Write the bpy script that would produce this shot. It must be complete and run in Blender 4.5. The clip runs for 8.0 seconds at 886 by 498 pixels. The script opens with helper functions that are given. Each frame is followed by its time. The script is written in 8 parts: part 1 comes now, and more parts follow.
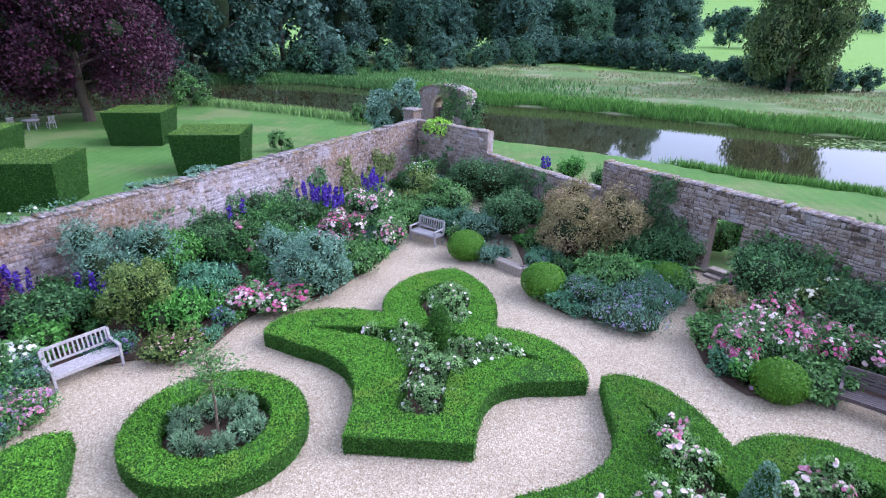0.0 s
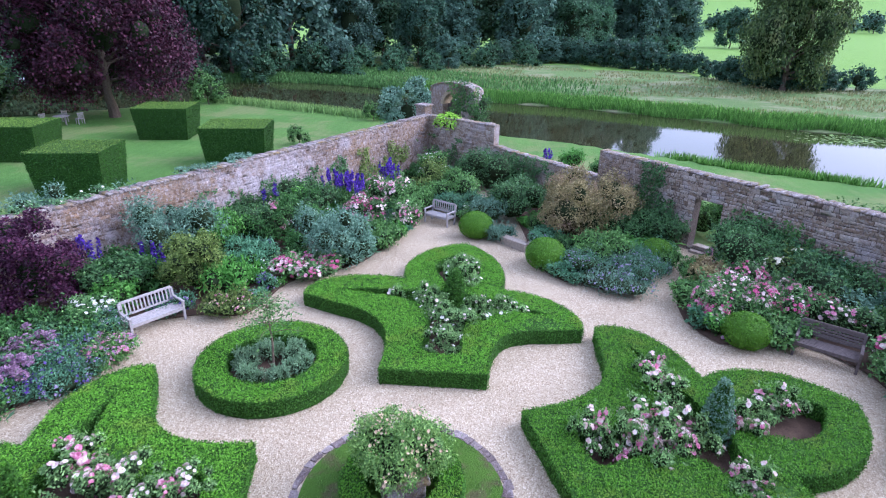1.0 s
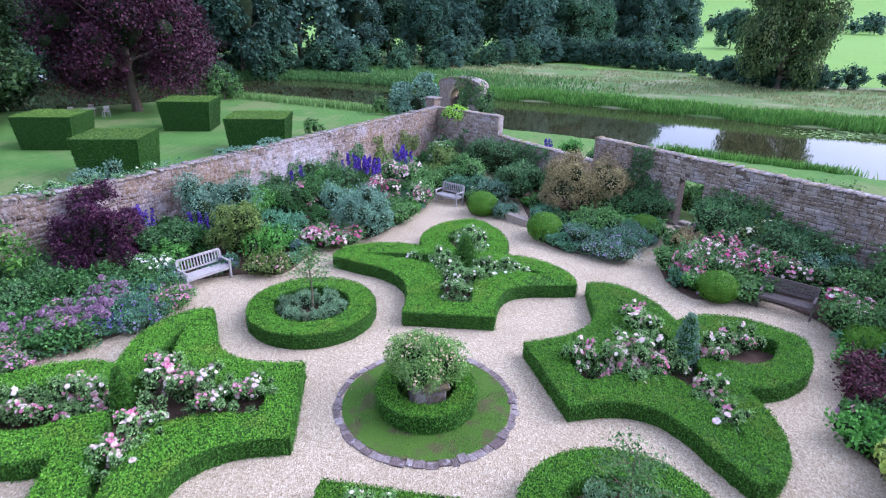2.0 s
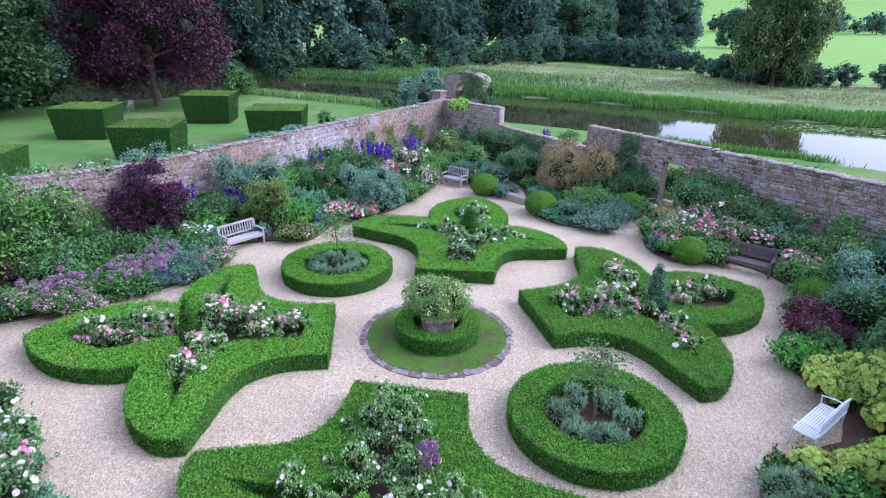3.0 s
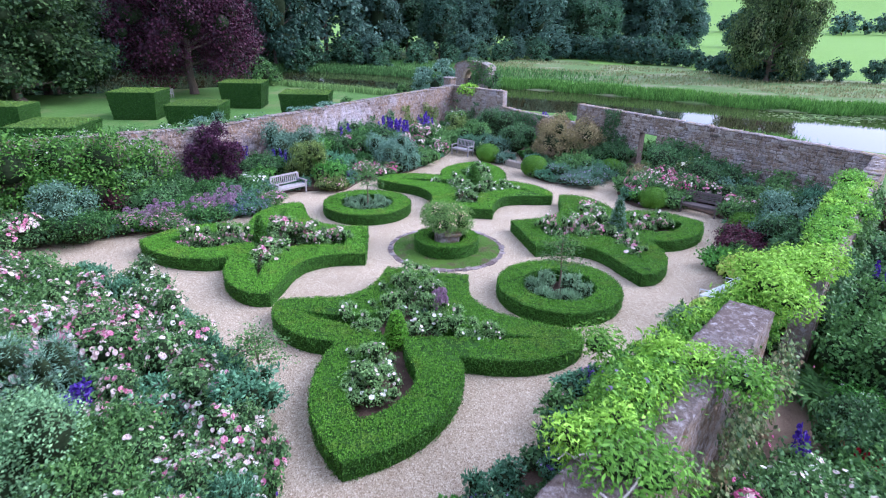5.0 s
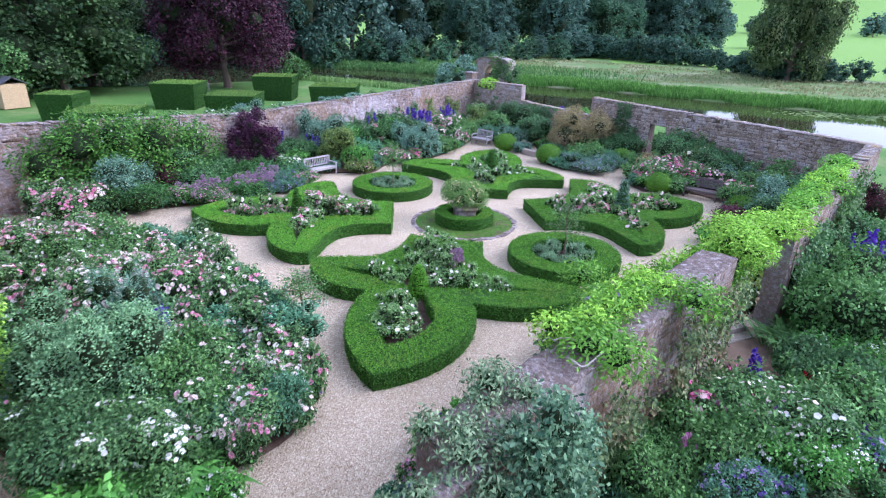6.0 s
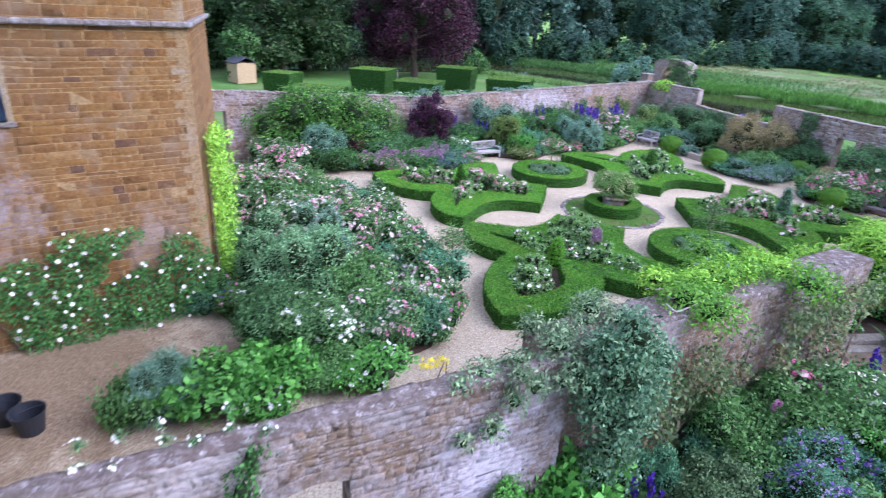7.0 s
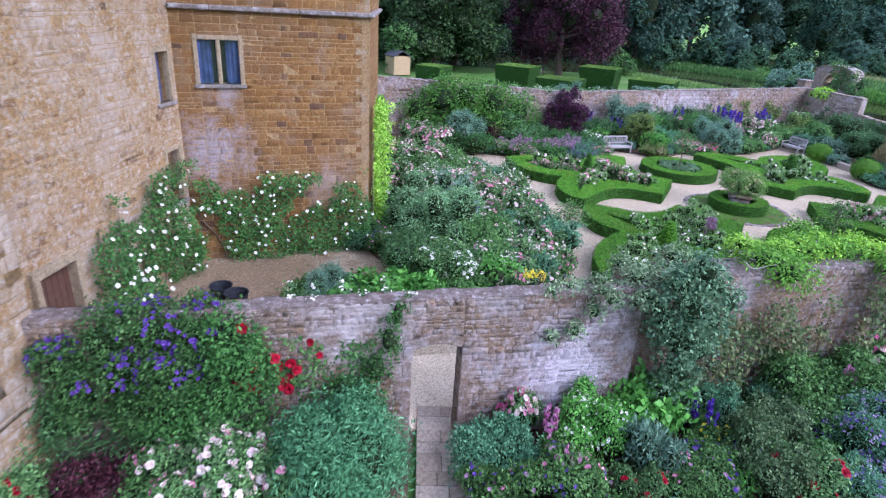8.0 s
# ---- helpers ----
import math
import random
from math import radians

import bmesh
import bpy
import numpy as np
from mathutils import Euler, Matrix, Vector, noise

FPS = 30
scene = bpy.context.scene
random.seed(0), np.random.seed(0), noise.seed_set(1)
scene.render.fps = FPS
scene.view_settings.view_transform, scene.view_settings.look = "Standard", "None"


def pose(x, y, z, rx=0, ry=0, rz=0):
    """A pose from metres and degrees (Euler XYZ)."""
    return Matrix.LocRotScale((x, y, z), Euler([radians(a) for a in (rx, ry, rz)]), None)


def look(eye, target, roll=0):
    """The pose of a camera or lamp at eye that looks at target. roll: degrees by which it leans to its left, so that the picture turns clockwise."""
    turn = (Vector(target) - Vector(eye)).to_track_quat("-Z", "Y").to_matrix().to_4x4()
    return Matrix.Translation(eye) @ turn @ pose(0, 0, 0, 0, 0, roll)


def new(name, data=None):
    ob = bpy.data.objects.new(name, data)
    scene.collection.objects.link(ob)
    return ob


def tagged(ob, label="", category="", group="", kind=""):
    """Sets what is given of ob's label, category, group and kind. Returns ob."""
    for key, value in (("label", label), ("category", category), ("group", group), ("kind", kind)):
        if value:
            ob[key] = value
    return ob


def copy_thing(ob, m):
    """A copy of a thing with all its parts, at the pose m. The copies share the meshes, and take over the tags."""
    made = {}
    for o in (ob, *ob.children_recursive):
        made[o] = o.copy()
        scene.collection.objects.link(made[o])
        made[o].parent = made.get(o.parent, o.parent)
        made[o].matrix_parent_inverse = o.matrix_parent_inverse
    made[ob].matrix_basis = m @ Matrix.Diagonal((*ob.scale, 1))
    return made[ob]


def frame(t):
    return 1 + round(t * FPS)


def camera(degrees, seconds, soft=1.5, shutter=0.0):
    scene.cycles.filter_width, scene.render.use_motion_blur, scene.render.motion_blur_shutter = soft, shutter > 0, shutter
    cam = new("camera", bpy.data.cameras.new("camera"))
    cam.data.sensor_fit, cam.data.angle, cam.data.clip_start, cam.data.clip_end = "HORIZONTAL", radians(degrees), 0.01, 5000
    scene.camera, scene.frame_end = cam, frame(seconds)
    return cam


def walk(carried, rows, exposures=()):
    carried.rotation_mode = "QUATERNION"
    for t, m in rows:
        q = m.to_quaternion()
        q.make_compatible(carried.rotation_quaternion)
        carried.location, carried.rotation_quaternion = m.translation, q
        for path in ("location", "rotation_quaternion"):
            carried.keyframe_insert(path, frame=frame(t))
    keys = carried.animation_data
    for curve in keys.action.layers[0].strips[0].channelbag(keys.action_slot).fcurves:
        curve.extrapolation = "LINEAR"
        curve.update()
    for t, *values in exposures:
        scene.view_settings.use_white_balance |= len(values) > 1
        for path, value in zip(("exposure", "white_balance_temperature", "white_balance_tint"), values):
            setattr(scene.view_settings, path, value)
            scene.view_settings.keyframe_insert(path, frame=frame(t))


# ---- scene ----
cam = camera(75.1, 8.0, soft=1.1, shutter=0.25)
PATH = [
    (0, (-0.7, 0.207, 8.741), (-0.883, 2.052, 7.991), 1.1),
    (0.5, (-0.781, -1.112, 8.818), (-0.968, 0.732, 8.067), 1.0),
    (1, (-0.85, -2.517, 8.841), (-1.04, -0.672, 8.092), 1.1),
    (1.5, (-0.935, -3.959, 8.792), (-1.127, -2.114, 8.044), 1.2),
    (3, (-0.688, -8.554, 8.686), (-0.895, -6.71, 7.938), 1.2),
    (3.5, (-0.508, -10.114, 8.54), (-0.721, -8.27, 7.796), 1.2),
    (4, (-0.303, -11.57, 8.387), (-0.523, -9.726, 7.643), 1.2),
    (5.5, (0.272, -15.613, 8.145), (0.013, -13.776, 7.4), 1.3),
    (6, (0.527, -16.817, 8.045), (0.219, -14.987, 7.298), 1.5),
    (6.5, (1.012, -17.95, 7.997), (0.523, -16.163, 7.244), 2.1),
    (7, (1.664, -19.078, 7.919), (0.851, -17.42, 7.152), 3.0),
    (7.5, (2.529, -20.27, 7.887), (1.471, -18.764, 7.105), 3.6),
    (8, (3.449, -21.419, 7.817), (2.273, -20.006, 7.028), 3.7),
]
walk(cam, [(t, look(eye, target, roll)) for t, eye, target, roll in PATH], exposures=[(0, 1.32, 4950, 25), (4.5, 1.34, 4950, 25), (6.2, 1.46, 4950, 25), (6.6, 1.54, 4950, 25), (7.1, 1.44, 4950, 25), (8, 1.22, 4950, 25)])

# ---------------------------------------------------------------- light: a bright overcast sky
world = bpy.data.worlds.new("overcast")
scene.world = world
world.use_nodes = True
wn = world.node_tree
wn.nodes.clear()
sky = wn.nodes.new("ShaderNodeTexSky")
sky.sky_type, sky.sun_disc = "NISHITA", False
sky.sun_elevation, sky.sun_rotation = radians(30), radians(70)
sky.air_density, sky.dust_density, sky.ozone_density = 1.0, 6.0, 1.0
cloud = wn.nodes.new("ShaderNodeMixRGB")
cloud.inputs[0].default_value = 0.5
cloud.inputs[2].default_value = (9.3, 9.6, 10.2, 1)
back = wn.nodes.new("ShaderNodeBackground")
back.inputs[1].default_value = 0.10
wout = wn.nodes.new("ShaderNodeOutputWorld")
wn.links.new(sky.outputs[0], cloud.inputs[1])
wn.links.new(cloud.outputs[0], back.inputs[0])
wn.links.new(back.outputs[0], wout.inputs[0])
sun = new("sun", bpy.data.lights.new("sun", "SUN"))
sun.data.energy, sun.data.angle, sun.data.color = 1.25, radians(40), (1.0, 0.97, 0.92)
sun.matrix_world = look((40, 4, 34), (0, 0, 0))


# ---------------------------------------------------------------- materials
def base_mat(name, rough=0.8, spec=0.3):
    m = bpy.data.materials.new(name)
    m.use_nodes = True
    b = m.node_tree.nodes["Principled BSDF"]
    b.inputs["Roughness"].default_value = rough
    b.inputs["Specular IOR Level"].default_value = spec
    return m, m.node_tree, b


def ramp(nt, src, stops):
    r = nt.nodes.new("ShaderNodeValToRGB")
    e = r.color_ramp.elements
    while len(e) < len(stops):
        e.new(0.5)
    for k, (p, c) in zip(e, stops):
        k.position, k.color = p, (*c, 1)
    nt.links.new(src, r.inputs[0])
    return r.outputs[0]


def noise_tex(nt, scale, detail=4, rough=0.6, obj=False):
    c = nt.nodes.new("ShaderNodeTexCoord") if obj else nt.nodes.new("ShaderNodeNewGeometry")
    n = nt.nodes.new("ShaderNodeTexNoise")
    n.inputs["Scale"].default_value, n.inputs["Detail"].default_value, n.inputs["Roughness"].default_value = scale, detail, rough
    nt.links.new(c.outputs["Object"] if obj else c.outputs["Position"], n.inputs["Vector"])
    return n.outputs["Fac"]


def mixc(nt, fac, a, b, mode="MIX"):
    m = nt.nodes.new("ShaderNodeMixRGB")
    m.blend_type = mode
    for k, v in enumerate((fac, a, b)):
        if isinstance(v, (int, float)):
            m.inputs[k].default_value = v
        elif isinstance(v, tuple):
            m.inputs[k].default_value = (*v, 1)
        else:
            nt.links.new(v, m.inputs[k])
    return m.outputs[0]


def bump(nt, b, height, strength=0.4, dist=0.02):
    n = nt.nodes.new("ShaderNodeBump")
    n.inputs["Strength"].default_value, n.inputs["Distance"].default_value = strength, dist
    nt.links.new(height, n.inputs["Height"])
    nt.links.new(n.outputs[0], b.inputs["Normal"])


def leaf_mat(name, dark, light, rough=0.55, trans=0.25, patch=None, patch_scale=0.6, tip=None):
    """Leaves: colour by the single leaf, and drifting in patches over the plant."""
    dark, light = tuple(c * k for c, k in zip(dark, (1.5, 1.28, 1.25))), tuple(c * k for c, k in zip(light, (1.5, 1.32, 1.26)))
    m, nt, b = base_mat(name, rough, 0.22)
    g = nt.nodes.new("ShaderNodeNewGeometry")
    col = ramp(nt, g.outputs["Random Per Island"], [(0.0, tuple(0.8 * p for p in dark)), (0.6, tuple((p + q) / 2 for p, q in zip(dark, light))), (1.0, tuple(1.12 * q for q in light))])
    if patch:
        col = mixc(nt, ramp(nt, noise_tex(nt, patch_scale, 3), [(0.52, (0, 0, 0)), (0.68, (1, 1, 1))]), col, patch)
    o = nt.nodes.new("ShaderNodeObjectInfo")
    hs = nt.nodes.new("ShaderNodeHueSaturation")
    mr = nt.nodes.new("ShaderNodeMapRange")
    mr.inputs[3].default_value, mr.inputs[4].default_value = 0.82, 1.2
    nt.links.new(o.outputs["Random"], mr.inputs[0])
    nt.links.new(mr.outputs[0], hs.inputs["Value"])
    nt.links.new(col, hs.inputs["Color"])
    nt.links.new(hs.outputs[0], b.inputs["Base Color"])
    t = nt.nodes.new("ShaderNodeBsdfTranslucent")
    nt.links.new(hs.outputs[0], t.inputs[0])
    mx = nt.nodes.new("ShaderNodeMixShader")
    mx.inputs[0].default_value = trans
    out = nt.nodes["Material Output"]
    nt.links.new(b.outputs[0], mx.inputs[1])
    nt.links.new(t.outputs[0], mx.inputs[2])
    nt.links.new(mx.outputs[0], out.inputs[0])
    return m


def petal_mat(name, stops, rough=0.6):
    m, nt, b = base_mat(name, rough, 0.2)
    g = nt.nodes.new("ShaderNodeNewGeometry")
    col = ramp(nt, g.outputs["Random Per Island"], stops)
    nt.links.new(col, b.inputs["Base Color"])
    t = nt.nodes.new("ShaderNodeBsdfTranslucent")
    nt.links.new(col, t.inputs[0])
    mx = nt.nodes.new("ShaderNodeMixShader")
    mx.inputs[0].default_value = 0.3
    nt.links.new(b.outputs[0], mx.inputs[1])
    nt.links.new(t.outputs[0], mx.inputs[2])
    nt.links.new(mx.outputs[0], nt.nodes["Material Output"].inputs[0])
    return m


def stone_mat(name, stops, lichen=(0.52, 0.5, 0.47), lichen_amount=0.5, lichen_scale=1.1, moss=None, single=False, stain=None, bloom=(), speckle=None, grain_depth=0.75, stain_scale=0.35):
    m, nt, b = base_mat(name, 0.9, 0.2)
    if single:
        rnd = nt.nodes.new("ShaderNodeObjectInfo").outputs["Random"]
    else:
        rnd = nt.nodes.new("ShaderNodeNewGeometry").outputs["Random Per Island"]
    col = ramp(nt, rnd, stops)
    grain = noise_tex(nt, 14, 6, 0.7)
    col = mixc(nt, grain_depth, col, ramp(nt, grain, [(0.34, (0.5, 0.47, 0.45)), (0.5, (0.95, 0.93, 0.9)), (0.66, (1.35, 1.3, 1.25))]), "MULTIPLY")
    if stain:
        col = mixc(nt, ramp(nt, noise_tex(nt, stain_scale, 7, 0.68), [(0.45, (0, 0, 0)), (0.6, (0.85, 0.85, 0.85))]), col, stain)
    lic = ramp(nt, noise_tex(nt, lichen_scale, 8, 0.75), [(lichen_amount, (0, 0, 0)), (lichen_amount + 0.13, (0.8, 0.8, 0.8))])
    col = mixc(nt, lic, col, lichen)
    for at, reach, salt in bloom:
        # salts have come out of the stone round these places
        g = nt.nodes.new("ShaderNodeNewGeometry")
        d = nt.nodes.new("ShaderNodeVectorMath")
        d.operation = "DISTANCE"
        d.inputs[1].default_value = at
        nt.links.new(g.outputs["Position"], d.inputs[0])
        near = nt.nodes.new("ShaderNodeMapRange")
        near.inputs[1].default_value, near.inputs[2].default_value = 0.0, reach
        near.inputs[3].default_value, near.inputs[4].default_value = 0.30, -0.25
        nt.links.new(d.outputs["Value"], near.inputs[0])
        add = nt.nodes.new("ShaderNodeMath")
        nt.links.new(near.outputs[0], add.inputs[0])
        nt.links.new(noise_tex(nt, 2.4, 8, 0.75), add.inputs[1])
        col = mixc(nt, ramp(nt, add.outputs[0], [(0.5, (0, 0, 0)), (0.72, (0.9, 0.9, 0.9))]), col, salt)
    if speckle:
        col = mixc(nt, ramp(nt, noise_tex(nt, 7.5, 9, 0.82), [(0.5, (0, 0, 0)), (0.6, (0.85, 0.85, 0.85))]), col, speckle)
        col = mixc(nt, ramp(nt, noise_tex(nt, 11, 9, 0.8), [(0.55, (0, 0, 0)), (0.63, (0.8, 0.8, 0.8))]), col, (0.5, 0.42, 0.36), "MULTIPLY")
    if moss:
        mo = ramp(nt, noise_tex(nt, 1.7, 6, 0.7), [(0.5, (0, 0, 0)), (0.62, (0.8, 0.8, 0.8))])
        col = mixc(nt, mo, col, moss)
    nt.links.new(col, b.inputs["Base Color"])
    bump(nt, b, noise_tex(nt, 16, 8, 0.78), 0.9, 0.06)
    return m


def ground_mat(name, stops, scale, fine_stops=None, fine=60, rough=0.95, bump_s=0.5, bump_d=0.02):
    m, nt, b = base_mat(name, rough, 0.15)
    col = ramp(nt, noise_tex(nt, scale, 6, 0.65), stops)
    if fine_stops:
        col = mixc(nt, 1.0, col, ramp(nt, noise_tex(nt, fine, 3, 0.8), fine_stops), "MULTIPLY")
    nt.links.new(col, b.inputs["Base Color"])
    bump(nt, b, noise_tex(nt, fine, 3, 0.8), bump_s, bump_d)
    return m


def plain_mat(name, col, rough=0.6, spec=0.4, metal=0.0, vary=0.25, scale=9.0):
    m, nt, b = base_mat(name, rough, spec)
    b.inputs["Metallic"].default_value = metal
    lo, hi = tuple(c * (1 - vary) for c in col), tuple(min(1, c * (1 + vary)) for c in col)
    nt.links.new(ramp(nt, noise_tex(nt, scale, 6, 0.7), [(0.3, lo), (0.7, hi)]), b.inputs["Base Color"])
    bump(nt, b, noise_tex(nt, scale * 6, 4), 0.25, 0.01)
    return m


def gravel_mat():
    m, nt, b = base_mat("gravel", 0.95, 0.15)
    g = nt.nodes.new("ShaderNodeNewGeometry")
    v = nt.nodes.new("ShaderNodeTexVoronoi")
    v.inputs["Scale"].default_value = 44
    nt.links.new(g.outputs["Position"], v.inputs["Vector"])
    sep = nt.nodes.new("ShaderNodeSeparateColor")
    nt.links.new(v.outputs["Color"], sep.inputs[0])
    peb = ramp(nt, sep.outputs[0], [(0.0, (0.235, 0.175, 0.11)), (0.25, (0.365, 0.295, 0.20)), (0.75, (0.49, 0.41, 0.295)), (1.0, (0.65, 0.58, 0.45))])
    grit = ramp(nt, noise_tex(nt, 11, 5, 0.85), [(0.32, (0.80, 0.78, 0.76)), (0.5, (1, 1, 1)), (0.68, (1.14, 1.13, 1.12))])
    col = mixc(nt, 1.0, peb, grit, "MULTIPLY")
    drift = ramp(nt, noise_tex(nt, 0.45, 4, 0.5), [(0.3, (0.90, 0.87, 0.83)), (0.7, (1.08, 1.05, 1.02))])
    col = mixc(nt, 1.0, col, drift, "MULTIPLY")
    # trodden brown earth shows through in the yard by the house
    d = nt.nodes.new("ShaderNodeVectorMath")
    d.operation = "DISTANCE"
    d.inputs[1].default_value = (-10.2, -13.6, 0)
    nt.links.new(g.outputs["Position"], d.inputs[0])
    near = nt.nodes.new("ShaderNodeMapRange")
    near.inputs[1].default_value, near.inputs[2].default_value = 1.0, 6.0
    near.inputs[3].default_value, near.inputs[4].default_value = 0.42, -0.35
    nt.links.new(d.outputs["Value"], near.inputs[0])
    add = nt.nodes.new("ShaderNodeMath")
    nt.links.new(near.outputs[0], add.inputs[0])
    nt.links.new(noise_tex(nt, 1.3, 6, 0.7), add.inputs[1])
    col = mixc(nt, ramp(nt, add.outputs[0], [(0.42, (0, 0, 0)), (0.75, (0.85, 0.85, 0.85))]), col, (0.45, 0.38, 0.32), "MULTIPLY")
    nt.links.new(col, b.inputs["Base Color"])
    bump(nt, b, v.outputs["Distance"], 0.8, 0.02)
    return m


def water_mat():
    m, nt, b = base_mat("lake_water", 0.03, 0.5)
    b.inputs["IOR"].default_value = 1.33
    nt.links.new(ramp(nt, noise_tex(nt, 0.06, 4), [(0.3, (0.026, 0.027, 0.010)), (0.7, (0.042, 0.04, 0.017))]), b.inputs["Base Color"])
    bump(nt, b, noise_tex(nt, 1.3, 3, 0.5), 0.045, 0.04)
    return m


def grass_mat(name, a, c, stripe=False, tint=None, tint_scale=0.09):
    m, nt, b = base_mat(name, 0.9, 0.15)
    col = ramp(nt, noise_tex(nt, 0.22, 6, 0.6), [(0.3, a), (0.7, c)])
    col = mixc(nt, 0.8, col, ramp(nt, noise_tex(nt, 26, 4, 0.8), [(0.3, (0.6, 0.62, 0.55)), (0.7, (1.3, 1.25, 1.2))]), "MULTIPLY")
    if tint:
        col = mixc(nt, ramp(nt, noise_tex(nt, tint_scale, 6, 0.65), [(0.5, (0, 0, 0)), (0.6, (0.85, 0.85, 0.85))]), col, tint)
    if stripe:
        g = nt.nodes.new("ShaderNodeNewGeometry")
        w = nt.nodes.new("ShaderNodeTexWave")
        w.inputs["Scale"].default_value, w.inputs["Distortion"].default_value = 0.45, 1.5
        nt.links.new(g.outputs["Position"], w.inputs["Vector"])
        col = mixc(nt, 0.18, col, ramp(nt, w.outputs["Fac"], [(0.3, (0.8, 0.82, 0.8)), (0.7, (1.1, 1.1, 1.08))]), "MULTIPLY")
    nt.links.new(col, b.inputs["Base Color"])
    bump(nt, b, noise_tex(nt, 40, 4, 0.8), 0.7, 0.05)
    return m


M = {}
M["gravel"] = gravel_mat()
M["soil"] = ground_mat("soil", [(0.3, (0.06, 0.038, 0.026)), (0.7, (0.13, 0.085, 0.06))], 2.0, [(0.3, (0.6, 0.6, 0.6)), (0.7, (1.3, 1.3, 1.3))], 30)
M["lawn"] = grass_mat("lawn", (0.075, 0.17, 0.034), (0.12, 0.225, 0.05), stripe=True, tint=(0.165, 0.20, 0.07), tint_scale=0.16)
M["worn_grass"] = grass_mat("worn_grass", (0.060, 0.130, 0.015), (0.098, 0.182, 0.024), tint=(0.10, 0.085, 0.042), tint_scale=1.6)
M["meadow"] = grass_mat("meadow_grass", (0.10, 0.175, 0.05), (0.15, 0.215, 0.075), tint=(0.24, 0.235, 0.135), tint_scale=0.14)
M["field"] = grass_mat("field_grass", (0.15, 0.275, 0.05), (0.19, 0.32, 0.062))
M["water"] = water_mat()
WALL_TONES = [(0.0, (0.10, 0.066, 0.05)), (0.2, (0.165, 0.115, 0.085)), (0.6, (0.225, 0.168, 0.13)), (0.9, (0.28, 0.225, 0.19)), (1.0, (0.24, 0.14, 0.075))]
GREY_TONES = [(0.0, (0.14, 0.096, 0.066)), (0.2, (0.255, 0.19, 0.135)), (0.6, (0.36, 0.295, 0.235)), (1.0, (0.50, 0.44, 0.385))]
M["wall_grey"] = stone_mat("grey_wall_stone", GREY_TONES, (0.36, 0.33, 0.33), 0.5, 0.9, stain=(0.24, 0.175, 0.12), speckle=(0.43, 0.385, 0.35))
SOUTH_BLOOM = [((-0.9, -12.4, 1.4), 2.7, (0.585, 0.52, 0.57)), ((-3.4, -15.4, 2.9), 2.4, (0.52, 0.45, 0.45)), ((-12.5, 22.0, 1.6), 7.0, (0.42, 0.375, 0.39))]
M["wall_stone"] = stone_mat("wall_stone", WALL_TONES, (0.37, 0.325, 0.335), 0.5, 0.8, stain=(0.25, 0.165, 0.10), bloom=SOUTH_BLOOM, speckle=(0.40, 0.355, 0.35))
M["wall_stone_single"] = stone_mat("wall_stone_single", WALL_TONES, (0.37, 0.325, 0.335), 0.5, 0.8, single=True, stain=(0.25, 0.165, 0.10), bloom=SOUTH_BLOOM, speckle=(0.40, 0.355, 0.35))
M["mortar"] = stone_mat("mortar", [(0.0, (0.23, 0.175, 0.135)), (1.0, (0.26, 0.20, 0.16))], (0.37, 0.325, 0.335), 0.48, 0.8, stain=(0.24, 0.165, 0.11), bloom=SOUTH_BLOOM, speckle=(0.40, 0.355, 0.35))
M["old_mortar"] = stone_mat("old_mortar", [(0.0, (0.13, 0.098, 0.078)), (1.0, (0.17, 0.13, 0.105))], (0.30, 0.265, 0.27), 0.5, 0.8, stain=(0.17, 0.115, 0.08), bloom=SOUTH_BLOOM)
M["dark_mortar"] = stone_mat("dark_mortar", [(0.0, (0.10, 0.078, 0.065)), (1.0, (0.135, 0.105, 0.09))], (0.17, 0.145, 0.13), 0.5, 0.9)
M["wall_cap"] = stone_mat("wall_cap", [(0.0, (0.155, 0.122, 0.106)), (1.0, (0.205, 0.168, 0.150))], (0.66, 0.62, 0.62), 0.545, 6.5, stain=(0.14, 0.102, 0.082), speckle=(0.32, 0.275, 0.26))
M["chippings"] = ground_mat("brightened_chippings", [(0.3, (0.60, 0.49, 0.35)), (0.7, (0.72, 0.61, 0.46))], 2.0, [(0.36, (0.45, 0.40, 0.34)), (0.5, (1.0, 0.98, 0.95)), (0.64, (1.35, 1.33, 1.28))], 32, bump_s=0.9)
M["coping"] = stone_mat("coping_stone", [(0.0, (0.15, 0.115, 0.10)), (0.5, (0.205, 0.165, 0.145)), (1.0, (0.26, 0.22, 0.20))], (0.42, 0.385, 0.385), 0.5, 3.2, moss=(0.25, 0.175, 0.055), speckle=(0.46, 0.42, 0.40))
IRON = [(0.0, (0.10, 0.058, 0.04)), (0.08, (0.13, 0.07, 0.042)), (0.11, (0.195, 0.10, 0.036)), (0.5, (0.232, 0.122, 0.036)), (0.9, (0.255, 0.142, 0.046)), (1.0, (0.265, 0.175, 0.08))]
TOWER_BLOOM = [((-12.3, -13.2, 3.4), 2.3, (0.335, 0.285, 0.29)), ((-12.1, -12.8, 5.0), 0.9, (0.33, 0.28, 0.28)), ((-10.8, -10.2, 2.2), 1.6, (0.30, 0.225, 0.18))]
M["ironstone"] = stone_mat("ironstone", IRON, (0.235, 0.16, 0.10), 0.52, 1.4, stain=(0.20, 0.112, 0.045), bloom=TOWER_BLOOM, grain_depth=0.65)
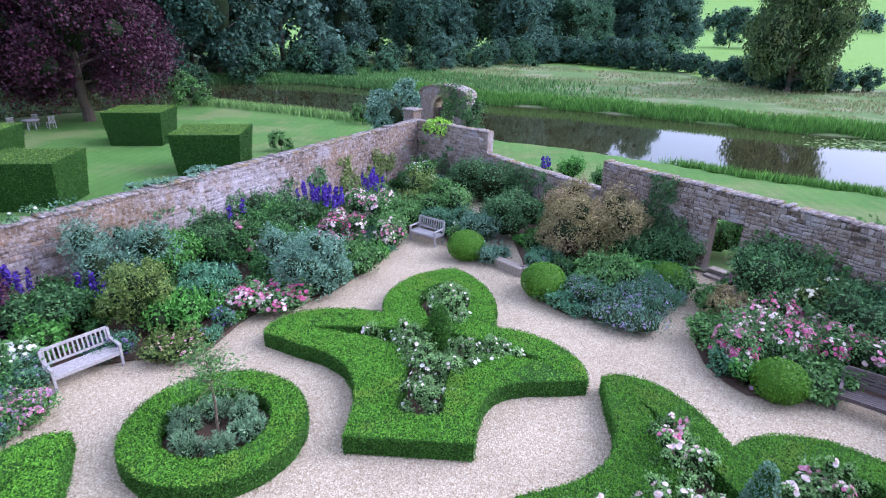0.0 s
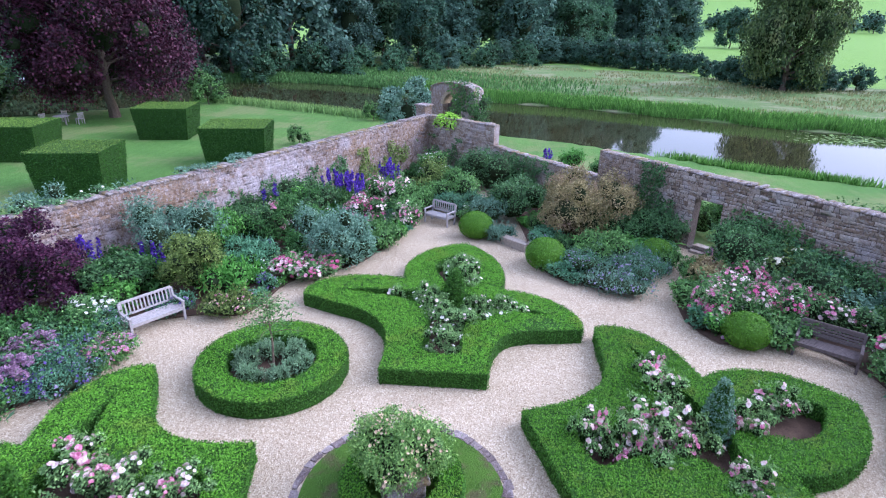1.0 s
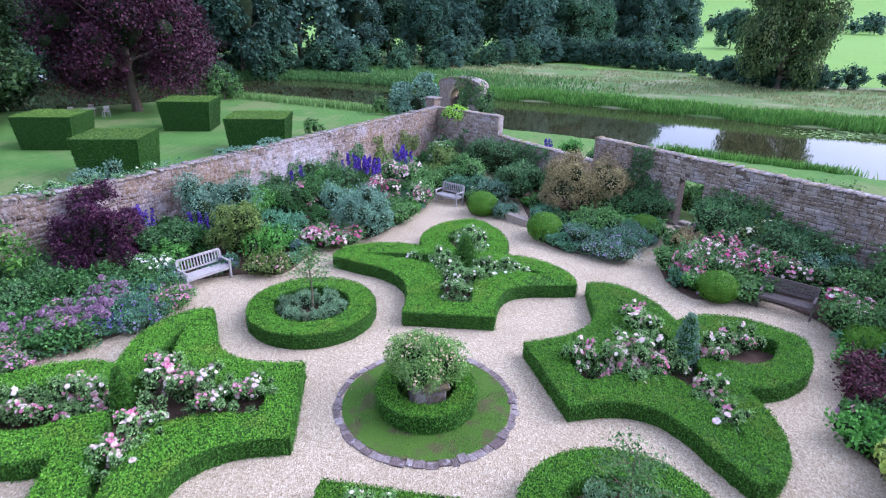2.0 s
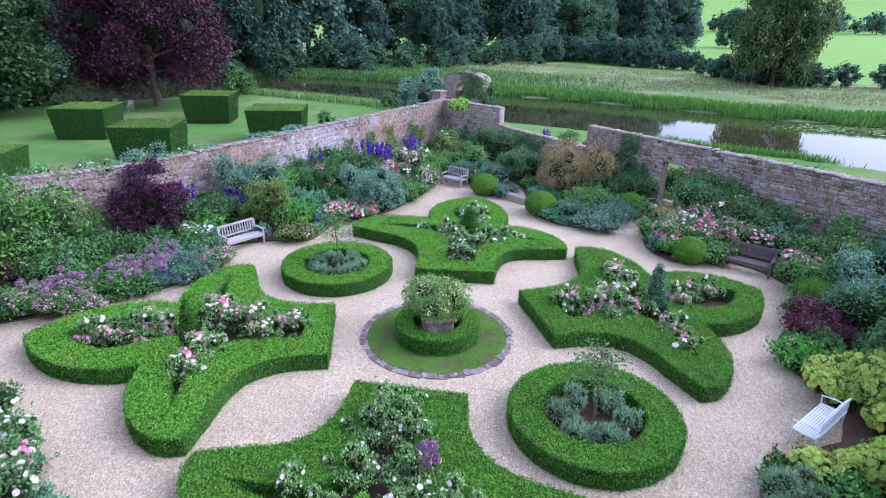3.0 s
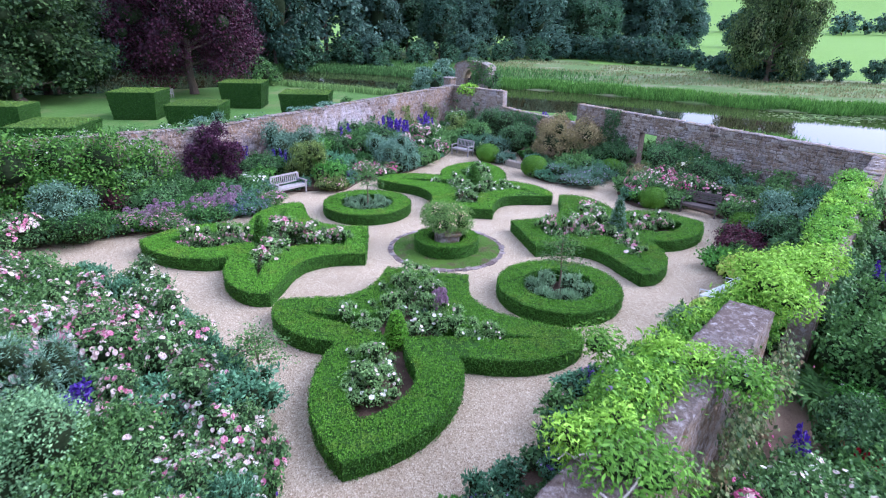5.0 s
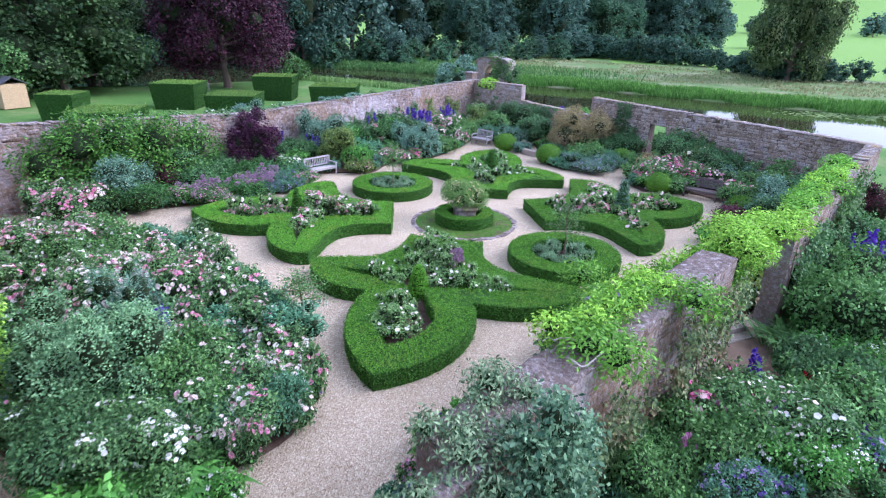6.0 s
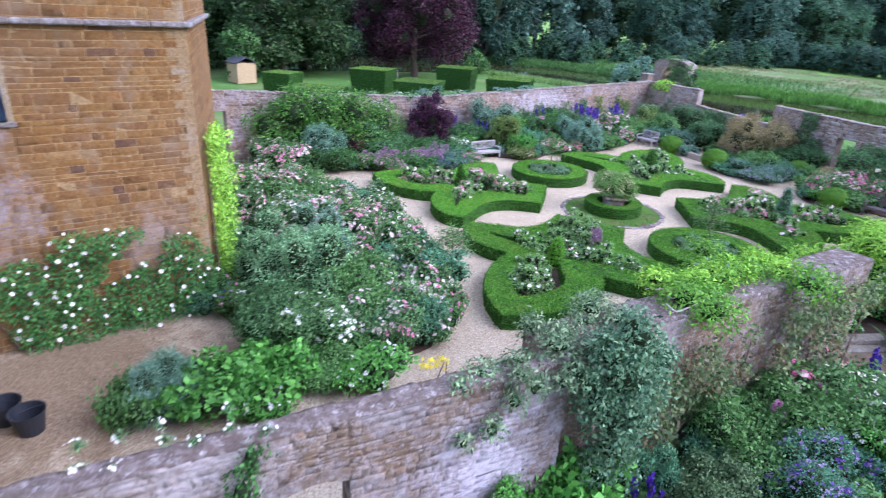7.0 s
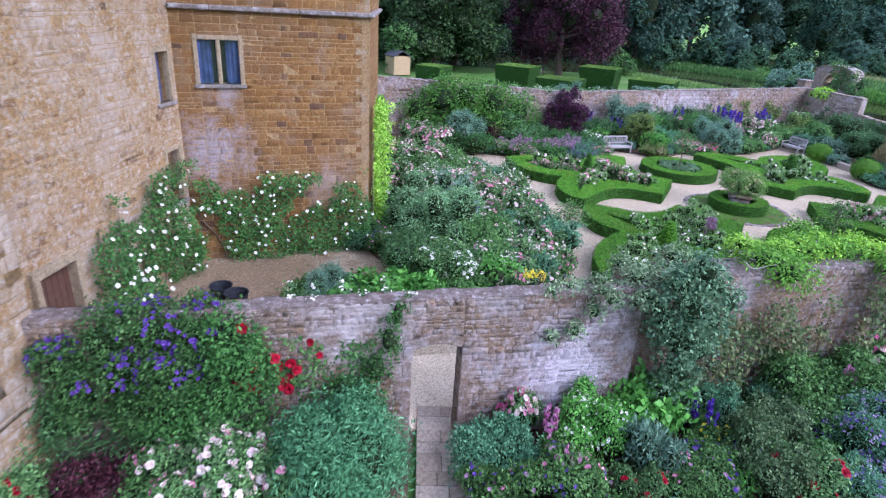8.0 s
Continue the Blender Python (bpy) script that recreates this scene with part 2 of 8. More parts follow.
M["ironstone_single"] = stone_mat("ironstone_single", IRON, (0.235, 0.16, 0.10), 0.52, 1.4, single=True, stain=(0.20, 0.112, 0.045), bloom=TOWER_BLOOM, grain_depth=0.65)
FRONT = [(0.0, (0.19, 0.115, 0.065)), (0.05, (0.24, 0.145, 0.07)), (0.1, (0.32, 0.20, 0.085)), (0.7, (0.36, 0.245, 0.12)), (1.0, (0.355, 0.27, 0.17))]
M["facade_stone"] = stone_mat("facade_stone", FRONT, (0.44, 0.36, 0.29), 0.49, 0.7, stain=(0.36, 0.265, 0.17), speckle=(0.50, 0.44, 0.39), grain_depth=0.75)
M["facade_stone_single"] = stone_mat("facade_stone_single", FRONT, (0.44, 0.36, 0.29), 0.49, 0.7, stain=(0.36, 0.265, 0.17), speckle=(0.50, 0.44, 0.39), grain_depth=0.75, single=True)
M["iron_mortar"] = stone_mat("lime_mortar", [(0.0, (0.31, 0.205, 0.09)), (1.0, (0.38, 0.27, 0.14))], (0.42, 0.34, 0.25), 0.55)
M["dressing"] = stone_mat("dressed_stone", [(0.0, (0.33, 0.26, 0.165)), (1.0, (0.38, 0.31, 0.21))], (0.4, 0.365, 0.32), 0.55, 2.0)
# paler than the wall: light caught by the tower's side face, in colour
M["quoin_lit_stone"] = stone_mat("quoin_lit_stone", [(0.0, (0.27, 0.165, 0.065)), (1.0, (0.34, 0.25, 0.14))], (0.36, 0.30, 0.24), 0.52, 1.5)
M["lead_stone"] = stone_mat("weathered_ledge", [(0.0, (0.19, 0.165, 0.15)), (1.0, (0.25, 0.22, 0.205))], (0.46, 0.44, 0.45), 0.5, 4.0)
M["slab"] = stone_mat("paving_slab", [(0.0, (0.27, 0.22, 0.18)), (0.5, (0.34, 0.29, 0.24)), (1.0, (0.40, 0.35, 0.30))], (0.45, 0.42, 0.4), 0.55, 2.0)
M["slab_single"] = stone_mat("paving_slab_single", [(0.0, (0.34, 0.26, 0.19)), (0.5, (0.44, 0.35, 0.275)), (1.0, (0.55, 0.46, 0.37))], (0.46, 0.41, 0.37), 0.55, 2.0, single=True)
M["edging"] = stone_mat("edging_stone", [(0.0, (0.13, 0.095, 0.09)), (0.6, (0.225, 0.18, 0.175)), (1.0, (0.36, 0.31, 0.30))], (0.46, 0.41, 0.41), 0.53, 5.0, single=True)
M["teak"] = plain_mat("weathered_teak", (0.34, 0.31, 0.30), 0.85, 0.2, vary=0.3, scale=14)
M["dark_teak"] = plain_mat("dark_weathered_wood", (0.115, 0.092, 0.085), 0.85, 0.2, vary=0.3, scale=14)
M["white_iron"] = plain_mat("white_painted_iron", (0.72, 0.74, 0.76), 0.5, 0.4, vary=0.1)
M["door_wood"] = plain_mat("brown_door_wood", (0.085, 0.042, 0.028), 0.7, 0.3)
# near-black green for plant insides: shade between leaves put into the colour
M["inner_shade"] = plain_mat("shaded_inside", (0.022, 0.034, 0.014), 0.95, 0.1, vary=0.5, scale=5)
M["bark"] = plain_mat("bark", (0.11, 0.085, 0.065), 0.95, 0.1, vary=0.4, scale=8)
M["twig"] = plain_mat("twig", (0.16, 0.12, 0.085), 0.9, 0.1, vary=0.4, scale=12)
M["pale_stem"] = plain_mat("pale_stem", (0.40, 0.36, 0.31), 0.8, 0.2)
M["bucket"] = plain_mat("black_plastic", (0.018, 0.02, 0.026), 0.45, 0.5)
M["curtain"] = plain_mat("blue_curtain", (0.055, 0.075, 0.19), 0.9, 0.1, vary=0.5, scale=5)
M["shed_wall"] = plain_mat("ochre_boards", (0.4, 0.29, 0.16), 0.85, 0.2)
M["roof_dark"] = plain_mat("slate_roof", (0.06, 0.06, 0.068), 0.7, 0.3)
glass, gnt, gb = base_mat("window_glass", 0.04, 0.5)
gb.inputs["Transmission Weight"].default_value = 1.0
M["glass"] = glass

# darker sides, brighter tops: light from above is put into these two colours
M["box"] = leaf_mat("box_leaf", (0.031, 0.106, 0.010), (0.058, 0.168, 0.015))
M["box_top"] = leaf_mat("box_lit_top_growth", (0.076, 0.225, 0.013), (0.112, 0.30, 0.019), patch=(0.19, 0.325, 0.028), patch_scale=1.1)
M["box_ball"] = leaf_mat("box_ball_leaf", (0.048, 0.142, 0.009), (0.098, 0.24, 0.018))
# yew sides dark and tops pale: top light painted into the leaf colours
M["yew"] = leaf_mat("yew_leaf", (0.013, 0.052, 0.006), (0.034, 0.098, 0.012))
M["yew_lit_top"] = leaf_mat("yew_lit_top_leaf", (0.075, 0.16, 0.022), (0.135, 0.24, 0.04))
M["green"] = leaf_mat("mid_green_leaf", (0.040, 0.112, 0.030), (0.11, 0.24, 0.064))
M["dark"] = leaf_mat("dark_green_leaf", (0.032, 0.092, 0.034), (0.085, 0.19, 0.065))
M["bright"] = leaf_mat("bright_green_leaf", (0.048, 0.17, 0.026), (0.115, 0.31, 0.055))
M["wisteria"] = leaf_mat("wisteria_leaf", (0.078, 0.225, 0.024), (0.175, 0.40, 0.045))
M["lime"] = leaf_mat("lime_leaf", (0.14, 0.33, 0.025), (0.27, 0.50, 0.06))
M["cutleaf"] = leaf_mat("grey_cut_leaf", (0.04, 0.14, 0.065), (0.12, 0.31, 0.145))
# clipped bodies coloured dark: depth shade behind the leaf skin
M["box_shade"] = plain_mat("box_shaded_inside", (0.03, 0.075, 0.012), 0.95, 0.1, vary=0.5, scale=6)
M["tuft_leaf"] = leaf_mat("lavender_leaf", (0.105, 0.215, 0.115), (0.21, 0.35, 0.20))
M["ivy_green"] = leaf_mat("deep_green_leaf", (0.024, 0.085, 0.02), (0.068, 0.18, 0.042))
M["fleur_leaf"] = leaf_mat("light_rose_leaf", (0.085, 0.19, 0.06), (0.20, 0.36, 0.125))
M["smoke_tall"] = leaf_mat("deep_purple_leaf", (0.020, 0.007, 0.020), (0.060, 0.019, 0.046), trans=0.15)
M["brown_curtain"] = plain_mat("brown_curtain", (0.22, 0.12, 0.06), 0.9, 0.1, vary=0.4, scale=5)
M["rose"] = leaf_mat("rose_leaf", (0.042, 0.112, 0.038), (0.13, 0.262, 0.088))
M["rose_grey"] = leaf_mat("blue_grey_leaf", (0.024, 0.076, 0.041), (0.14, 0.25, 0.138))
M["clematis_leaf"] = leaf_mat("clematis_leaf", (0.025, 0.082, 0.022), (0.082, 0.185, 0.05))
M["variegated"] = leaf_mat("variegated_leaf", (0.042, 0.11, 0.05), (0.235, 0.345, 0.185))
M["grey_green"] = leaf_mat("soft_grey_green_leaf", (0.08, 0.19, 0.088), (0.19, 0.355, 0.168))
M["dull_green"] = leaf_mat("dull_green_leaf", (0.036, 0.088, 0.036), (0.135, 0.225, 0.095))
M["bronze_green"] = leaf_mat("bronze_green_leaf", (0.03, 0.075, 0.028), (0.135, 0.20, 0.075), patch=(0.16, 0.10, 0.05), patch_scale=2.2)
M["pale_rose"] = leaf_mat("grey_rose_leaf", (0.058, 0.145, 0.06), (0.145, 0.29, 0.125))
M["silver"] = leaf_mat("silver_leaf", (0.066, 0.15, 0.10), (0.165, 0.30, 0.215))
M["teal"] = leaf_mat("blue_green_leaf", (0.045, 0.135, 0.07), (0.115, 0.265, 0.15))
M["laurel"] = leaf_mat("evergreen_leaf", (0.019, 0.076, 0.010), (0.088, 0.21, 0.032))
M["honey"] = leaf_mat("honeysuckle_leaf", (0.092, 0.22, 0.055), (0.225, 0.40, 0.105))
M["olive"] = leaf_mat("olive_leaf", (0.055, 0.105, 0.022), (0.135, 0.205, 0.05))
M["tan"] = leaf_mat("bronze_leaf", (0.15, 0.16, 0.065), (0.31, 0.285, 0.14), patch=(0.34, 0.235, 0.165), patch_scale=1.0)
M["smoke"] = leaf_mat("purple_leaf", (0.032, 0.011, 0.018), (0.072, 0.022, 0.034), trans=0.15)
M["beech"] = leaf_mat("copper_beech_leaf", (0.016, 0.006, 0.013), (0.068, 0.020, 0.042), trans=0.15)
M["grass_tuft"] = leaf_mat("grass_blade", (0.08, 0.17, 0.05), (0.19, 0.33, 0.10))
M["reed"] = leaf_mat("reed_blade", (0.045, 0.13, 0.02), (0.12, 0.27, 0.05))
M["hay"] = leaf_mat("seeding_grass", (0.14, 0.185, 0.07), (0.21, 0.225, 0.11))
# far leaves shifted towards blue: distance haze is put into their colour
M["wood_a"] = leaf_mat("wood_haze_leaf_a", (0.021, 0.058, 0.040), (0.053, 0.123, 0.077))
M["wood_b"] = leaf_mat("wood_haze_leaf_b", (0.028, 0.077, 0.042), (0.070, 0.164, 0.082))
M["wood_c"] = leaf_mat("wood_haze_leaf_c", (0.037, 0.087, 0.066), (0.084, 0.170, 0.122))
M["wood_d"] = leaf_mat("wood_haze_leaf_d", (0.020, 0.054, 0.030), (0.061, 0.131, 0.061))
M["oak"] = leaf_mat("field_tree_leaf", (0.022, 0.058, 0.018), (0.085, 0.135, 0.04), patch=(0.12, 0.14, 0.045), patch_scale=0.35)
M["conifer"] = leaf_mat("conifer_leaf", (0.016, 0.046, 0.016), (0.055, 0.108, 0.032))

M["f_pink"] = petal_mat("pink_petals", [(0, (0.55, 0.14, 0.27)), (0.5, (0.68, 0.28, 0.40)), (1, (0.76, 0.48, 0.55))])
M["f_blush"] = petal_mat("blush_petals", [(0, (0.74, 0.50, 0.49)), (0.5, (0.84, 0.69, 0.65)), (1, (0.86, 0.80, 0.74))])
M["f_white"] = petal_mat("white_petals", [(0, (0.74, 0.70, 0.62)), (1, (0.86, 0.84, 0.78))])
M["f_hot"] = petal_mat("magenta_petals", [(0, (0.45, 0.035, 0.15)), (0.5, (0.62, 0.12, 0.3)), (1, (0.7, 0.3, 0.45))])
M["f_red"] = petal_mat("red_petals", [(0, (0.20, 0.003, 0.014)), (1, (0.42, 0.006, 0.028))])
M["f_blue"] = petal_mat("delphinium_petals", [(0, (0.05, 0.018, 0.20)), (0.6, (0.10, 0.04, 0.36)), (1, (0.19, 0.11, 0.50))])
M["f_foxglove"] = petal_mat("foxglove_petals", [(0, (0.42, 0.09, 0.30)), (0.5, (0.58, 0.22, 0.42)), (1, (0.70, 0.48, 0.58))])
M["f_violet"] = petal_mat("violet_petals", [(0, (0.065, 0.025, 0.20)), (1, (0.165, 0.085, 0.36))])
M["f_lilac"] = petal_mat("lilac_petals", [(0, (0.25, 0.175, 0.36)), (1, (0.42, 0.33, 0.51))])
M["f_mauve"] = petal_mat("mauve_petals", [(0, (0.28, 0.15, 0.25)), (1, (0.42, 0.28, 0.37))])
M["f_lime"] = petal_mat("euphorbia_bracts", [(0, (0.44, 0.56, 0.08)), (1, (0.60, 0.70, 0.18))])
M["f_yellow"] = petal_mat("yellow_petals", [(0, (0.7, 0.55, 0.03)), (1, (0.8, 0.68, 0.06))])
M["f_cream"] = petal_mat("cream_petals", [(0, (0.6, 0.56, 0.4)), (1, (0.76, 0.72, 0.56))])
M["f_peach"] = petal_mat("honeysuckle_petals", [(0, (0.62, 0.40, 0.26)), (1, (0.76, 0.64, 0.46))])


# ---------------------------------------------------------------- mesh helpers
def link_mesh(name, me, mat, parent=None, label=""):
    ob = new(name, me)
    if mat and not me.materials:
        me.materials.append(mat)
    if parent:
        ob.parent = parent
    if label:
        ob["label"] = label
    return ob


def part(name, bm, mat, parent=None, label=""):
    me = bpy.data.meshes.new(name)
    bm.to_mesh(me)
    bm.free()
    return link_mesh(name, me, mat, parent, label)


def poly_mesh(name, V, k):
    """A mesh of separate k-sided faces from an (n, k, 3) array."""
    V = np.asarray(V, dtype=np.float32).reshape(-1, 3)
    n = len(V) // k
    me = bpy.data.meshes.new(name)
    me.vertices.add(len(V))
    me.vertices.foreach_set("co", V.ravel())
    me.loops.add(len(V))
    me.loops.foreach_set("vertex_index", np.arange(len(V), dtype=np.int32))
    me.polygons.add(n)
    me.polygons.foreach_set("loop_start", np.arange(0, len(V), k, dtype=np.int32))
    me.update(calc_edges=True)
    return me


def index_mesh(name, V, Q, smooth=False):
    """A mesh from an (n, 3) array of points and an (m, 4) array of quads."""
    V, Q = np.asarray(V, dtype=np.float32), np.asarray(Q, dtype=np.int32)
    me = bpy.data.meshes.new(name)
    me.vertices.add(len(V))
    me.vertices.foreach_set("co", V.ravel())
    me.loops.add(Q.size)
    me.loops.foreach_set("vertex_index", Q.ravel())
    me.polygons.add(len(Q))
    me.polygons.foreach_set("loop_start", np.arange(0, Q.size, 4, dtype=np.int32))
    if smooth:
        me.polygons.foreach_set("use_smooth", np.ones(len(Q), dtype=bool))
    me.update(calc_edges=True)
    return me


def empty(name, x, y, z=0.0, rz=0.0):
    ob = new(name)
    ob.empty_display_size = 0.2
    ob.matrix_basis = pose(x, y, z, 0, 0, rz)
    return ob


def add_box(bm, cx, cy, cz, sx, sy, sz, rz=0.0, bevel=0.0, m=None):
    r = bmesh.ops.create_cube(bm, size=1.0, matrix=(m or Matrix.Identity(4)) @ pose(cx, cy, cz, 0, 0, rz) @ Matrix.Diagonal((sx, sy, sz, 1)))
    if bevel:
        es = list({e for v in r["verts"] for e in v.link_edges})
        bmesh.ops.bevel(bm, geom=es, offset=bevel, segments=1, affect="EDGES")


def add_tube(bm, pts, radii, sides=7):
    """A tapered tube along a row of points."""
    rings = []
    for i, (p, r) in enumerate(zip(pts, radii)):
        p = Vector(p)
        d = (Vector(pts[min(i + 1, len(pts) - 1)]) - Vector(pts[max(i - 1, 0)])).normalized()
        a = d.orthogonal().normalized()
        b = d.cross(a)
        rings.append([bm.verts.new(p + r * (math.cos(2 * math.pi * k / sides) * a + math.sin(2 * math.pi * k / sides) * b)) for k in range(sides)])
    for q, s in zip(rings, rings[1:]):
        for k in range(sides):
            bm.faces.new((q[k], q[(k + 1) % sides], s[(k + 1) % sides], s[k]))
    bm.faces.new(rings[-1])
    bm.faces.new(rings[0][::-1])


def stuff(ob):
    ob["kind"] = "stuff"
    return ob


def unit(v):
    return v / np.maximum(np.linalg.norm(v, axis=-1, keepdims=True), 1e-9)


def leaf_quads(P, N, size, rng, aspect=0.55, lift=0.5, droop=0.0):
    """Pointed leaves at P, standing off the surface with normals N."""
    n = len(P)
    d = rng.normal(size=(n, 3))
    d = unit(d - (d * N).sum(1, keepdims=True) * N) + lift * N
    d[:, 2] -= droop
    d = unit(d)
    side = unit(np.cross(d, N + 0.5 * rng.normal(size=(n, 3))))
    nrm = np.cross(side, d)
    s = size * (0.6 + 0.8 * rng.random((n, 1)))
    mid = P + d * s * 0.5
    return np.stack([P, mid + side * s * aspect / 2 + nrm * s * 0.08, P + d * s, mid - side * s * aspect / 2 + nrm * s * 0.08], axis=1)


def sprays(lobes, n, rng, each=9, spread=0.5, low=-0.5, shell=0.35, ragged=0.14, order=0.75):
    """Leaf places in loose sprays over a heap of ellipsoids, with mixed normals."""
    P, N = lobed_points(lobes, max(4, n // each), rng, low, shell, ragged)
    k = rng.integers(0, len(P), n)
    off = rng.normal(size=(n, 3)) * spread
    off -= 0.6 * (off * N[k]).sum(1, keepdims=True) * N[k]
    return P[k] + off, unit(0.7 * N[k] + order * rng.normal(size=(n, 3)) + (0, 0, 0.35))


def lobed_points(lobes, n, rng, low=-0.35, shell=0.3, ragged=0.12):
    """Points on the outside of a heap of ellipsoids, with normals."""
    C = np.array([l[:3] for l in lobes], dtype=float)
    R = np.array([l[3:6] for l in lobes], dtype=float)
    w = (R[:, 0] * R[:, 1] + R[:, 0] * R[:, 2] + R[:, 1] * R[:, 2])
    k = rng.choice(len(lobes), size=int(n * 1.9), p=w / w.sum())
    u = unit(rng.normal(size=(len(k), 3)))
    u[:, 2] = np.where(u[:, 2] < low, -u[:, 2], u[:, 2])
    f = 1 - shell * rng.random(len(k)) ** 2 + ragged * rng.normal(size=len(k))
    P = C[k] + u * R[k] * f[:, None]
    keep = np.ones(len(k), dtype=bool)
    for i in range(len(lobes)):
        q = (((P - C[i]) / R[i]) ** 2).sum(1)
        keep &= ~((q < 0.6) & (k != i))
    P, N = P[keep][:n], unit(u / R[k])[keep][:n]
    return P, N


def core_mesh(name, lobes, shrink=0.84, nu=9, nv=5):
    """The dense inside of a plant: lumpy ellipsoids grown into one another."""
    V, Q = [], []
    for cx, cy, cz, rx, ry, rz in lobes:
        o = len(V)
        for j in range(nv + 1):
            a = math.pi * j / nv
            for i in range(nu):
                b = 2 * math.pi * i / nu
                d = Vector((math.sin(a) * math.cos(b), math.sin(a) * math.sin(b), math.cos(a)))
                f = shrink * (1 + 0.14 * noise.noise(d * 2.2 + Vector((cx, cy, cz)) * 3))
                V.append((cx + d.x * rx * f, cy + d.y * ry * f, max(cz + d.z * rz * f, 0.0)))
        for j in range(nv):
            for i in range(nu):
                Q.append((o + j * nu + i, o + (j + 1) * nu + i, o + (j + 1) * nu + (i + 1) % nu, o + j * nu + (i + 1) % nu))
    return index_mesh(name, V, Q, smooth=True)


def rosettes(P, N, size, rng, petals=5, rings=2):
    """Open flowers: rings of petals round a point, tilted to N."""
    out = []
    n = len(P)
    a = unit(np.cross(N, rng.normal(size=(n, 3))))
    b = np.cross(N, a)
    s = size * (0.65 + 0.7 * rng.random((n, 1)))
    for r in range(rings):
        rad, up = (0.5, 0.12) if r == 0 else (0.28, 0.30)
        for k in range(petals):
            t = 2 * math.pi * (k + 0.5 * r) / petals
            d = math.cos(t) * a + math.sin(t) * b
            e = -math.sin(t) * a + math.cos(t) * b
            out.append(np.stack([P + N * s * 0.05, P + s * (d * rad * 0.65 + e * rad * 0.6 + N * up * 0.7), P + s * (d * rad + N * up), P + s * (d * rad * 0.65 - e * rad * 0.6 + N * up * 0.7)], axis=1))
    return np.concatenate(out)


def smooth_loop(pts, closed=True, steps=6):
    """A Catmull-Rom curve through points; a point with a third value 1 is a sharp corner."""
    out = []
    n = len(pts)
    P = [np.array(p[:2], dtype=float) for p in pts]
    sharp = [len(p) > 2 and p[2] for p in pts]
    for i in range(n if closed else n - 1):
        p1, p2 = P[i], P[(i + 1) % n]
        p0 = p1 if sharp[i] or (not closed and i == 0) else P[i - 1]
        p3 = p2 if sharp[(i + 1) % n] or (not closed and i == n - 2) else P[(i + 2) % n]
        for k in range(steps):
            t = k / steps
            out.append(0.5 * (2 * p1 + (p2 - p0) * t + (2 * p0 - 5 * p1 + 4 * p2 - p3) * t * t + (3 * p1 - p0 - 3 * p2 + p3) * t ** 3))
    if not closed:
        out.append(P[-1])
    return np.array(out)


def inside(pts, poly):
    x, y = pts[:, 0], pts[:, 1]
    c = np.zeros(len(pts), dtype=bool)
    for (x1, y1), (x2, y2) in zip(poly, np.roll(poly, -1, axis=0)):
        t = ((y1 > y) != (y2 > y)) & (x < (x2 - x1) * (y - y1) / (y2 - y1 + 1e-12) + x1)
        c ^= t
    return c


def prism(bm, loops, z0, z1, bevel=0.0):
    """An upright block on a plan with holes: the first loop is the outline."""
    tops, edges = [], []
    for lp in loops:
        lo = [bm.verts.new((x, y, z0)) for x, y in lp]
        hi = [bm.verts.new((x, y, z1)) for x, y in lp]
        n = len(lp)
        for i in range(n):
            bm.faces.new((lo[i], lo[(i + 1) % n], hi[(i + 1) % n], hi[i]))
            edges.append(bm.edges.get((hi[i], hi[(i + 1) % n])))
    bmesh.ops.triangle_fill(bm, edges=edges, use_beauty=True)
    bmesh.ops.recalc_face_normals(bm, faces=bm.faces)


def flat_fill(bm, verts):
    """Fills a ring of points, hollow corners and all, with faces that look up."""
    edges = [bm.edges.get((a, b)) or bm.edges.new((a, b)) for a, b in zip(verts, verts[1:] + verts[:1])]
    bmesh.ops.triangle_fill(bm, edges=edges, use_beauty=True, normal=(0, 0, 1))
    for f in bm.faces:
        f.normal_update()
        if abs(f.normal.z) > 0.9 and f.normal.z < 0:
            f.normal_flip()


def along(loop, step):
    """Points at even steps along a closed loop, with outward normals (right of the way)."""
    nx = np.roll(loop, -1, axis=0)
    P, N = [], []
    for a, b in zip(loop, nx):
        l = np.linalg.norm(b - a)
        k = max(1, int(l / step))
        t = (np.arange(k) + 0.5)[:, None] / k
        P.append(a + (b - a) * t)
        d = (b - a) / max(l, 1e-9)
        N.append(np.repeat([[d[1], -d[0]]], k, axis=0))
    return np.concatenate(P), np.concatenate(N)


def area2(loop):
    x, y = loop[:, 0], loop[:, 1]
    return (x * np.roll(y, -1) - np.roll(x, -1) * y).sum()


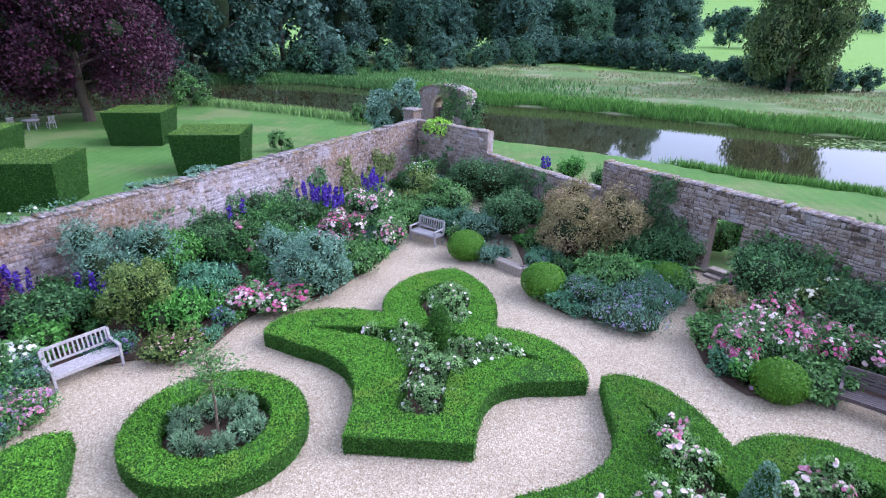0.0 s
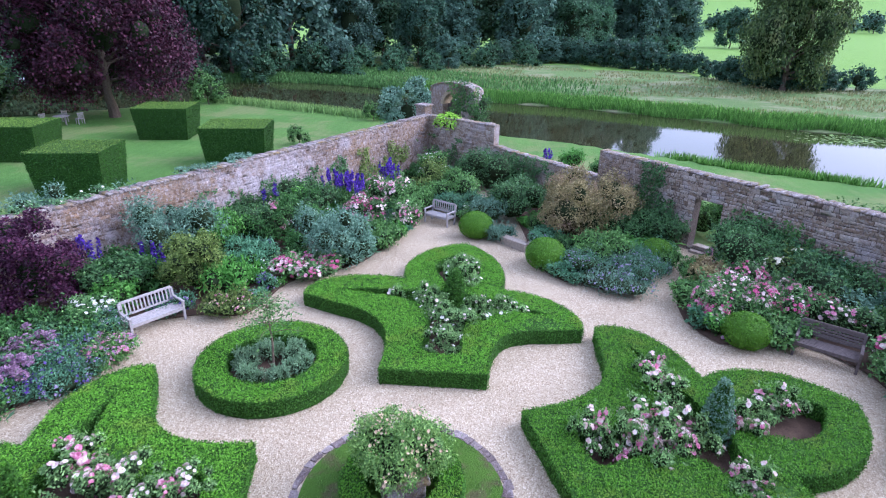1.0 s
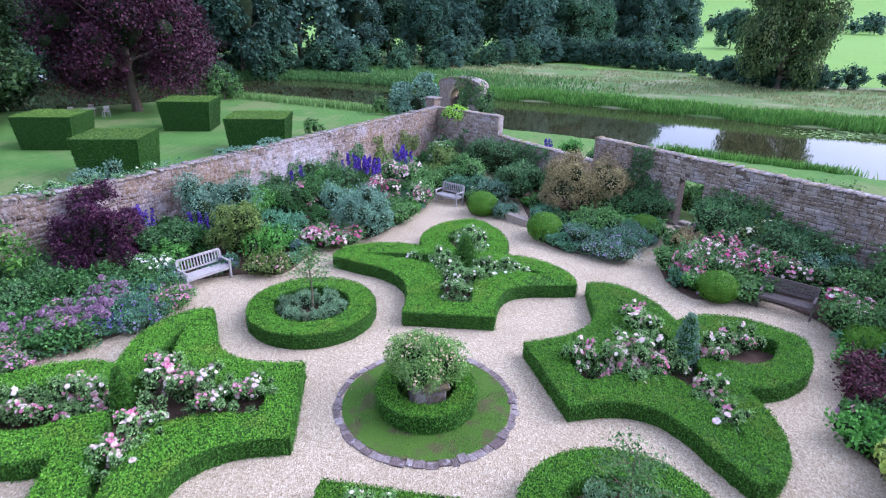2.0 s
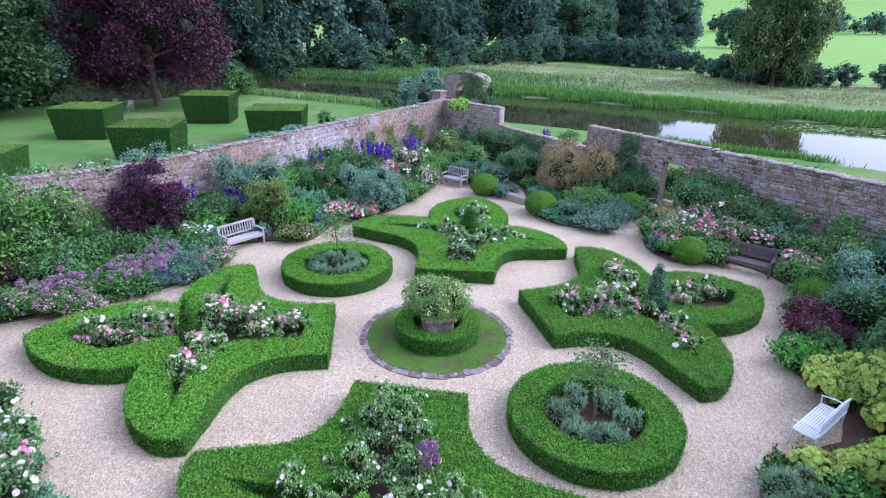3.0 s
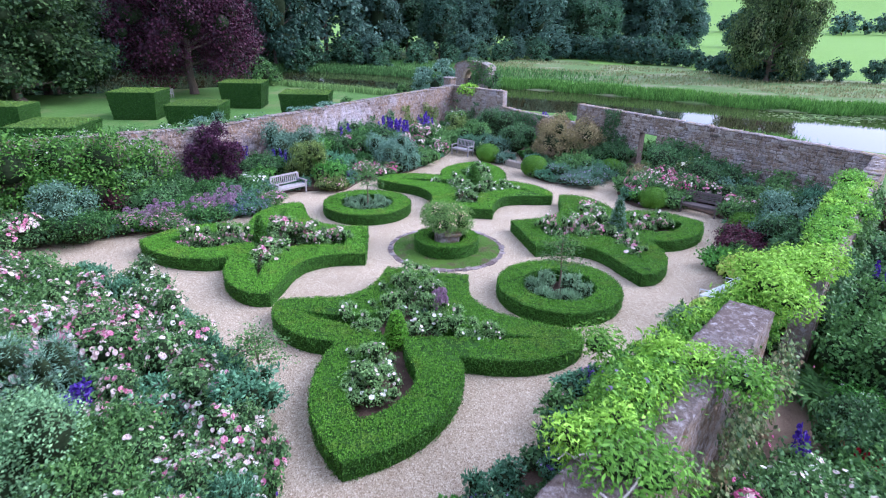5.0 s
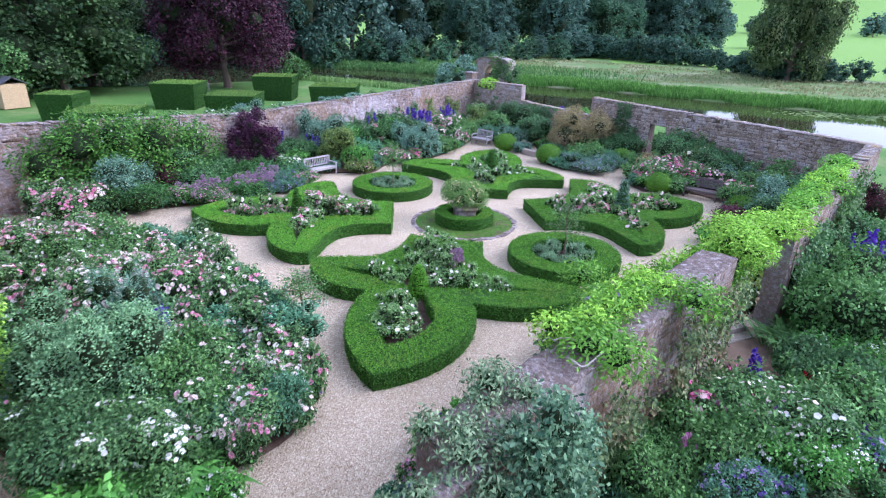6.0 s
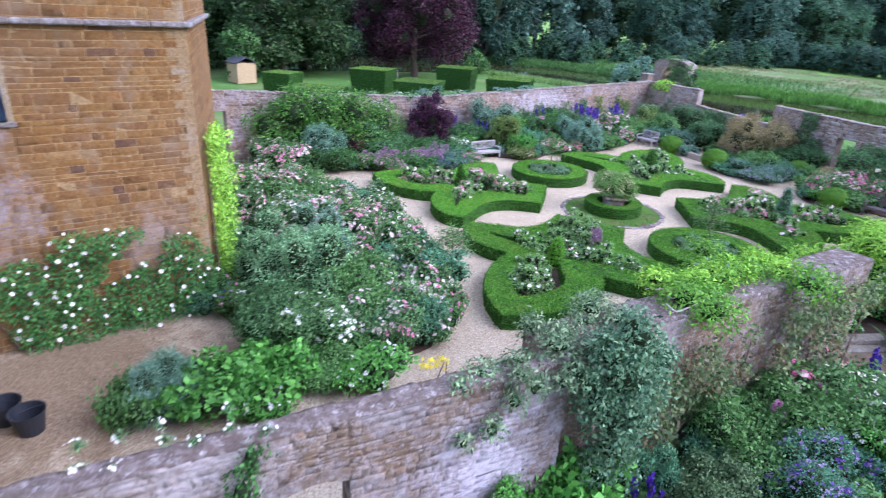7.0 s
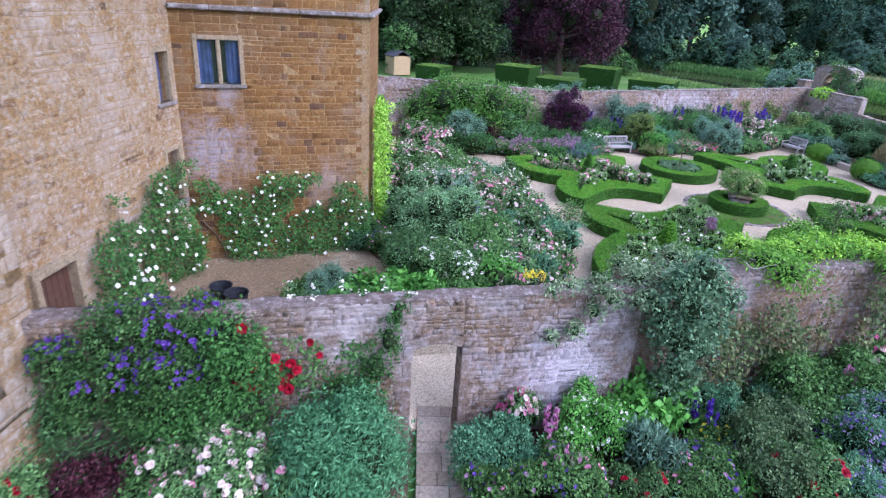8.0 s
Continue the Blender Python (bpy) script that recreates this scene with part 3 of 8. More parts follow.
def clipped_hedge(name, loops, height, mat, label, group, seed, leaf=0.042, density=1650, origin=(0, 0), twig_label="", taper=0.05):
    """A clipped hedge on a plan with holes: a dense body under a skin of small leaves."""
    rng = np.random.default_rng(seed)
    loops = [l if (area2(l) > 0) == (k == 0) else l[::-1] for k, l in enumerate(loops)]
    root = empty(name, origin[0], origin[1])
    tagged(root, label, "hedge", group)
    bm = bmesh.new()
    prism(bm, loops, 0.0, height - 0.055)
    part("hedge_body", bm, M["box_shade"], root)
    # skin: top
    lo, hi = loops[0].min(0), loops[0].max(0)
    n = int((hi - lo).prod() * density)
    T = lo + (hi - lo) * rng.random((n, 2))
    ok = inside(T, loops[0])
    for h in loops[1:]:
        ok &= ~inside(T, h)
    T = T[ok]
    wob = np.array([noise.noise(Vector((x * 1.3, y * 1.3, seed))) + 0.6 * noise.noise(Vector((x * 5, y * 5, seed))) for x, y in T])
    P = np.column_stack([T, height - 0.05 + 0.035 * wob + 0.02 * rng.random(len(T))])
    N = unit(np.column_stack([0.35 * rng.normal(size=(len(T), 2)), np.ones(len(T))]))
    # a few thin places where the clipped twigs show
    thin = np.array([noise.noise(Vector((x * 0.55, y * 0.55, seed + 40))) + 0.5 * noise.noise(Vector((x * 4, y * 4, seed + 9))) for x, y in T])
    ok = rng.random(len(T)) > np.clip((thin - 0.42) * 4, 0, 0.8)
    # top leaves take the brighter colour, painted as lit from above
    top = link_mesh("fresh_growth", poly_mesh("fresh_growth", leaf_quads(P[ok], N[ok], leaf, rng, 0.6, 0.55), 4), M["box_top"], root, "young growth on the clipped top, coloured brighter for light from above")
    top["kind"] = "stuff"
    Q = []
    for l in loops:
        A, B = along(l, 0.05)
        reps = max(1, int(height * density * 0.05 * 1.25))
        A, B = np.repeat(A, reps, axis=0), np.repeat(B, reps, axis=0)
        z = rng.random(len(A)) * (height - 0.01)
        lump = np.array([noise.noise(Vector((a[0] * 4, a[1] * 4, h * 5 + seed))) for a, h in zip(A, z)])
        P = np.column_stack([A + B * (0.02 * rng.normal(size=(len(A), 1)) + 0.03 * lump[:, None]), z])
        N = unit(np.column_stack([B, 0.25 + 0.35 * rng.normal(size=len(A))]))
        Q.append(leaf_quads(P, N, leaf, rng, 0.6, 0.4))
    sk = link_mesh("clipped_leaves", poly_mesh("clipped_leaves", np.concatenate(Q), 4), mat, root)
    sk["kind"] = "stuff"
    return root


# ---------------------------------------------------------------- stone walls
def stone_blocks(cells, depth, rng, rough=0.008, joint=0.005, wild=0.0):
    """Blocks with chamfered faces: cells of (s0, s1, z0, z1, side)."""
    c = np.array(cells, dtype=float)
    n = len(c)
    g = joint
    s0, s1, z0, z1 = c[:, 0] + g, c[:, 1] - g, c[:, 2] + g, c[:, 3] - g
    d = depth + rough * rng.normal(size=n)
    j = lambda k: k * rng.normal(size=n)
    b = 0.004 + 0.35 * wild
    w4 = lambda: wild * rng.normal(size=n)
    ring = [(s0 + w4(), z0 + w4()), (s1 + w4(), z0 + w4()), (s1 + w4(), z1 + w4()), (s0 + w4(), z1 + w4())]
    outer = [np.stack((u, 0 * d, v), 1) for u, v in ring]
    inner = [np.stack((u + b * su + j(.002) + 0.5 * w4(), d + 0.12 * w4(), v + b * sv + j(.002) + 0.5 * w4()), 1) for (u, v), (su, sv) in zip(ring, ((1, 1), (-1, 1), (-1, -1), (1, -1)))]
    V = np.stack(outer + inner, axis=1)
    F = np.array([(4, 5, 6, 7), (0, 1, 5, 4), (1, 2, 6, 5), (2, 3, 7, 6), (3, 0, 4, 7)])
    return V, F


def stone_wall(name, p0, p1, z0, top0, top1, thick, label, stone=(0.28, 0.13), mats=("wall_stone", "mortar"), openings=(), sides=(1, -1), coping=True, seed=0, single=0, cope_size=(0.24, 0.06), category="wall", single_span=None, proud=0.006, root=None, patch=False, wild=0.011, flat_cap=False):
    """A wall from p0 to p1: mortar core, coursed stones on its faces, coping slabs; openings are (s0, s1, sill, head)."""
    rng = np.random.default_rng(seed + 11)
    p0, p1 = np.array(p0, dtype=float), np.array(p1, dtype=float)
    L = np.linalg.norm(p1 - p0)
    e = (p1 - p0) / L
    ang = math.degrees(math.atan2(e[1], e[0]))
    if root is None:
        root = empty(name, p0[0], p0[1], 0, ang)
        tagged(root, label, category, kind="structure")
    top = lambda s: top0 + (top1 - top0) * s / L
    cope = cope_size[1] if coping else 0.0
    h = thick / 2
    panels, s = [], 0.0
    for a, b in sorted({o[:2] for o in openings}):
        panels.append((s, a, z0, None))
        low = z0
        for sill, head in sorted(o[2:] for o in openings if o[:2] == (a, b)):
            if sill > low + 0.02:
                panels.append((a, b, low, sill))
            low = head
        panels.append((a, b, low, None))
        s = b
    panels.append((s, L, z0, None))
    bm = bmesh.new()
    for a, b, zb, zt in panels:
        ta, tb = (top(a) - cope, top(b) - cope) if zt is None else (zt, zt)
        v = [bm.verts.new(q) for q in ((a, -h, zb), (b, -h, zb), (b, h, zb), (a, h, zb), (a, -h, ta), (b, -h, tb), (b, h, tb), (a, h, ta))]
        for f in ((3, 2, 1, 0), (4, 5, 6, 7), (0, 1, 5, 4), (1, 2, 6, 5), (2, 3, 7, 6), (3, 0, 4, 7)):
            bm.faces.new([v[k] for k in f])
    part("core", bm, M[mats[1]], root)
    cells = {1: [], -1: []}
    for side in sides:
        for pa, pb, zb, zt in panels:
            # ragged courses: each stretch of wall is coursed for itself
            cuts = [pa]
            while patch and pb - cuts[-1] > 2.0:
                cuts.append(cuts[-1] + rng.uniform(0.8, 1.7))
            cuts.append(pb)
            for a, b in zip(cuts, cuts[1:]):
                z = zb
                zmax = max(top(a), top(b)) - cope if zt is None else zt
                while z < zmax - 0.03:
                    hh = stone[1] * (0.5 + 1.1 * rng.random())
                    if zmax - z - hh < 0.05:
                        hh = zmax - z
                    s = a
                    while s < b - 0.01:
                        w = stone[0] * (0.45 + 1.2 * rng.random() ** 1.5)
                        if b - s - w < 0.12:
                            w = b - s
                        t1 = min(z + hh, (top(s + w / 2) - cope) if zt is None else zt)
                        if t1 - z > 0.04:
                            cells[side].append((s, s + w, z, t1))
                        s += w
                    z += hh
    left, sway, zcap = single, 1.6 * wild, min(top0, top1) - cope
    for side in sides:
        cl = cells[side]
        if not cl:
            continue
        V, F = stone_blocks(cl, proud, rng, 0.4 * proud, 0.006 if wild > 0.005 else 0.0075, wild)
        V[:, :, 1] += h
        # courses rise and fall a little along the wall
        V[:, :, 2] += sway * (np.sin(1.1 * V[:, :, 0] + 0.8 * V[:, :, 2] + seed) + 0.7 * np.sin(2.7 * V[:, :, 0] - 1.3 * V[:, :, 2])) * np.clip((zcap - V[:, :, 2]) / 0.3, 0, 1)
        if side < 0:
            V[:, :, 1] *= -1
            F = F[:, ::-1]
        own = np.zeros(len(cl), dtype=bool)
        if left and single_span and side == single_span[2]:
            mid = np.array([(c[0] + c[1]) / 2 for c in cl])
            own = (mid > single_span[0]) & (mid < single_span[1])
            own[np.nonzero(own)[0][left:]] = False
        k = np.nonzero(~own)[0]
        W = V[k].reshape(-1, 3)
        Q = (F[None] + (8 * np.arange(len(k)))[:, None, None]).reshape(-1, 4)
        ob = link_mesh("coursed_stones", index_mesh("coursed_stones", W, Q), M[mats[0]], root)
        ob["kind"] = "stuff"
        for i in np.nonzero(own)[0]:
            c = V[i].mean(0)
            s_ob = link_mesh("stone", index_mesh("stone", V[i] - c, F), M[mats[0] + "_single"], root)
            s_ob.location = c
    if coping:
        s, out, k = 0.0, [], 0
        F = np.array([(0, 1, 2, 3), (4, 7, 6, 5), (0, 4, 5, 1), (1, 5, 6, 2), (2, 6, 7, 3), (3, 7, 4, 0)])[:, ::-1]
        if flat_cap:
            # a crumbling rubble top, one uneven skin of broken stone and old mortar
            nu, nv = max(2, int(L / 0.06)), max(4, int(thick / 0.06))
            cols = []
            for q in range(nv + 1):
                across = -h - 0.012 + (2 * h + 0.024) * q / nv
                rim = 0.012 if q in (0, nv) else 0.0
                for k in range(nu + 1):
                    u = L * k / nu
                    lump = 0.020 * noise.cell(Vector((u * 4.5 + 0.4 * noise.noise(Vector((u * 5, across * 5, seed))), across * 5.5, seed))) + 0.012 * noise.noise(Vector((u * 11, across * 11, seed)))
                    wander = 0.018 * noise.noise(Vector((u * 3.5, q, seed + 3))) if rim else 0.0
                    cols.append((u, across + wander, top(u) + lump - rim - 0.01))
            for across in (-h - 0.004, h + 0.004):
                cols += [(L * k / nu, across, top(L * k / nu) - cope - 0.03) for k in range(nu + 1)]
            w = nu + 1
            rows = [nv + 1] + list(range(nv + 1)) + [nv + 2]
            skin = [(a * w + k, a * w + k + 1, b * w + k + 1, b * w + k) for a, b in zip(rows, rows[1:]) for k in range(nu)]
            link_mesh("wall_top", index_mesh("wall_top", np.array(cols), np.array(skin)), M["wall_cap"], root)
        while s < L - 0.05 and not flat_cap:
            w = cope_size[0] * (0.6 + 0.8 * rng.random())
            if L - s - w < 0.2:
                w = L - s
            a, b = s + 0.0015, s + w - 0.0015
            o = h + 0.01 + 0.05 * rng.random()
            dz = 0.015 * rng.normal()
            ta, tb = top(a) + dz + 0.4 * dz * rng.normal(), top(b) + dz + 0.4 * dz * rng.normal()
            out.append([(a, -o, ta - cope), (b, -o, tb - cope), (b, o, tb - cope), (a, o, ta - cope), (a + .008, -o + .03, ta), (b - .008, -o + .03, tb), (b - .008, o - .03, tb + 0.01), (a + .008, o - .03, ta)])
            s += w
        W = np.array(out).reshape(-1, 3)
        Q = (F[None] + (8 * np.arange(len(out)))[:, None, None]).reshape(-1, 4)
        if len(out) > 60:
            ob = link_mesh("coping_stones", index_mesh("coping_stones", W, Q), M["coping"], root)
        else:
            for c in out:
                link_mesh("coping_stone", index_mesh("coping_stone", np.array(c), F), M["coping"], root)
    return root


# ---------------------------------------------------------------- ground, lake, distance
NEAR_X, NEAR_Y = (-120, -70, -44, -40, -32, -20.5, -13, -0.5, 4, 7, 11.6, 14.2, 20.7, 40, 60, 120), (24, 30, 47, 52, 60, 56, 52.8, 46.6, 45.1, 43.3, 40.5, 38.4, 35.5, 24, 12, -30)
FAR_X, FAR_Y = (-140, -44, -36, -29, -20, -14, -1, 6, 13, 20, 28, 37, 60, 120), (95, 80, 83, 83.5, 80.6, 77.2, 68.2, 66.8, 63.4, 60, 55.8, 53.8, 40, 6)
WATER = -0.75


def ground_height(X, Y):
    yb, yf = np.interp(X, NEAR_X, NEAR_Y), np.interp(X, FAR_X, FAR_Y)
    d = np.minimum(Y - yb, yf - Y)
    s = np.clip((d + 2.5) / 4.0, 0, 1)
    z = -0.06 - 1.3 * s * s * (3 - 2 * s)
    far = np.clip((Y + 0.3 * X - 380) / 900, 0, 1)
    z = z + 75 * far * far * (3 - 2 * far) * np.clip((X + 500) / 900, 0.35, 1)
    return z


gx = np.concatenate([-np.geomspace(2200, 95, 24), np.arange(-90, 90, 1.5), np.geomspace(95, 2200, 24)])
gy = np.concatenate([-np.geomspace(400, 45, 8), np.arange(-40, 28, 4.0), np.arange(28, 100, 1.0), np.geomspace(104, 3200, 40)])
GX, GY = np.meshgrid(gx, gy)
V = np.column_stack([GX.ravel(), GY.ravel(), ground_height(GX, GY).ravel()])
nx, ny = len(gx), len(gy)
I, J = np.meshgrid(np.arange(nx - 1), np.arange(ny - 1))
a0 = (J * nx + I).ravel()
Q = np.column_stack([a0, a0 + 1, a0 + 1 + nx, a0 + nx])
me = index_mesh("ground", V, Q, smooth=True)
for k in ("lawn", "meadow", "field"):
    me.materials.append(M[k])
cx, cy = V[Q][:, :, 0].mean(1), V[Q][:, :, 1].mean(1)
beyond = cy > np.interp(cx, FAR_X, FAR_Y) - 1
hedge_line = np.interp(cx, (-200, -34, -1, 28, 52, 120), (118, 118, 124, 108, 92, 50))
idx = np.where(beyond, np.where(cy > hedge_line + 3, 2, 1), 0).astype(np.int32)
me.polygons.foreach_set("material_index", idx)
tagged(new("ground", me), "mown green lawn, seeding meadow and grazed fields", "ground", kind="structure")

wx = np.linspace(-150, 120, 28)
bm = bmesh.new()
rows = [[bm.verts.new((x, np.interp(x, NEAR_X, NEAR_Y) - 3, WATER)) for x in wx], [bm.verts.new((x, np.interp(x, FAR_X, FAR_Y) + 3, WATER)) for x in wx]]
for i in range(len(wx) - 1):
    bm.faces.new((rows[0][i], rows[0][i + 1], rows[1][i + 1], rows[1][i]))
tagged(part("water", bm, M["water"]), "still brown lake reflecting trees and pale sky", "lake", kind="structure")

# plan of the walls
C0, CR, GAP, NE = (-5.6, 33.1), (-1.3, 30.2), (3.75, 24.6), (15.4, 12.3)
W1, W2 = (-15.6, 12.8), (-24.5, -4.4)
E1, E2, S1, S2 = (7.3, -0.55), (5.15, -3.85), (-0.3, -11.6), (-7.6, -21.4)
H_I, H_T = (-12.7, -13.9), (-10.2, -9.09)
H_Q = (-12.7 + 0.58 * 13, -13.9 - 0.815 * 13)
H_B = (-10.2 - 0.712 * 9, -9.09 + 0.702 * 9)

gravel_plan = np.array([C0, CR, GAP, NE, E1, E2, S1, S2, H_I, H_T, H_B, W2, W1])
bm = bmesh.new()
flat_fill(bm, [bm.verts.new((x, y, 0.0)) for x, y in gravel_plan])
tagged(part("gravel_court", bm, M["gravel"]), "pale pinkish gravel paths and court", "gravel", kind="structure")


def soil_bed(outline, label, z=0.05, mat="soil"):
    bm = bmesh.new()
    lo = [bm.verts.new((x, y, -0.02)) for x, y in outline]
    c = np.mean(outline, axis=0)
    hi = [bm.verts.new((x + 0.12 * np.sign(c[0] - x), y + 0.12 * np.sign(c[1] - y), z)) for x, y in outline]
    n = len(lo)
    for i in range(n):
        bm.faces.new((lo[i], lo[(i + 1) % n], hi[(i + 1) % n], hi[i]))
    bmesh.ops.recalc_face_normals(bm, faces=bm.faces)
    flat_fill(bm, hi)
    return tagged(part("soil_bed", bm, M[mat]), label, "flower bed", kind="structure")


west_edge = smooth_loop([(-4.6, 21.9), (-5.9, 17.7), (-6.7, 16.7), (-8.1, 15.3), (-8.6, 12.9), (-10.1, 12.6), (-11.8, 11.3), (-11.6, 8.6), (-12.3, 7.3), (-14.2, 5.6), (-15.6, 4.6), (-17.4, 3.7)], False, 4)
soil_bed(np.concatenate([west_edge, [(-20.2, 3.6), (-15.4, 12.9), (-5.7, 32.7), (-3.6, 31.2)]]), "dark soil of the long border under the wall")
north_edge = smooth_loop([(0.4, 18.5), (1.6, 16.75), (3.75, 16.35), (5.1, 17.8), (6.1, 19.6)], False, 5)
soil_bed(np.concatenate([north_edge, [(6.6, 21.2), (3.75, 24.3), (-1.0, 29.6), (0.3, 21.0)]]), "dark soil of the corner border")
east_edge = smooth_loop([(7.6, 19.6), (5.3, 15.5), (5.9, 13.1), (7.4, 13.6), (8.8, 13.0), (9.5, 11.6), (9.2, 9.6), (7.6, 7.1), (7.4, 5.7), (7.7, 4.4), (7.2, 2.9), (5.6, 1.7), (4.8, 0.9), (4.6, -0.4), (4.1, -0.8), (2.5, -1.8), (1.5, -2.7), (1.2, -4.0), (0.8, -5.0), (-0.7, -6.6), (-1.2, -7.6), (-1.6, -9.0), (-2.0, -11.0)], False, 3)
soil_bed(np.concatenate([east_edge, [(-1.1, -12.4), (-0.6, -11.7), (4.8, -3.7), (7.0, -0.3), (15.1, 12.4), (8.6, 19.2)]]), "dark soil of the border under the wisteria wall")
south_edge = smooth_loop([(-17.5, -0.6), (-14.9, 0.1), (-11.6, 0.3), (-9.9, -0.6), (-8.1, -2.2), (-6.3, -3.6), (-4.7, -5.6), (-4.05, -7.0), (-4.1, -8.3), (-5.4, -9.6), (-8.0, -9.9), (-10.0, -9.4)], False, 4)
soil_bed(np.concatenate([south_edge, [(-10.4, -8.6), (-17.5, -4.9)]]), "dark soil of the rose border beside the house")
soil_bed(np.array([(-3.9, -14.4), (-4.4, -13.0), (-5.9, -14.4), (-7.9, -17.3), (-7.3, -18.3), (-5.2, -16.3)]), "dark soil of the narrow bed behind the door wall")
soil_bed(np.array([(-1.55, -13.6), (12, 2.5), (15, 1.0), (7.2, -14.6), (1.7, -17.4), (-0.7, -15.5)]), "dark soil of the outer border", 0.04)
soil_bed(np.array([(-3.2, -14.7), (-2.75, -14.5), (-1.55, -15.95), (-0.3, -17.5), (-2.2, -19.8), (-4.6, -21.8), (-6.0, -19.7)]), "dark soil of the border below the clematis", 0.04)

M["earth"] = ground_mat("trodden_earth", [(0.3, (0.15, 0.10, 0.068)), (0.7, (0.24, 0.17, 0.12))], 1.6, [(0.3, (0.7, 0.7, 0.7)), (0.7, (1.25, 1.25, 1.25))], 28)
soil_bed(np.array([(5.1, -2.2), (6.2, -0.9), (7.2, -1.0), (7.5, -2.4), (7.2, -3.7), (6.3, -4.7), (5.5, -4.4), (5.6, -3.2)]), "trodden brown earth outside the gap in the wall", 0.065, "earth")

# ---------------------------------------------------------------- garden walls
stone_wall("wall_northwest", C0, W1, -0.1, 3.25, 2.95, 0.5, "weathered brown and grey stone wall with lichened coping", seed=1, single=300, single_span=(9.0, 22.0, 1))
stone_wall("wall_west", W1, W2, -0.1, 2.95, 4.2, 0.5, "weathered stone wall with an arched doorway", seed=2, openings=[(12.2, 13.4, 0.25, 2.75)])
stone_wall("wall_corner", C0, CR, -0.1, 3.25, 3.25, 0.5, "weathered stone wall at the garden corner", stone=(0.27, 0.135), mats=("wall_grey", "mortar"), seed=3)
stone_wall("wall_low", CR, GAP, -0.1, 2.1, 2.0, 0.45, "low stone wall with mossy coping", stone=(0.27, 0.135), mats=("wall_grey", "mortar"), seed=4)
stone_wall("wall_northeast", GAP, NE, -0.1, 3.25, 3.15, 0.5, "weathered grey stone wall with a doorway", stone=(0.27, 0.135), mats=("wall_grey", "dark_mortar"), seed=5, proud=0.009, openings=[(4.95, 6.1, 0.12, 2.2)])
stone_wall("wall_east", NE, E1, -0.1, 3.15, 3.1, 0.55, "stone wall overgrown with wisteria", seed=6)
stone_wall("wall_southeast", (4.77, -3.57), (-0.4, -11.23), -0.1, 3.15, 3.15, 0.8, "thick stone wall overgrown with wisteria and climbers", seed=7, flat_cap=True)
Ls = math.hypot(S2[0] - S1[0], S2[1] - S1[1])
stone_wall("wall_south", (S1[0] + 0.37, S1[1] + 0.225), (S2[0] + 0.13, S2[1] - 0.095), -0.1, 3.15, 3.1, 0.36, "weathered stone wall with an open doorway", seed=8, openings=[(3.5, 4.42, -0.1, 2.36)], single=300, single_span=(1.0, 5.4, 1), stone=(0.25, 0.10), mats=("wall_stone", "old_mortar"), proud=0.007, cope_size=(0.26, 0.03), flat_cap=True)

# dressed jambs and a low arch line the south doorway
arch = empty("door_surround", S1[0] + 0.37 - 0.597 * 3.5, S1[1] + 0.225 - 0.802 * 3.5, 0, math.degrees(math.atan2(-0.802, -0.597)))
tagged(arch, "worn stone jambs and arched head of the doorway", "doorway", kind="structure")
for sx in (-0.08, 1.0):
    z = 0.0
    while z < 1.9:
        hh = random.uniform(0.2, 0.38)
        bm = bmesh.new()
        add_box(bm, sx + random.uniform(-0.008, 0.008), 0, z + hh / 2, 0.17, 0.385, hh - 0.006, 0, 0.012)
        part("jamb_stone", bm, M["wall_stone"], arch)
        z += hh
for k in range(7):
    u = (k + 0.5) / 7
    bm = bmesh.new()
    add_box(bm, 0, 0, 0, 0.15, 0.385, 0.2, 0, 0.012, m=pose(0.92 * u, 0, 2.2 + 0.10 * math.sin(math.pi * u), 0, 34 * (u - 0.5), 0))
    part("arch_stone", bm, M["wall_stone"], arch)

# chippings patch coloured pale to brighten the shaded ground behind the south doorway
bm = bmesh.new()
add_box(bm, 0.46, -1.45, 0.012, 2.6, 2.5, 0.02, 0, 0.004)
chips = part("gravel_patch", bm, M["chippings"])
chips.location, chips.rotation_euler = arch.location, arch.rotation_euler
tagged(chips, "coarse stone chippings behind the doorway, coloured pale to lift the shade", "gravel", kind="structure")

# ---------------------------------------------------------------- house
def inset(a, b, end, d=0.4):
    """An end of the line a-b, moved d to its left."""
    e = unit(np.array(b) - np.array(a))
    return (np.array(b) if end else np.array(a)) + np.array((-e[1], e[0])) * d


stone_wall("house_tower_wall", inset(H_I, H_T, 0), inset(H_I, H_T, 1), -0.1, 11.0, 11.0, 0.8, "orange-brown ironstone house wall in courses", stone=(0.42, 0.165), mats=("ironstone", "iron_mortar"), seed=21, coping=False, sides=(-1,), openings=[(0.62, 1.72, 5.3, 6.5)], single=300, single_span=(0.2, 5.6, -1), patch=False, category="house wall", proud=0.002, wild=0.004)
stone_wall("house_facade", inset(H_Q, H_I, 0), inset(H_Q, H_I, 1), -0.1, 11.0, 11.0, 0.8, "tall pale ochre stone house front", stone=(0.36, 0.16), mats=("facade_stone", "iron_mortar"), seed=22, coping=False, sides=(-1,), openings=[(12.12, 12.75, 4.9, 6.2), (12.12, 12.75, 2.1, 3.6), (6.9, 8.0, 0.0, 2.25)], patch=False, category="house wall", proud=0.002, wild=0.004, single=300, single_span=(10.3, 13.0, -1))
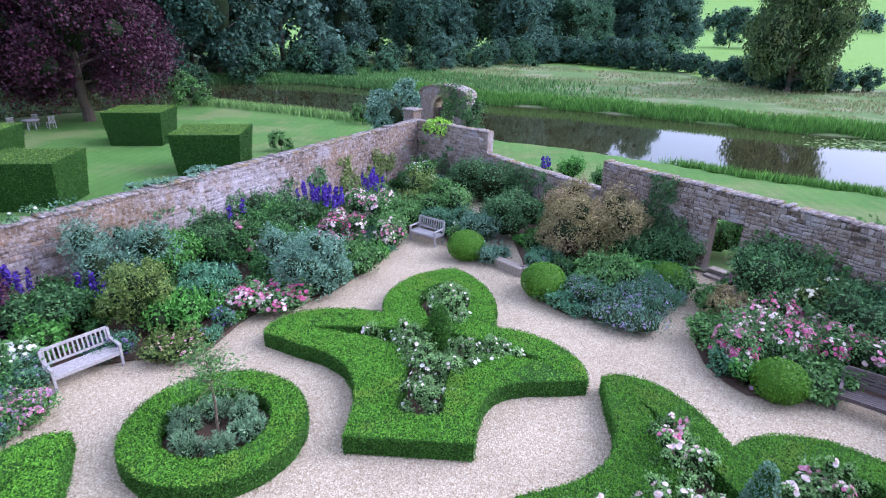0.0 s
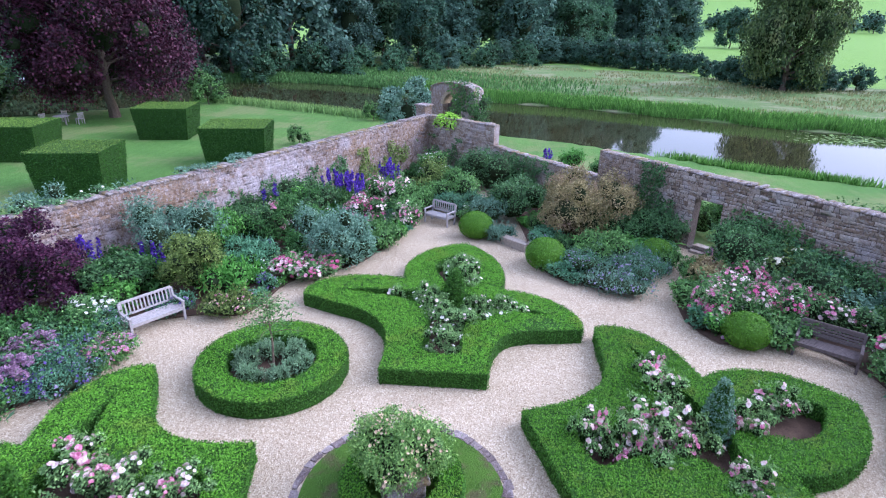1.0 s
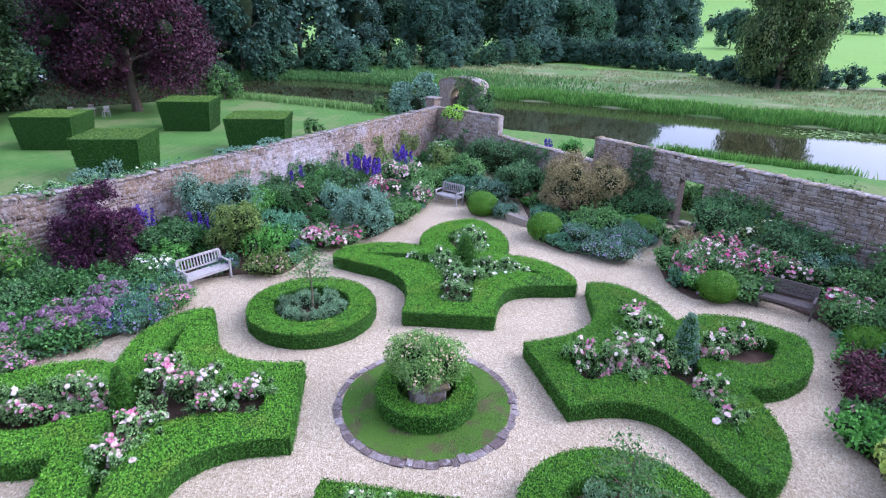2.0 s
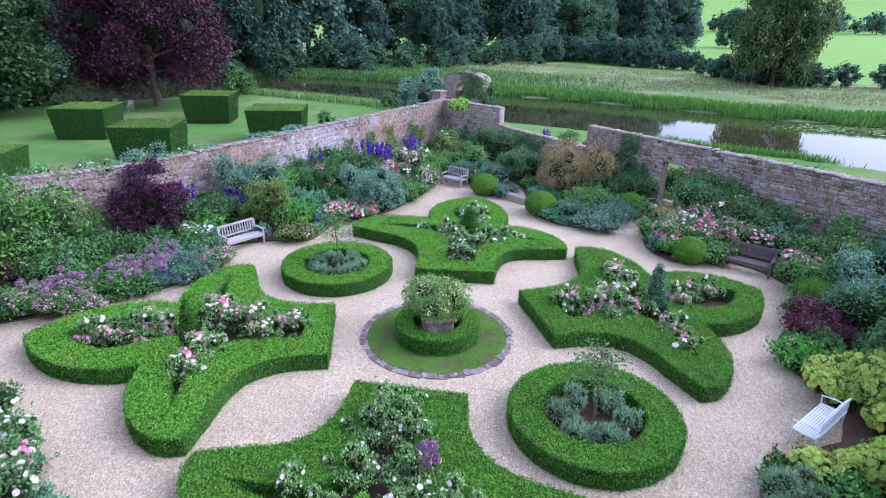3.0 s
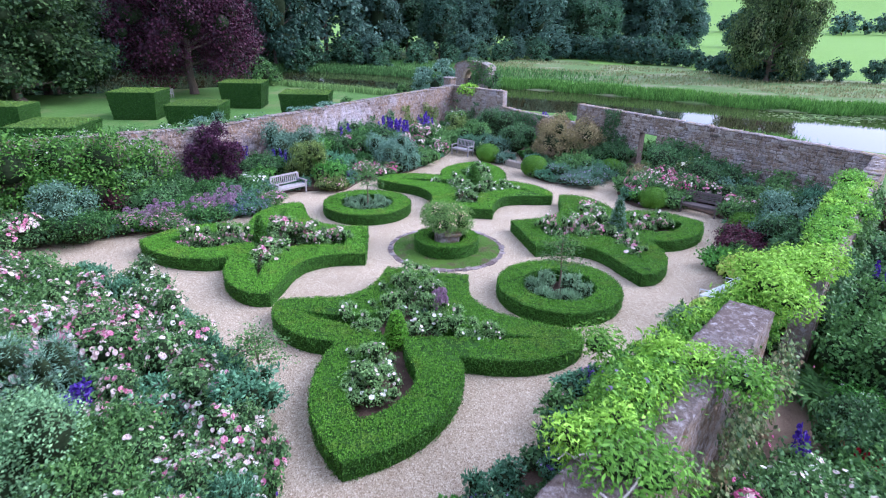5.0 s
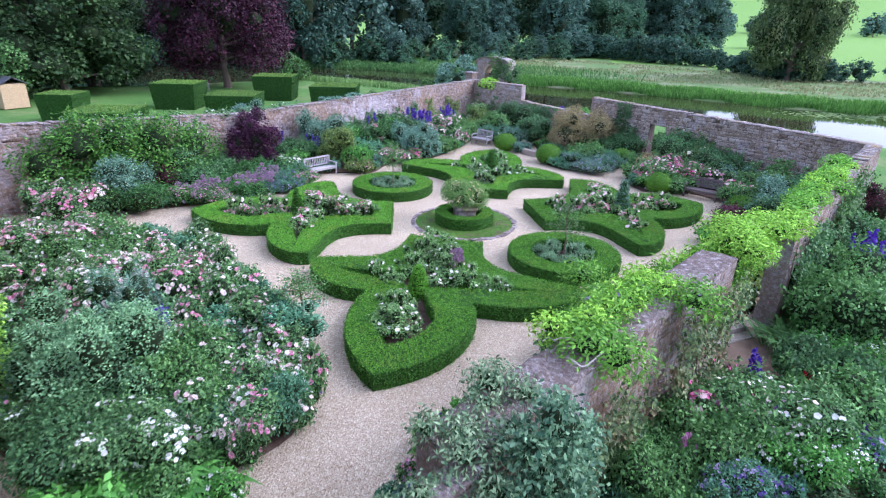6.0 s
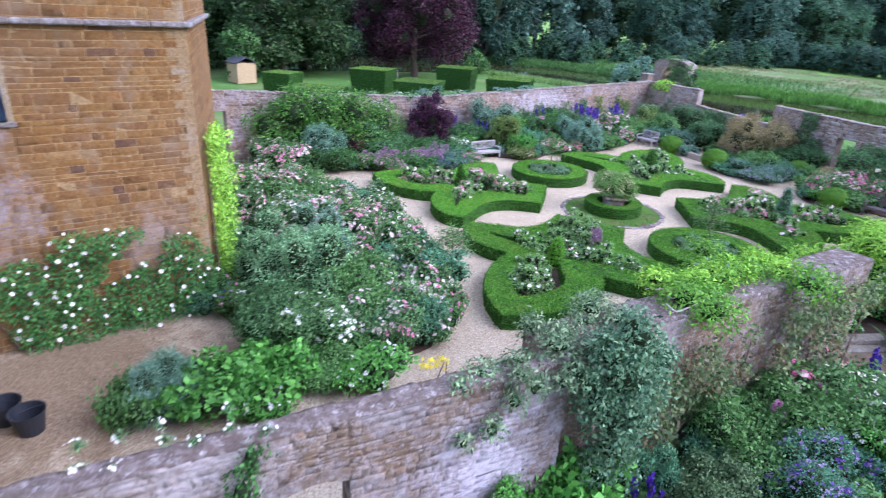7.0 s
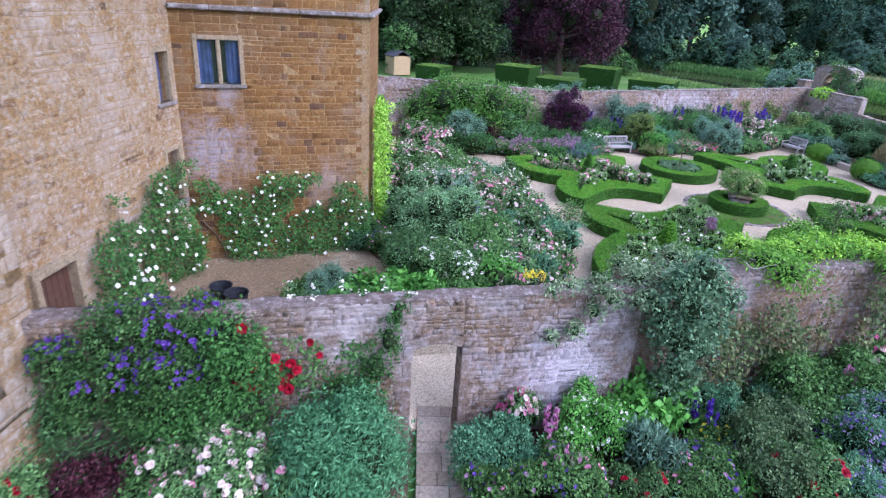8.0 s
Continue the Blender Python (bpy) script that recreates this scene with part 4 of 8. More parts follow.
stone_wall("house_side_wall", inset(H_T, H_B, 0), inset(H_T, H_B, 1), -0.1, 11.0, 11.0, 0.8, "ironstone side wall of the house", stone=(0.42, 0.165), mats=("ironstone", "iron_mortar"), seed=23, coping=False, sides=(-1,), patch=False, category="house wall", proud=0.002, wild=0.004)



def mullioned_window(name, a, b, s0, s1, z0, z1, lights, label, curtain="curtain"):
    """A stone-framed window in the wall line a-b, with leaded glass and curtains behind."""
    e = unit(np.array(b, dtype=float) - np.array(a, dtype=float))
    root = empty(name, a[0], a[1], 0, math.degrees(math.atan2(e[1], e[0])))
    tagged(root, label, "window", kind="structure")
    bm = bmesh.new()
    f = 0.12
    add_box(bm, s0 - f / 2 + 0.02, 0.07, (z0 + z1) / 2, f, 0.2, z1 - z0 + 2 * f, 0, 0.012)
    add_box(bm, s1 + f / 2 - 0.02, 0.07, (z0 + z1) / 2, f, 0.2, z1 - z0 + 2 * f, 0, 0.012)
    add_box(bm, (s0 + s1) / 2, 0.07, z1 + f / 2 - 0.02, s1 - s0 - 0.04, 0.19, f, 0, 0.012)
    part("window_frame", bm, M["dressing"], root)
    bm = bmesh.new()
    add_box(bm, (s0 + s1) / 2, 0.04, z0 - 0.05, s1 - s0 + 0.26, 0.26, 0.1, 0, 0.015)
    part("window_sill", bm, M["lead_stone"], root)
    w = (s1 - s0) / lights
    for k in range(1, lights):
        bm = bmesh.new()
        add_box(bm, s0 + w * k, 0.06, (z0 + z1) / 2, 0.11, 0.16, z1 - z0 - 0.002, 0, 0.02)
        part("mullion", bm, M["dressing"], root)
    for k in range(lights):
        bm = bmesh.new()
        add_box(bm, s0 + w * (k + 0.5), 0.05, (z0 + z1) / 2, w - 0.12, 0.012, z1 - z0 - 0.02)
        pane = part("pane", bm, M["glass"], root)
        pane.visible_shadow = False
        bm = bmesh.new()
        for j in range(6):
            add_box(bm, s0 + w * (k + 0.08 + (0.84 - 0.105 * j if k else 0.105 * j)), 0.15 + 0.03 * (j % 2), (z0 + z1) / 2, w * 0.12, 0.05, z1 - z0, 0, 0.012)
        part("curtain", bm, M[curtain], root)
        # black sheet added to stand for the shade of the room
        bm = bmesh.new()
        add_box(bm, s0 + w * (k + 0.5), 0.42, (z0 + z1) / 2, w, 0.04, z1 - z0 + 0.1)
        part("room_shade_sheet", bm, M["bucket"], root)
    return root


mullioned_window("window_1", H_I, H_T, 0.62, 1.72, 5.3, 6.5, 2, "two-light stone window with blue curtains")
mullioned_window("window_2", H_Q, H_I, 12.12, 12.75, 4.9, 6.2, 1, "narrow stone-framed window in the house front")
mullioned_window("window_3", H_Q, H_I, 12.12, 12.75, 2.1, 3.6, 1, "narrow lower stone-framed window", "brown_curtain")
for nm, a, b, z in (("string_course", H_I, H_T, 7.3), ("string_course", H_T, H_B, 7.3)):
    e = unit(np.array(b) - np.array(a))
    root = empty("string_course", a[0], a[1], 0, math.degrees(math.atan2(e[1], e[0])))
    tagged(root, "projecting weathered stone string course", "trim", kind="structure")
    L = float(np.linalg.norm(np.array(b) - np.array(a)))
    s = -0.12 if a is H_T else 0.0
    while s < L:
        w = min(random.uniform(0.8, 1.3), L + 0.1 - s)
        bm = bmesh.new()
        add_box(bm, s + w / 2, -0.03, z, w - 0.004, 0.28, 0.13, 0, 0.03)
        part("ledge_stone", bm, M["lead_stone"], root)
        s += w
quoin = empty("corner_quoins", H_T[0], H_T[1], 0, math.degrees(math.atan2(5.0, 2.6)))
tagged(quoin, "dressed corner stones of the house, paled for light on the side", "trim", kind="structure")
for k in range(54):
    bm = bmesh.new()
    la, lb = (0.42, 0.16) if k % 2 else (0.24, 0.2)
    add_box(bm, -la / 2 + 0.012, lb / 2 - 0.012, 0.1 + 0.2 * k, la, lb, 0.194, 0, 0.008)
    part("quoin", bm, M["quoin_lit_stone"], quoin)
hd = empty("house_door", *(np.array(H_Q) + (np.array(H_I) - np.array(H_Q)) * 6.9 / 13), 0, math.degrees(math.atan2(0.815, -0.58)))
tagged(hd, "dark brown plank door standing shut in the house front", "door", kind="structure")
for k in range(6):
    bm = bmesh.new()
    add_box(bm, 0.1 + 0.18 * k, 0.12, 1.12, 0.172, 0.05, 2.22, 0, 0.006)
    part("plank", bm, M["door_wood"], hd)
for sx in (-0.04, 1.14):
    bm = bmesh.new()
    add_box(bm, sx, 0.0, 1.15, 0.16, 0.3, 2.3, 0, 0.02)
    part("door_jamb", bm, M["dressing"], hd)
bm = bmesh.new()
add_box(bm, 0.55, 0.0, 2.34, 1.34, 0.28, 0.2, 0, 0.02)
part("lintel", bm, M["dressing"], hd)
# the front steps out past the door
WA, WB = (-6.1, -19.6), (-6.1 + 0.58 * 4.6, -19.6 - 0.815 * 4.6)
WC = (WA[0] - 0.815 * 2.0, WA[1] - 0.58 * 2.0)
stone_wall("house_wing_front", inset(WB, WA, 0), inset(WB, WA, 1), -0.1, 11.0, 11.0, 0.8, "ochre stone wing of the house", stone=(0.5, 0.24), mats=("facade_stone", "iron_mortar"), seed=27, coping=False, sides=(-1,), category="house wall", proud=0.002, wild=0.004)
stone_wall("house_wing_side", inset(WA, WC, 0), inset(WA, WC, 1), -0.1, 11.0, 11.0, 0.8, "ochre stone side of the house wing", stone=(0.5, 0.24), mats=("facade_stone", "iron_mortar"), seed=28, coping=False, sides=(-1,), category="house wall", proud=0.002, wild=0.004)
# roof and inner face close the house
bm = bmesh.new()
hb = [(-16.6, -22.3), H_Q, H_I, H_T, H_B, (-22.0, -9.0)]
inner = np.array(hb)
cen = inner.mean(0)
inner = cen + (inner - cen) * 0.93
vs = [bm.verts.new((x, y, 10.9)) for x, y in inner]
bm.faces.new(vs)
bmesh.ops.triangulate(bm, faces=bm.faces)
tagged(part("house_roof", bm, M["roof_dark"]), "flat dark roof of the stone house", "roof", kind="structure")
stone_wall("house_back_wall", H_B, (-22.0, -9.0), -0.1, 11, 11, 0.8, "plain stone back wall of the house", stone=(0.8, 0.4), mats=("ironstone", "iron_mortar"), coping=False, sides=(-1,), seed=24, patch=False, category="house wall")
stone_wall("house_west_wall", (-22.0, -9.0), (-16.6, -22.3), -0.1, 11, 11, 0.8, "plain stone west wall of the house", stone=(0.8, 0.4), mats=("ironstone", "iron_mortar"), coping=False, sides=(-1,), seed=25, patch=False, category="house wall")
stone_wall("house_south_wall", (-16.6, -22.3), H_Q, -0.1, 11, 11, 0.8, "plain stone south wall of the house", stone=(0.8, 0.4), mats=("facade_stone", "iron_mortar"), coping=False, sides=(-1,), seed=26, patch=False, category="house wall")

# ---------------------------------------------------------------- box parterre
HEDGE = 0.5
half_out = [(1.4, 0.0, 1), (1.42, 0.75), (1.58, 1.5), (1.98, 2.15), (2.65, 2.55), (3.4, 2.75), (4.4, 3.05, 1), (4.38, 3.6), (4.02, 4.2), (3.4, 4.68), (2.6, 4.95), (1.62, 5.0, 1), (1.76, 5.7), (1.68, 6.7), (1.32, 7.7), (0.74, 8.5), (0.0, 9.1, 1)]
half_bed = [(0.52, 0.85), (0.5, 1.7), (0.62, 2.6), (0.9, 3.22), (1.75, 3.55), (3.45, 3.62, 1), (2.6, 3.88), (1.9, 4.02), (1.0, 4.18), (0.3, 4.45), (0.46, 5.2), (0.78, 5.9), (0.78, 6.6), (0.48, 7.3), (0.0, 7.85, 1)]


def mirrored(half):
    return half + [(-p[0], *p[1:]) for p in half[::-1] if p[0] > 0.001]


def fleur_place(p, deg, left, right, near, far, skew, lean):
    """Plan points of the fleur, base at the origin. near and far: stretch along the axis at base and tip; skew: one arm ahead of the other; lean: of the petal."""
    a = radians(deg - 90)
    R = np.array([[math.cos(a), -math.sin(a)], [math.sin(a), math.cos(a)]])
    u, v = p[:, 0], p[:, 1]
    arms = np.clip(v / 2.5, 0, 1)
    return np.column_stack([u * np.where(u < 0, left, right) + lean * v, v * (near + (far - near) * v / 8.85) + skew * u * arms]) @ R.T


def fleur(cx, cy, form, seed, label):
    loops = [fleur_place(smooth_loop(mirrored(half), True, st), *form) for half, st in ((half_out, 5), (half_bed, 4))]
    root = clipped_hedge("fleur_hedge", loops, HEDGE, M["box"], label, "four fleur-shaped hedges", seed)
    root.location = (cx, cy, 0)
    bed = bmesh.new()
    flat_fill(bed, [bed.verts.new((x, y, 0.03)) for x, y in loops[1]])
    sb = part("soil_bed", bed, M["soil"])
    sb.location = (cx, cy, 0)
    tagged(sb, "bare brown soil inside the clipped hedge", "flower bed", kind="structure")
    return root


F_LABEL = "low clipped box hedge in a fleur-de-lis plan on gravel"
FLEURS = ((-2.17, 9.82, (92.2, 1.10, 0.88, 1.126, 0.996, -0.168, 0.044)), (0.43, 7.18, (20.4, 1.056, 1.015, 1.047, 0.878, -0.111, 0.006)), (-5.40, 5.33, (-167.0, 1.03, 1.036, 0.963, 0.908, 0.035, 0.021)), (-2.85, 2.82, (-93.0, 1.11, 0.86, 0.955, 0.983, 0.0, -0.055)))
for k, (x, y, form) in enumerate(FLEURS):
    fleur(x, y, form, 31 + k, F_LABEL)


def ring_hedge(cx, cy, r_out, r_in, height, seed, label, group="ring hedges"):
    t = np.linspace(0, 2 * math.pi, 48, endpoint=False)
    c = np.column_stack([np.cos(t), np.sin(t)])
    root = clipped_hedge("ring_hedge", [c * r_out, c * r_in], height, M["box"], label, group, seed)
    root.location = (cx, cy, 0)
    return root


def disc(name, cx, cy, r, z, mat, label, category="flower bed"):
    bm = bmesh.new()
    bmesh.ops.create_circle(bm, cap_ends=True, radius=r, segments=48)
    ob = part(name, bm, M[mat])
    ob.location = (cx, cy, z)
    return tagged(ob, label, category, kind="structure")


RINGS = ((-6.57, 9.9), (1.6, 2.58))
for k, (x, y) in enumerate(RINGS):
    ring_hedge(x, y, 1.93, 1.18, 0.5, 41 + k, "round clipped box hedge ringing a small tree")
    disc("soil_bed", x, y, 1.25, 0.03, "soil", "brown soil inside the round hedge")
CEN = (-2.46, 6.12)
disc("grass_disc", *CEN, 2.04, 0.03, "worn_grass", "worn round patch of mown grass", "grass")
ring_hedge(*CEN, 1.2, 0.72, 0.52, 43, "round clipped box hedge at the centre", "ring hedges")
edge = empty("edging_ring", *CEN)
tagged(edge, "ring of broken mauve-brown stone edging set in gravel", "edging")
erng = random.Random(8)
turn = 0.0
while turn < math.tau - 0.06:
    span = min(erng.uniform(0.07, 0.17), math.tau - turn)
    bm = bmesh.new()
    n = 3
    r0, r1, top = 2.03 + erng.uniform(-0.05, 0.07), 2.24 + erng.uniform(-0.05, 0.03), 0.028 + erng.uniform(-0.018, 0.012)
    low, high = [], []
    for k in range(n + 1):
        a = turn + 0.005 + (span - 0.01) * k / n
        for r in (r0 + erng.uniform(-0.03, 0.03), r1 + erng.uniform(-0.008, 0.008)):
            low.append(bm.verts.new((r * math.cos(a), r * math.sin(a), -0.03)))
            high.append(bm.verts.new((r * math.cos(a), r * math.sin(a), top + erng.uniform(-0.004, 0.004))))
    for k in range(n):
        i = 2 * k
        bm.faces.new((high[i], high[i + 1], high[i + 3], high[i + 2]))
        bm.faces.new((low[i + 1], low[i + 3], high[i + 3], high[i + 1]))
        bm.faces.new((low[i + 2], low[i], high[i], high[i + 2]))
    bm.faces.new((low[0], low[1], high[1], high[0]))
    bm.faces.new((low[2 * n + 1], low[2 * n], high[2 * n], high[2 * n + 1]))
    bmesh.ops.recalc_face_normals(bm, faces=bm.faces)
    part("edging_stone", bm, M["edging"], edge)
    turn += span


# ---------------------------------------------------------------- plants
KIND = {}


def kind(key, name, label, leaf, size, flowers=(), per_m2=0, bloom=0.09, aspect=0.55, lift=0.5, form="mound", cover=1.25, category="shrub", droop=0.0):
    KIND[key] = dict(name=name, label=label, leaf=leaf, size=size, flowers=flowers, per_m2=per_m2, bloom=bloom, aspect=aspect, lift=lift, form=form, cover=cover, category=category, droop=droop)


kind("green", "shrub", "leafy mid-green shrub in a garden border", "green", 0.095)
kind("dark", "shrub", "dense dark green shrub in a garden border", "dark", 0.085)
kind("bright", "shrub", "fresh bright green leafy shrub in the border", "bright", 0.10)
kind("olive", "shrub", "upright olive-green shrub in the border", "olive", 0.08, form="upright")
kind("silver", "silver_shrub", "rounded silvery grey-green shrub in the border", "silver", 0.10, aspect=0.35, lift=0.9)
kind("teal", "shrub", "soft blue-green mounded shrub in the border", "teal", 0.09, aspect=0.4, lift=0.8)
kind("tan", "bronze_shrub", "airy shrub with bronze and olive leaves", "tan", 0.07, cover=2.6, lift=0.7)
kind("smoke", "smoke_bush", "dark purple-leaved smoke bush by the wall", "smoke_tall", 0.085, aspect=0.75, form="upright")
kind("redleaf", "purple_shrub", "low dark red-purple leaved shrub", "smoke", 0.08, aspect=0.6)
kind("laurel", "evergreen_shrub", "large glossy green shrub hanging over the wall", "laurel", 0.13, aspect=0.42, lift=0.6)
kind("hazel", "grey_shrub", "tall arching grey-green shrub beside the roses", "pale_rose", 0.085, form="upright", lift=0.8)
kind("greybush", "grey_shrub", "tall arching pale grey-green shrub among roses", "grey_green", 0.085, form="upright", lift=0.8)
kind("rose_dot", "rose_bush", "dark-leaved rose with small scattered white blooms", "rose", 0.075, ("f_white", "f_blush"), 6, 0.075, category="rose")
kind("wispy", "feathery_shrub", "fine feathery grey-green plant", "silver", 0.12, aspect=0.12, lift=1.4, form="upright")
kind("rose_pink", "rose_bush", "rose bush covered in pink blooms", "rose", 0.075, ("f_pink", "f_blush"), 24, 0.09, category="rose")
kind("rose_blush", "rose_bush", "rose bush with pale blush blooms", "rose", 0.075, ("f_blush", "f_blush", "f_white", "f_pink"), 17, 0.095, category="rose")
kind("rose_white", "rose_bush", "rose bush with small white blooms", "rose", 0.075, ("f_white",), 16, 0.075, category="rose")
kind("rose_hot", "rose_bush", "rose bush with magenta and pink blooms", "rose", 0.075, ("f_hot", "f_pink", "f_blush"), 30, 0.10, category="rose")
kind("rose_red", "rose_bush", "leafy rose with a few deep red blooms", "rose", 0.075, ("f_red",), 2.2, 0.12, category="rose")
kind("rose_big", "rose_bush", "rose bush with clustered pale blush blooms", "rose", 0.075, ("f_blush", "f_blush", "f_pink"), 8, 0.105, category="rose")
kind("rose_peach", "rose_bush", "low sparse plant with peach blooms", "olive", 0.07, ("f_pink", "f_peach"), 9, 0.06, cover=0.8, category="rose")
kind("fleur_pale", "rose_bush", "pale loose-leaved rose in a hedged bed", "fleur_leaf", 0.055, ("f_white", "f_blush"), 9, 0.07, cover=1.7, form="loose", category="rose")
kind("fleur_pink", "rose_bush", "pink-flowered rose in a hedged bed", "fleur_leaf", 0.055, ("f_pink", "f_blush"), 30, 0.088, cover=1.6, form="loose", category="rose")
kind("white_shrub", "white_flowered_shrub", "shrub with many small white flowers", "green", 0.085, ("f_white",), 22, 0.06)
kind("cream_shrub", "cream_shrub", "loose shrub with cream plumes and pale leaves", "olive", 0.08, ("f_cream",), 30, 0.07, cover=0.9)
kind("white_low", "white_flowered_plant", "low plant scattered with white flowers", "bright", 0.08, ("f_white",), 16, 0.055, category="plant")
kind("pink_border", "pink_flowered_plant", "low drift of small pink flowers", "green", 0.06, ("f_pink", "f_mauve"), 85, 0.055, category="plant")
kind("mixed", "border_plant", "border plants with pink, violet and white flowers", "green", 0.08, ("f_mauve", "f_violet", "f_pink"), 9, 0.07, category="plant")
kind("catmint", "catmint", "low mound of blue-violet catmint", "teal", 0.05, ("f_lilac", "f_violet", "f_violet"), 34, 0.045, category="plant", lift=0.9)
kind("nepeta", "catmint", "low grey-leaved mound of pale lilac catmint", "silver", 0.05, ("f_lilac",), 15, 0.045, category="plant", lift=0.9)
kind("lavender", "lavender", "grey-lilac mound of lavender", "teal", 0.06, ("f_lilac",), 14, 0.045, category="plant", lift=1.0, aspect=0.3)
kind("veronica", "purple_plant", "spreading plant with hazy purple flowers", "teal", 0.06, ("f_violet", "f_lilac"), 55, 0.05, category="plant", lift=0.9)
kind("euphorbia", "euphorbia", "euphorbia clump with yellow-green heads", "olive", 0.09, ("f_lime",), 115, 0.12, category="plant", aspect=0.3)
kind("hosta", "broad_leaved_plant", "bright green plant with broad leaves", "bright", 0.21, aspect=0.6, lift=0.35, category="plant", cover=1.5)
kind("sedum", "sedum", "dense fresh green rosetted clump", "teal", 0.085, aspect=0.5, lift=0.9, category="plant", cover=1.5)
kind("clematis", "clematis", "clematis with violet-blue flowers over the wall", "green", 0.09, ("f_violet",), 5, 0.13, category="climber")
kind("honeysuckle", "honeysuckle", "honeysuckle mound with peach flowers", "honey", 0.05, ("f_peach", "f_cream"), 14, 0.05, cover=1.3, form="loose")
kind("artichoke", "artichoke", "silvery jagged-leaved artichoke clump", "silver", 0.16, aspect=0.3, lift=0.9, category="plant")
kind("yellow", "yellow_flowered_plant", "small plant with yellow flowers", "green", 0.06, ("f_yellow",), 40, 0.05, category="plant")
kind("bronze", "border_plant", "loose plant with dull bronze-green leaves", "dull_green", 0.08)
kind("deep", "shrub", "deep green leafy plant in the border", "ivy_green", 0.085)
kind("tuft", "lavender_tuft", "grey-green lavender tuft inside a hedge ring", "tuft_leaf", 0.07, aspect=0.22, lift=1.3, category="plant")


def shrub_lobes(w, h, form, rng):
    if form == "upright":
        lobes = [(0, 0, 0.42 * h, 0.26 * w, 0.26 * w, 0.40 * h)]
        for k in range(13):
            a = k * 2.4 + rng.random()
            z = h * (0.2 + 0.72 * rng.random())
            r = w * 0.33 * (1.15 - 0.9 * abs(z / h - 0.35))
            s = w * rng.uniform(0.10, 0.19)
            lobes.append((r * math.cos(a), r * math.sin(a), z, s, s, s * 1.25))
    elif form == "loose":
        lobes = []
        for k in range(17):
            a, r = k * 2.4 + 0.6 * rng.random(), w * 0.47 * math.sqrt((k + 0.4) / 17)
            s = w * rng.uniform(0.07, 0.15)
            lobes.append((r * math.cos(a), r * math.sin(a), h * rng.uniform(0.2, 0.92) * (1.05 - 0.5 * (r / (0.5 * w)) ** 2), s, s, min(s * 1.2, 0.3 * h)))
    else:
        lobes = [(0, 0, 0.36 * h, 0.34 * w, 0.34 * w, 0.44 * h)]
        for k in range(11):
            a = k * 2.4 + rng.random()
            r = w * rng.uniform(0.18, 0.40)
            s = w * rng.uniform(0.11, 0.24)
            z = h * rng.uniform(0.25, 0.85)
            sz = min(s * 1.1, h * 0.36)
            lobes.append((r * math.cos(a), r * math.sin(a), z, s, s, sz))
    return lobes


def lobe_area(lobes):
    return 0.62 * sum(4 * math.pi * ((l[3] * l[4]) ** 1.6 / 3 + 2 * ((l[3] * l[5]) ** 1.6) / 3) ** 0.625 for l in lobes)


PROTO = {}
prng = np.random.default_rng(5)


def bush_proto(key, w, h, fine=False):
    k = KIND[key]
    rng = np.random.default_rng(abs(hash_text(key)) % 9999 + int(w * 10) * 7 + int(h * 10))
    lobes = shrub_lobes(w, h, k["form"], rng)
    root = empty(k["name"], 0, 0)
    tagged(root, k["label"], k["category"])
    # dark-coloured core stands in for shade inside the bush
    stuff(link_mesh("inner_growth", core_mesh("inner_growth", lobes, 0.74), M["inner_shade"], root))
    area = lobe_area(lobes)
    n = int(area * k["cover"] / (0.5 * k["aspect"] * k["size"] ** 2) * (0.85 if fine else 0.36))
    n = min(n, 11000 if fine else 4200 if w < 3.6 else 10000)
    P, N = lobed_points(lobes, n, rng, ragged=0.17)
    # loose shoots stand out of the mass
    m = int(10 + area * 3.2)
    A, B = lobed_points(lobes, m, rng, low=0.1)
    out = unit(B + 0.45 * rng.normal(size=B.shape) + (0, 0, 0.45))
    t = rng.random((12, 1, 1))
    reach = (0.10 + 0.16 * rng.random((1, len(A), 1))) * min(max(w, h), 1.8)
    S = (A[None] + out[None] * t * reach + 0.02 * rng.normal(size=(12, len(A), 3))).reshape(-1, 3)
    P, N = np.concatenate([P, S]), np.concatenate([N, unit(np.tile(out, (12, 1)) + 0.6 * rng.normal(size=S.shape))])
    P[:, 2] = np.maximum(P[:, 2], 0.03)
    stuff(link_mesh("foliage", poly_mesh("foliage", leaf_quads(P, N, k["size"] * (0.8 if fine else 1.1), rng, k["aspect"], k["lift"], k["droop"]), 4), M[k["leaf"]], root))
    for f in k["flowers"]:
        m = max(4, int(area * k["per_m2"] * (0.9 if fine else 0.8) / len(k["flowers"])))
        P, N = lobed_points(lobes, m * 2, rng, low=0.0, shell=0.05, ragged=0.05)
        # flowers come in sprays
        seeds = P[rng.integers(0, len(P), max(2, m // 5))]
        dist = np.min(np.linalg.norm(P[:, None] - seeds[None], axis=2), axis=1)
        order = np.argsort(dist + 0.16 * rng.random(len(P)))[:m]
        P, N = P[order], unit(N[order] + 0.4 * rng.normal(size=(len(order), 3)) + (0, -0.1, 0.5))
        rings = 2 if k["bloom"] > 0.075 else 1
        link_mesh("blossom", poly_mesh("blossom", rosettes(P + N * 0.05, N, k["bloom"] * (1.25 if fine else 1.35), rng, 5 if k["bloom"] > 0.06 else 3, rings), 4), M[f], root)
    return root


def hash_text(s):
    v = 7
    for c in s:
        v = (v * 31 + ord(c)) % 100003
    return v


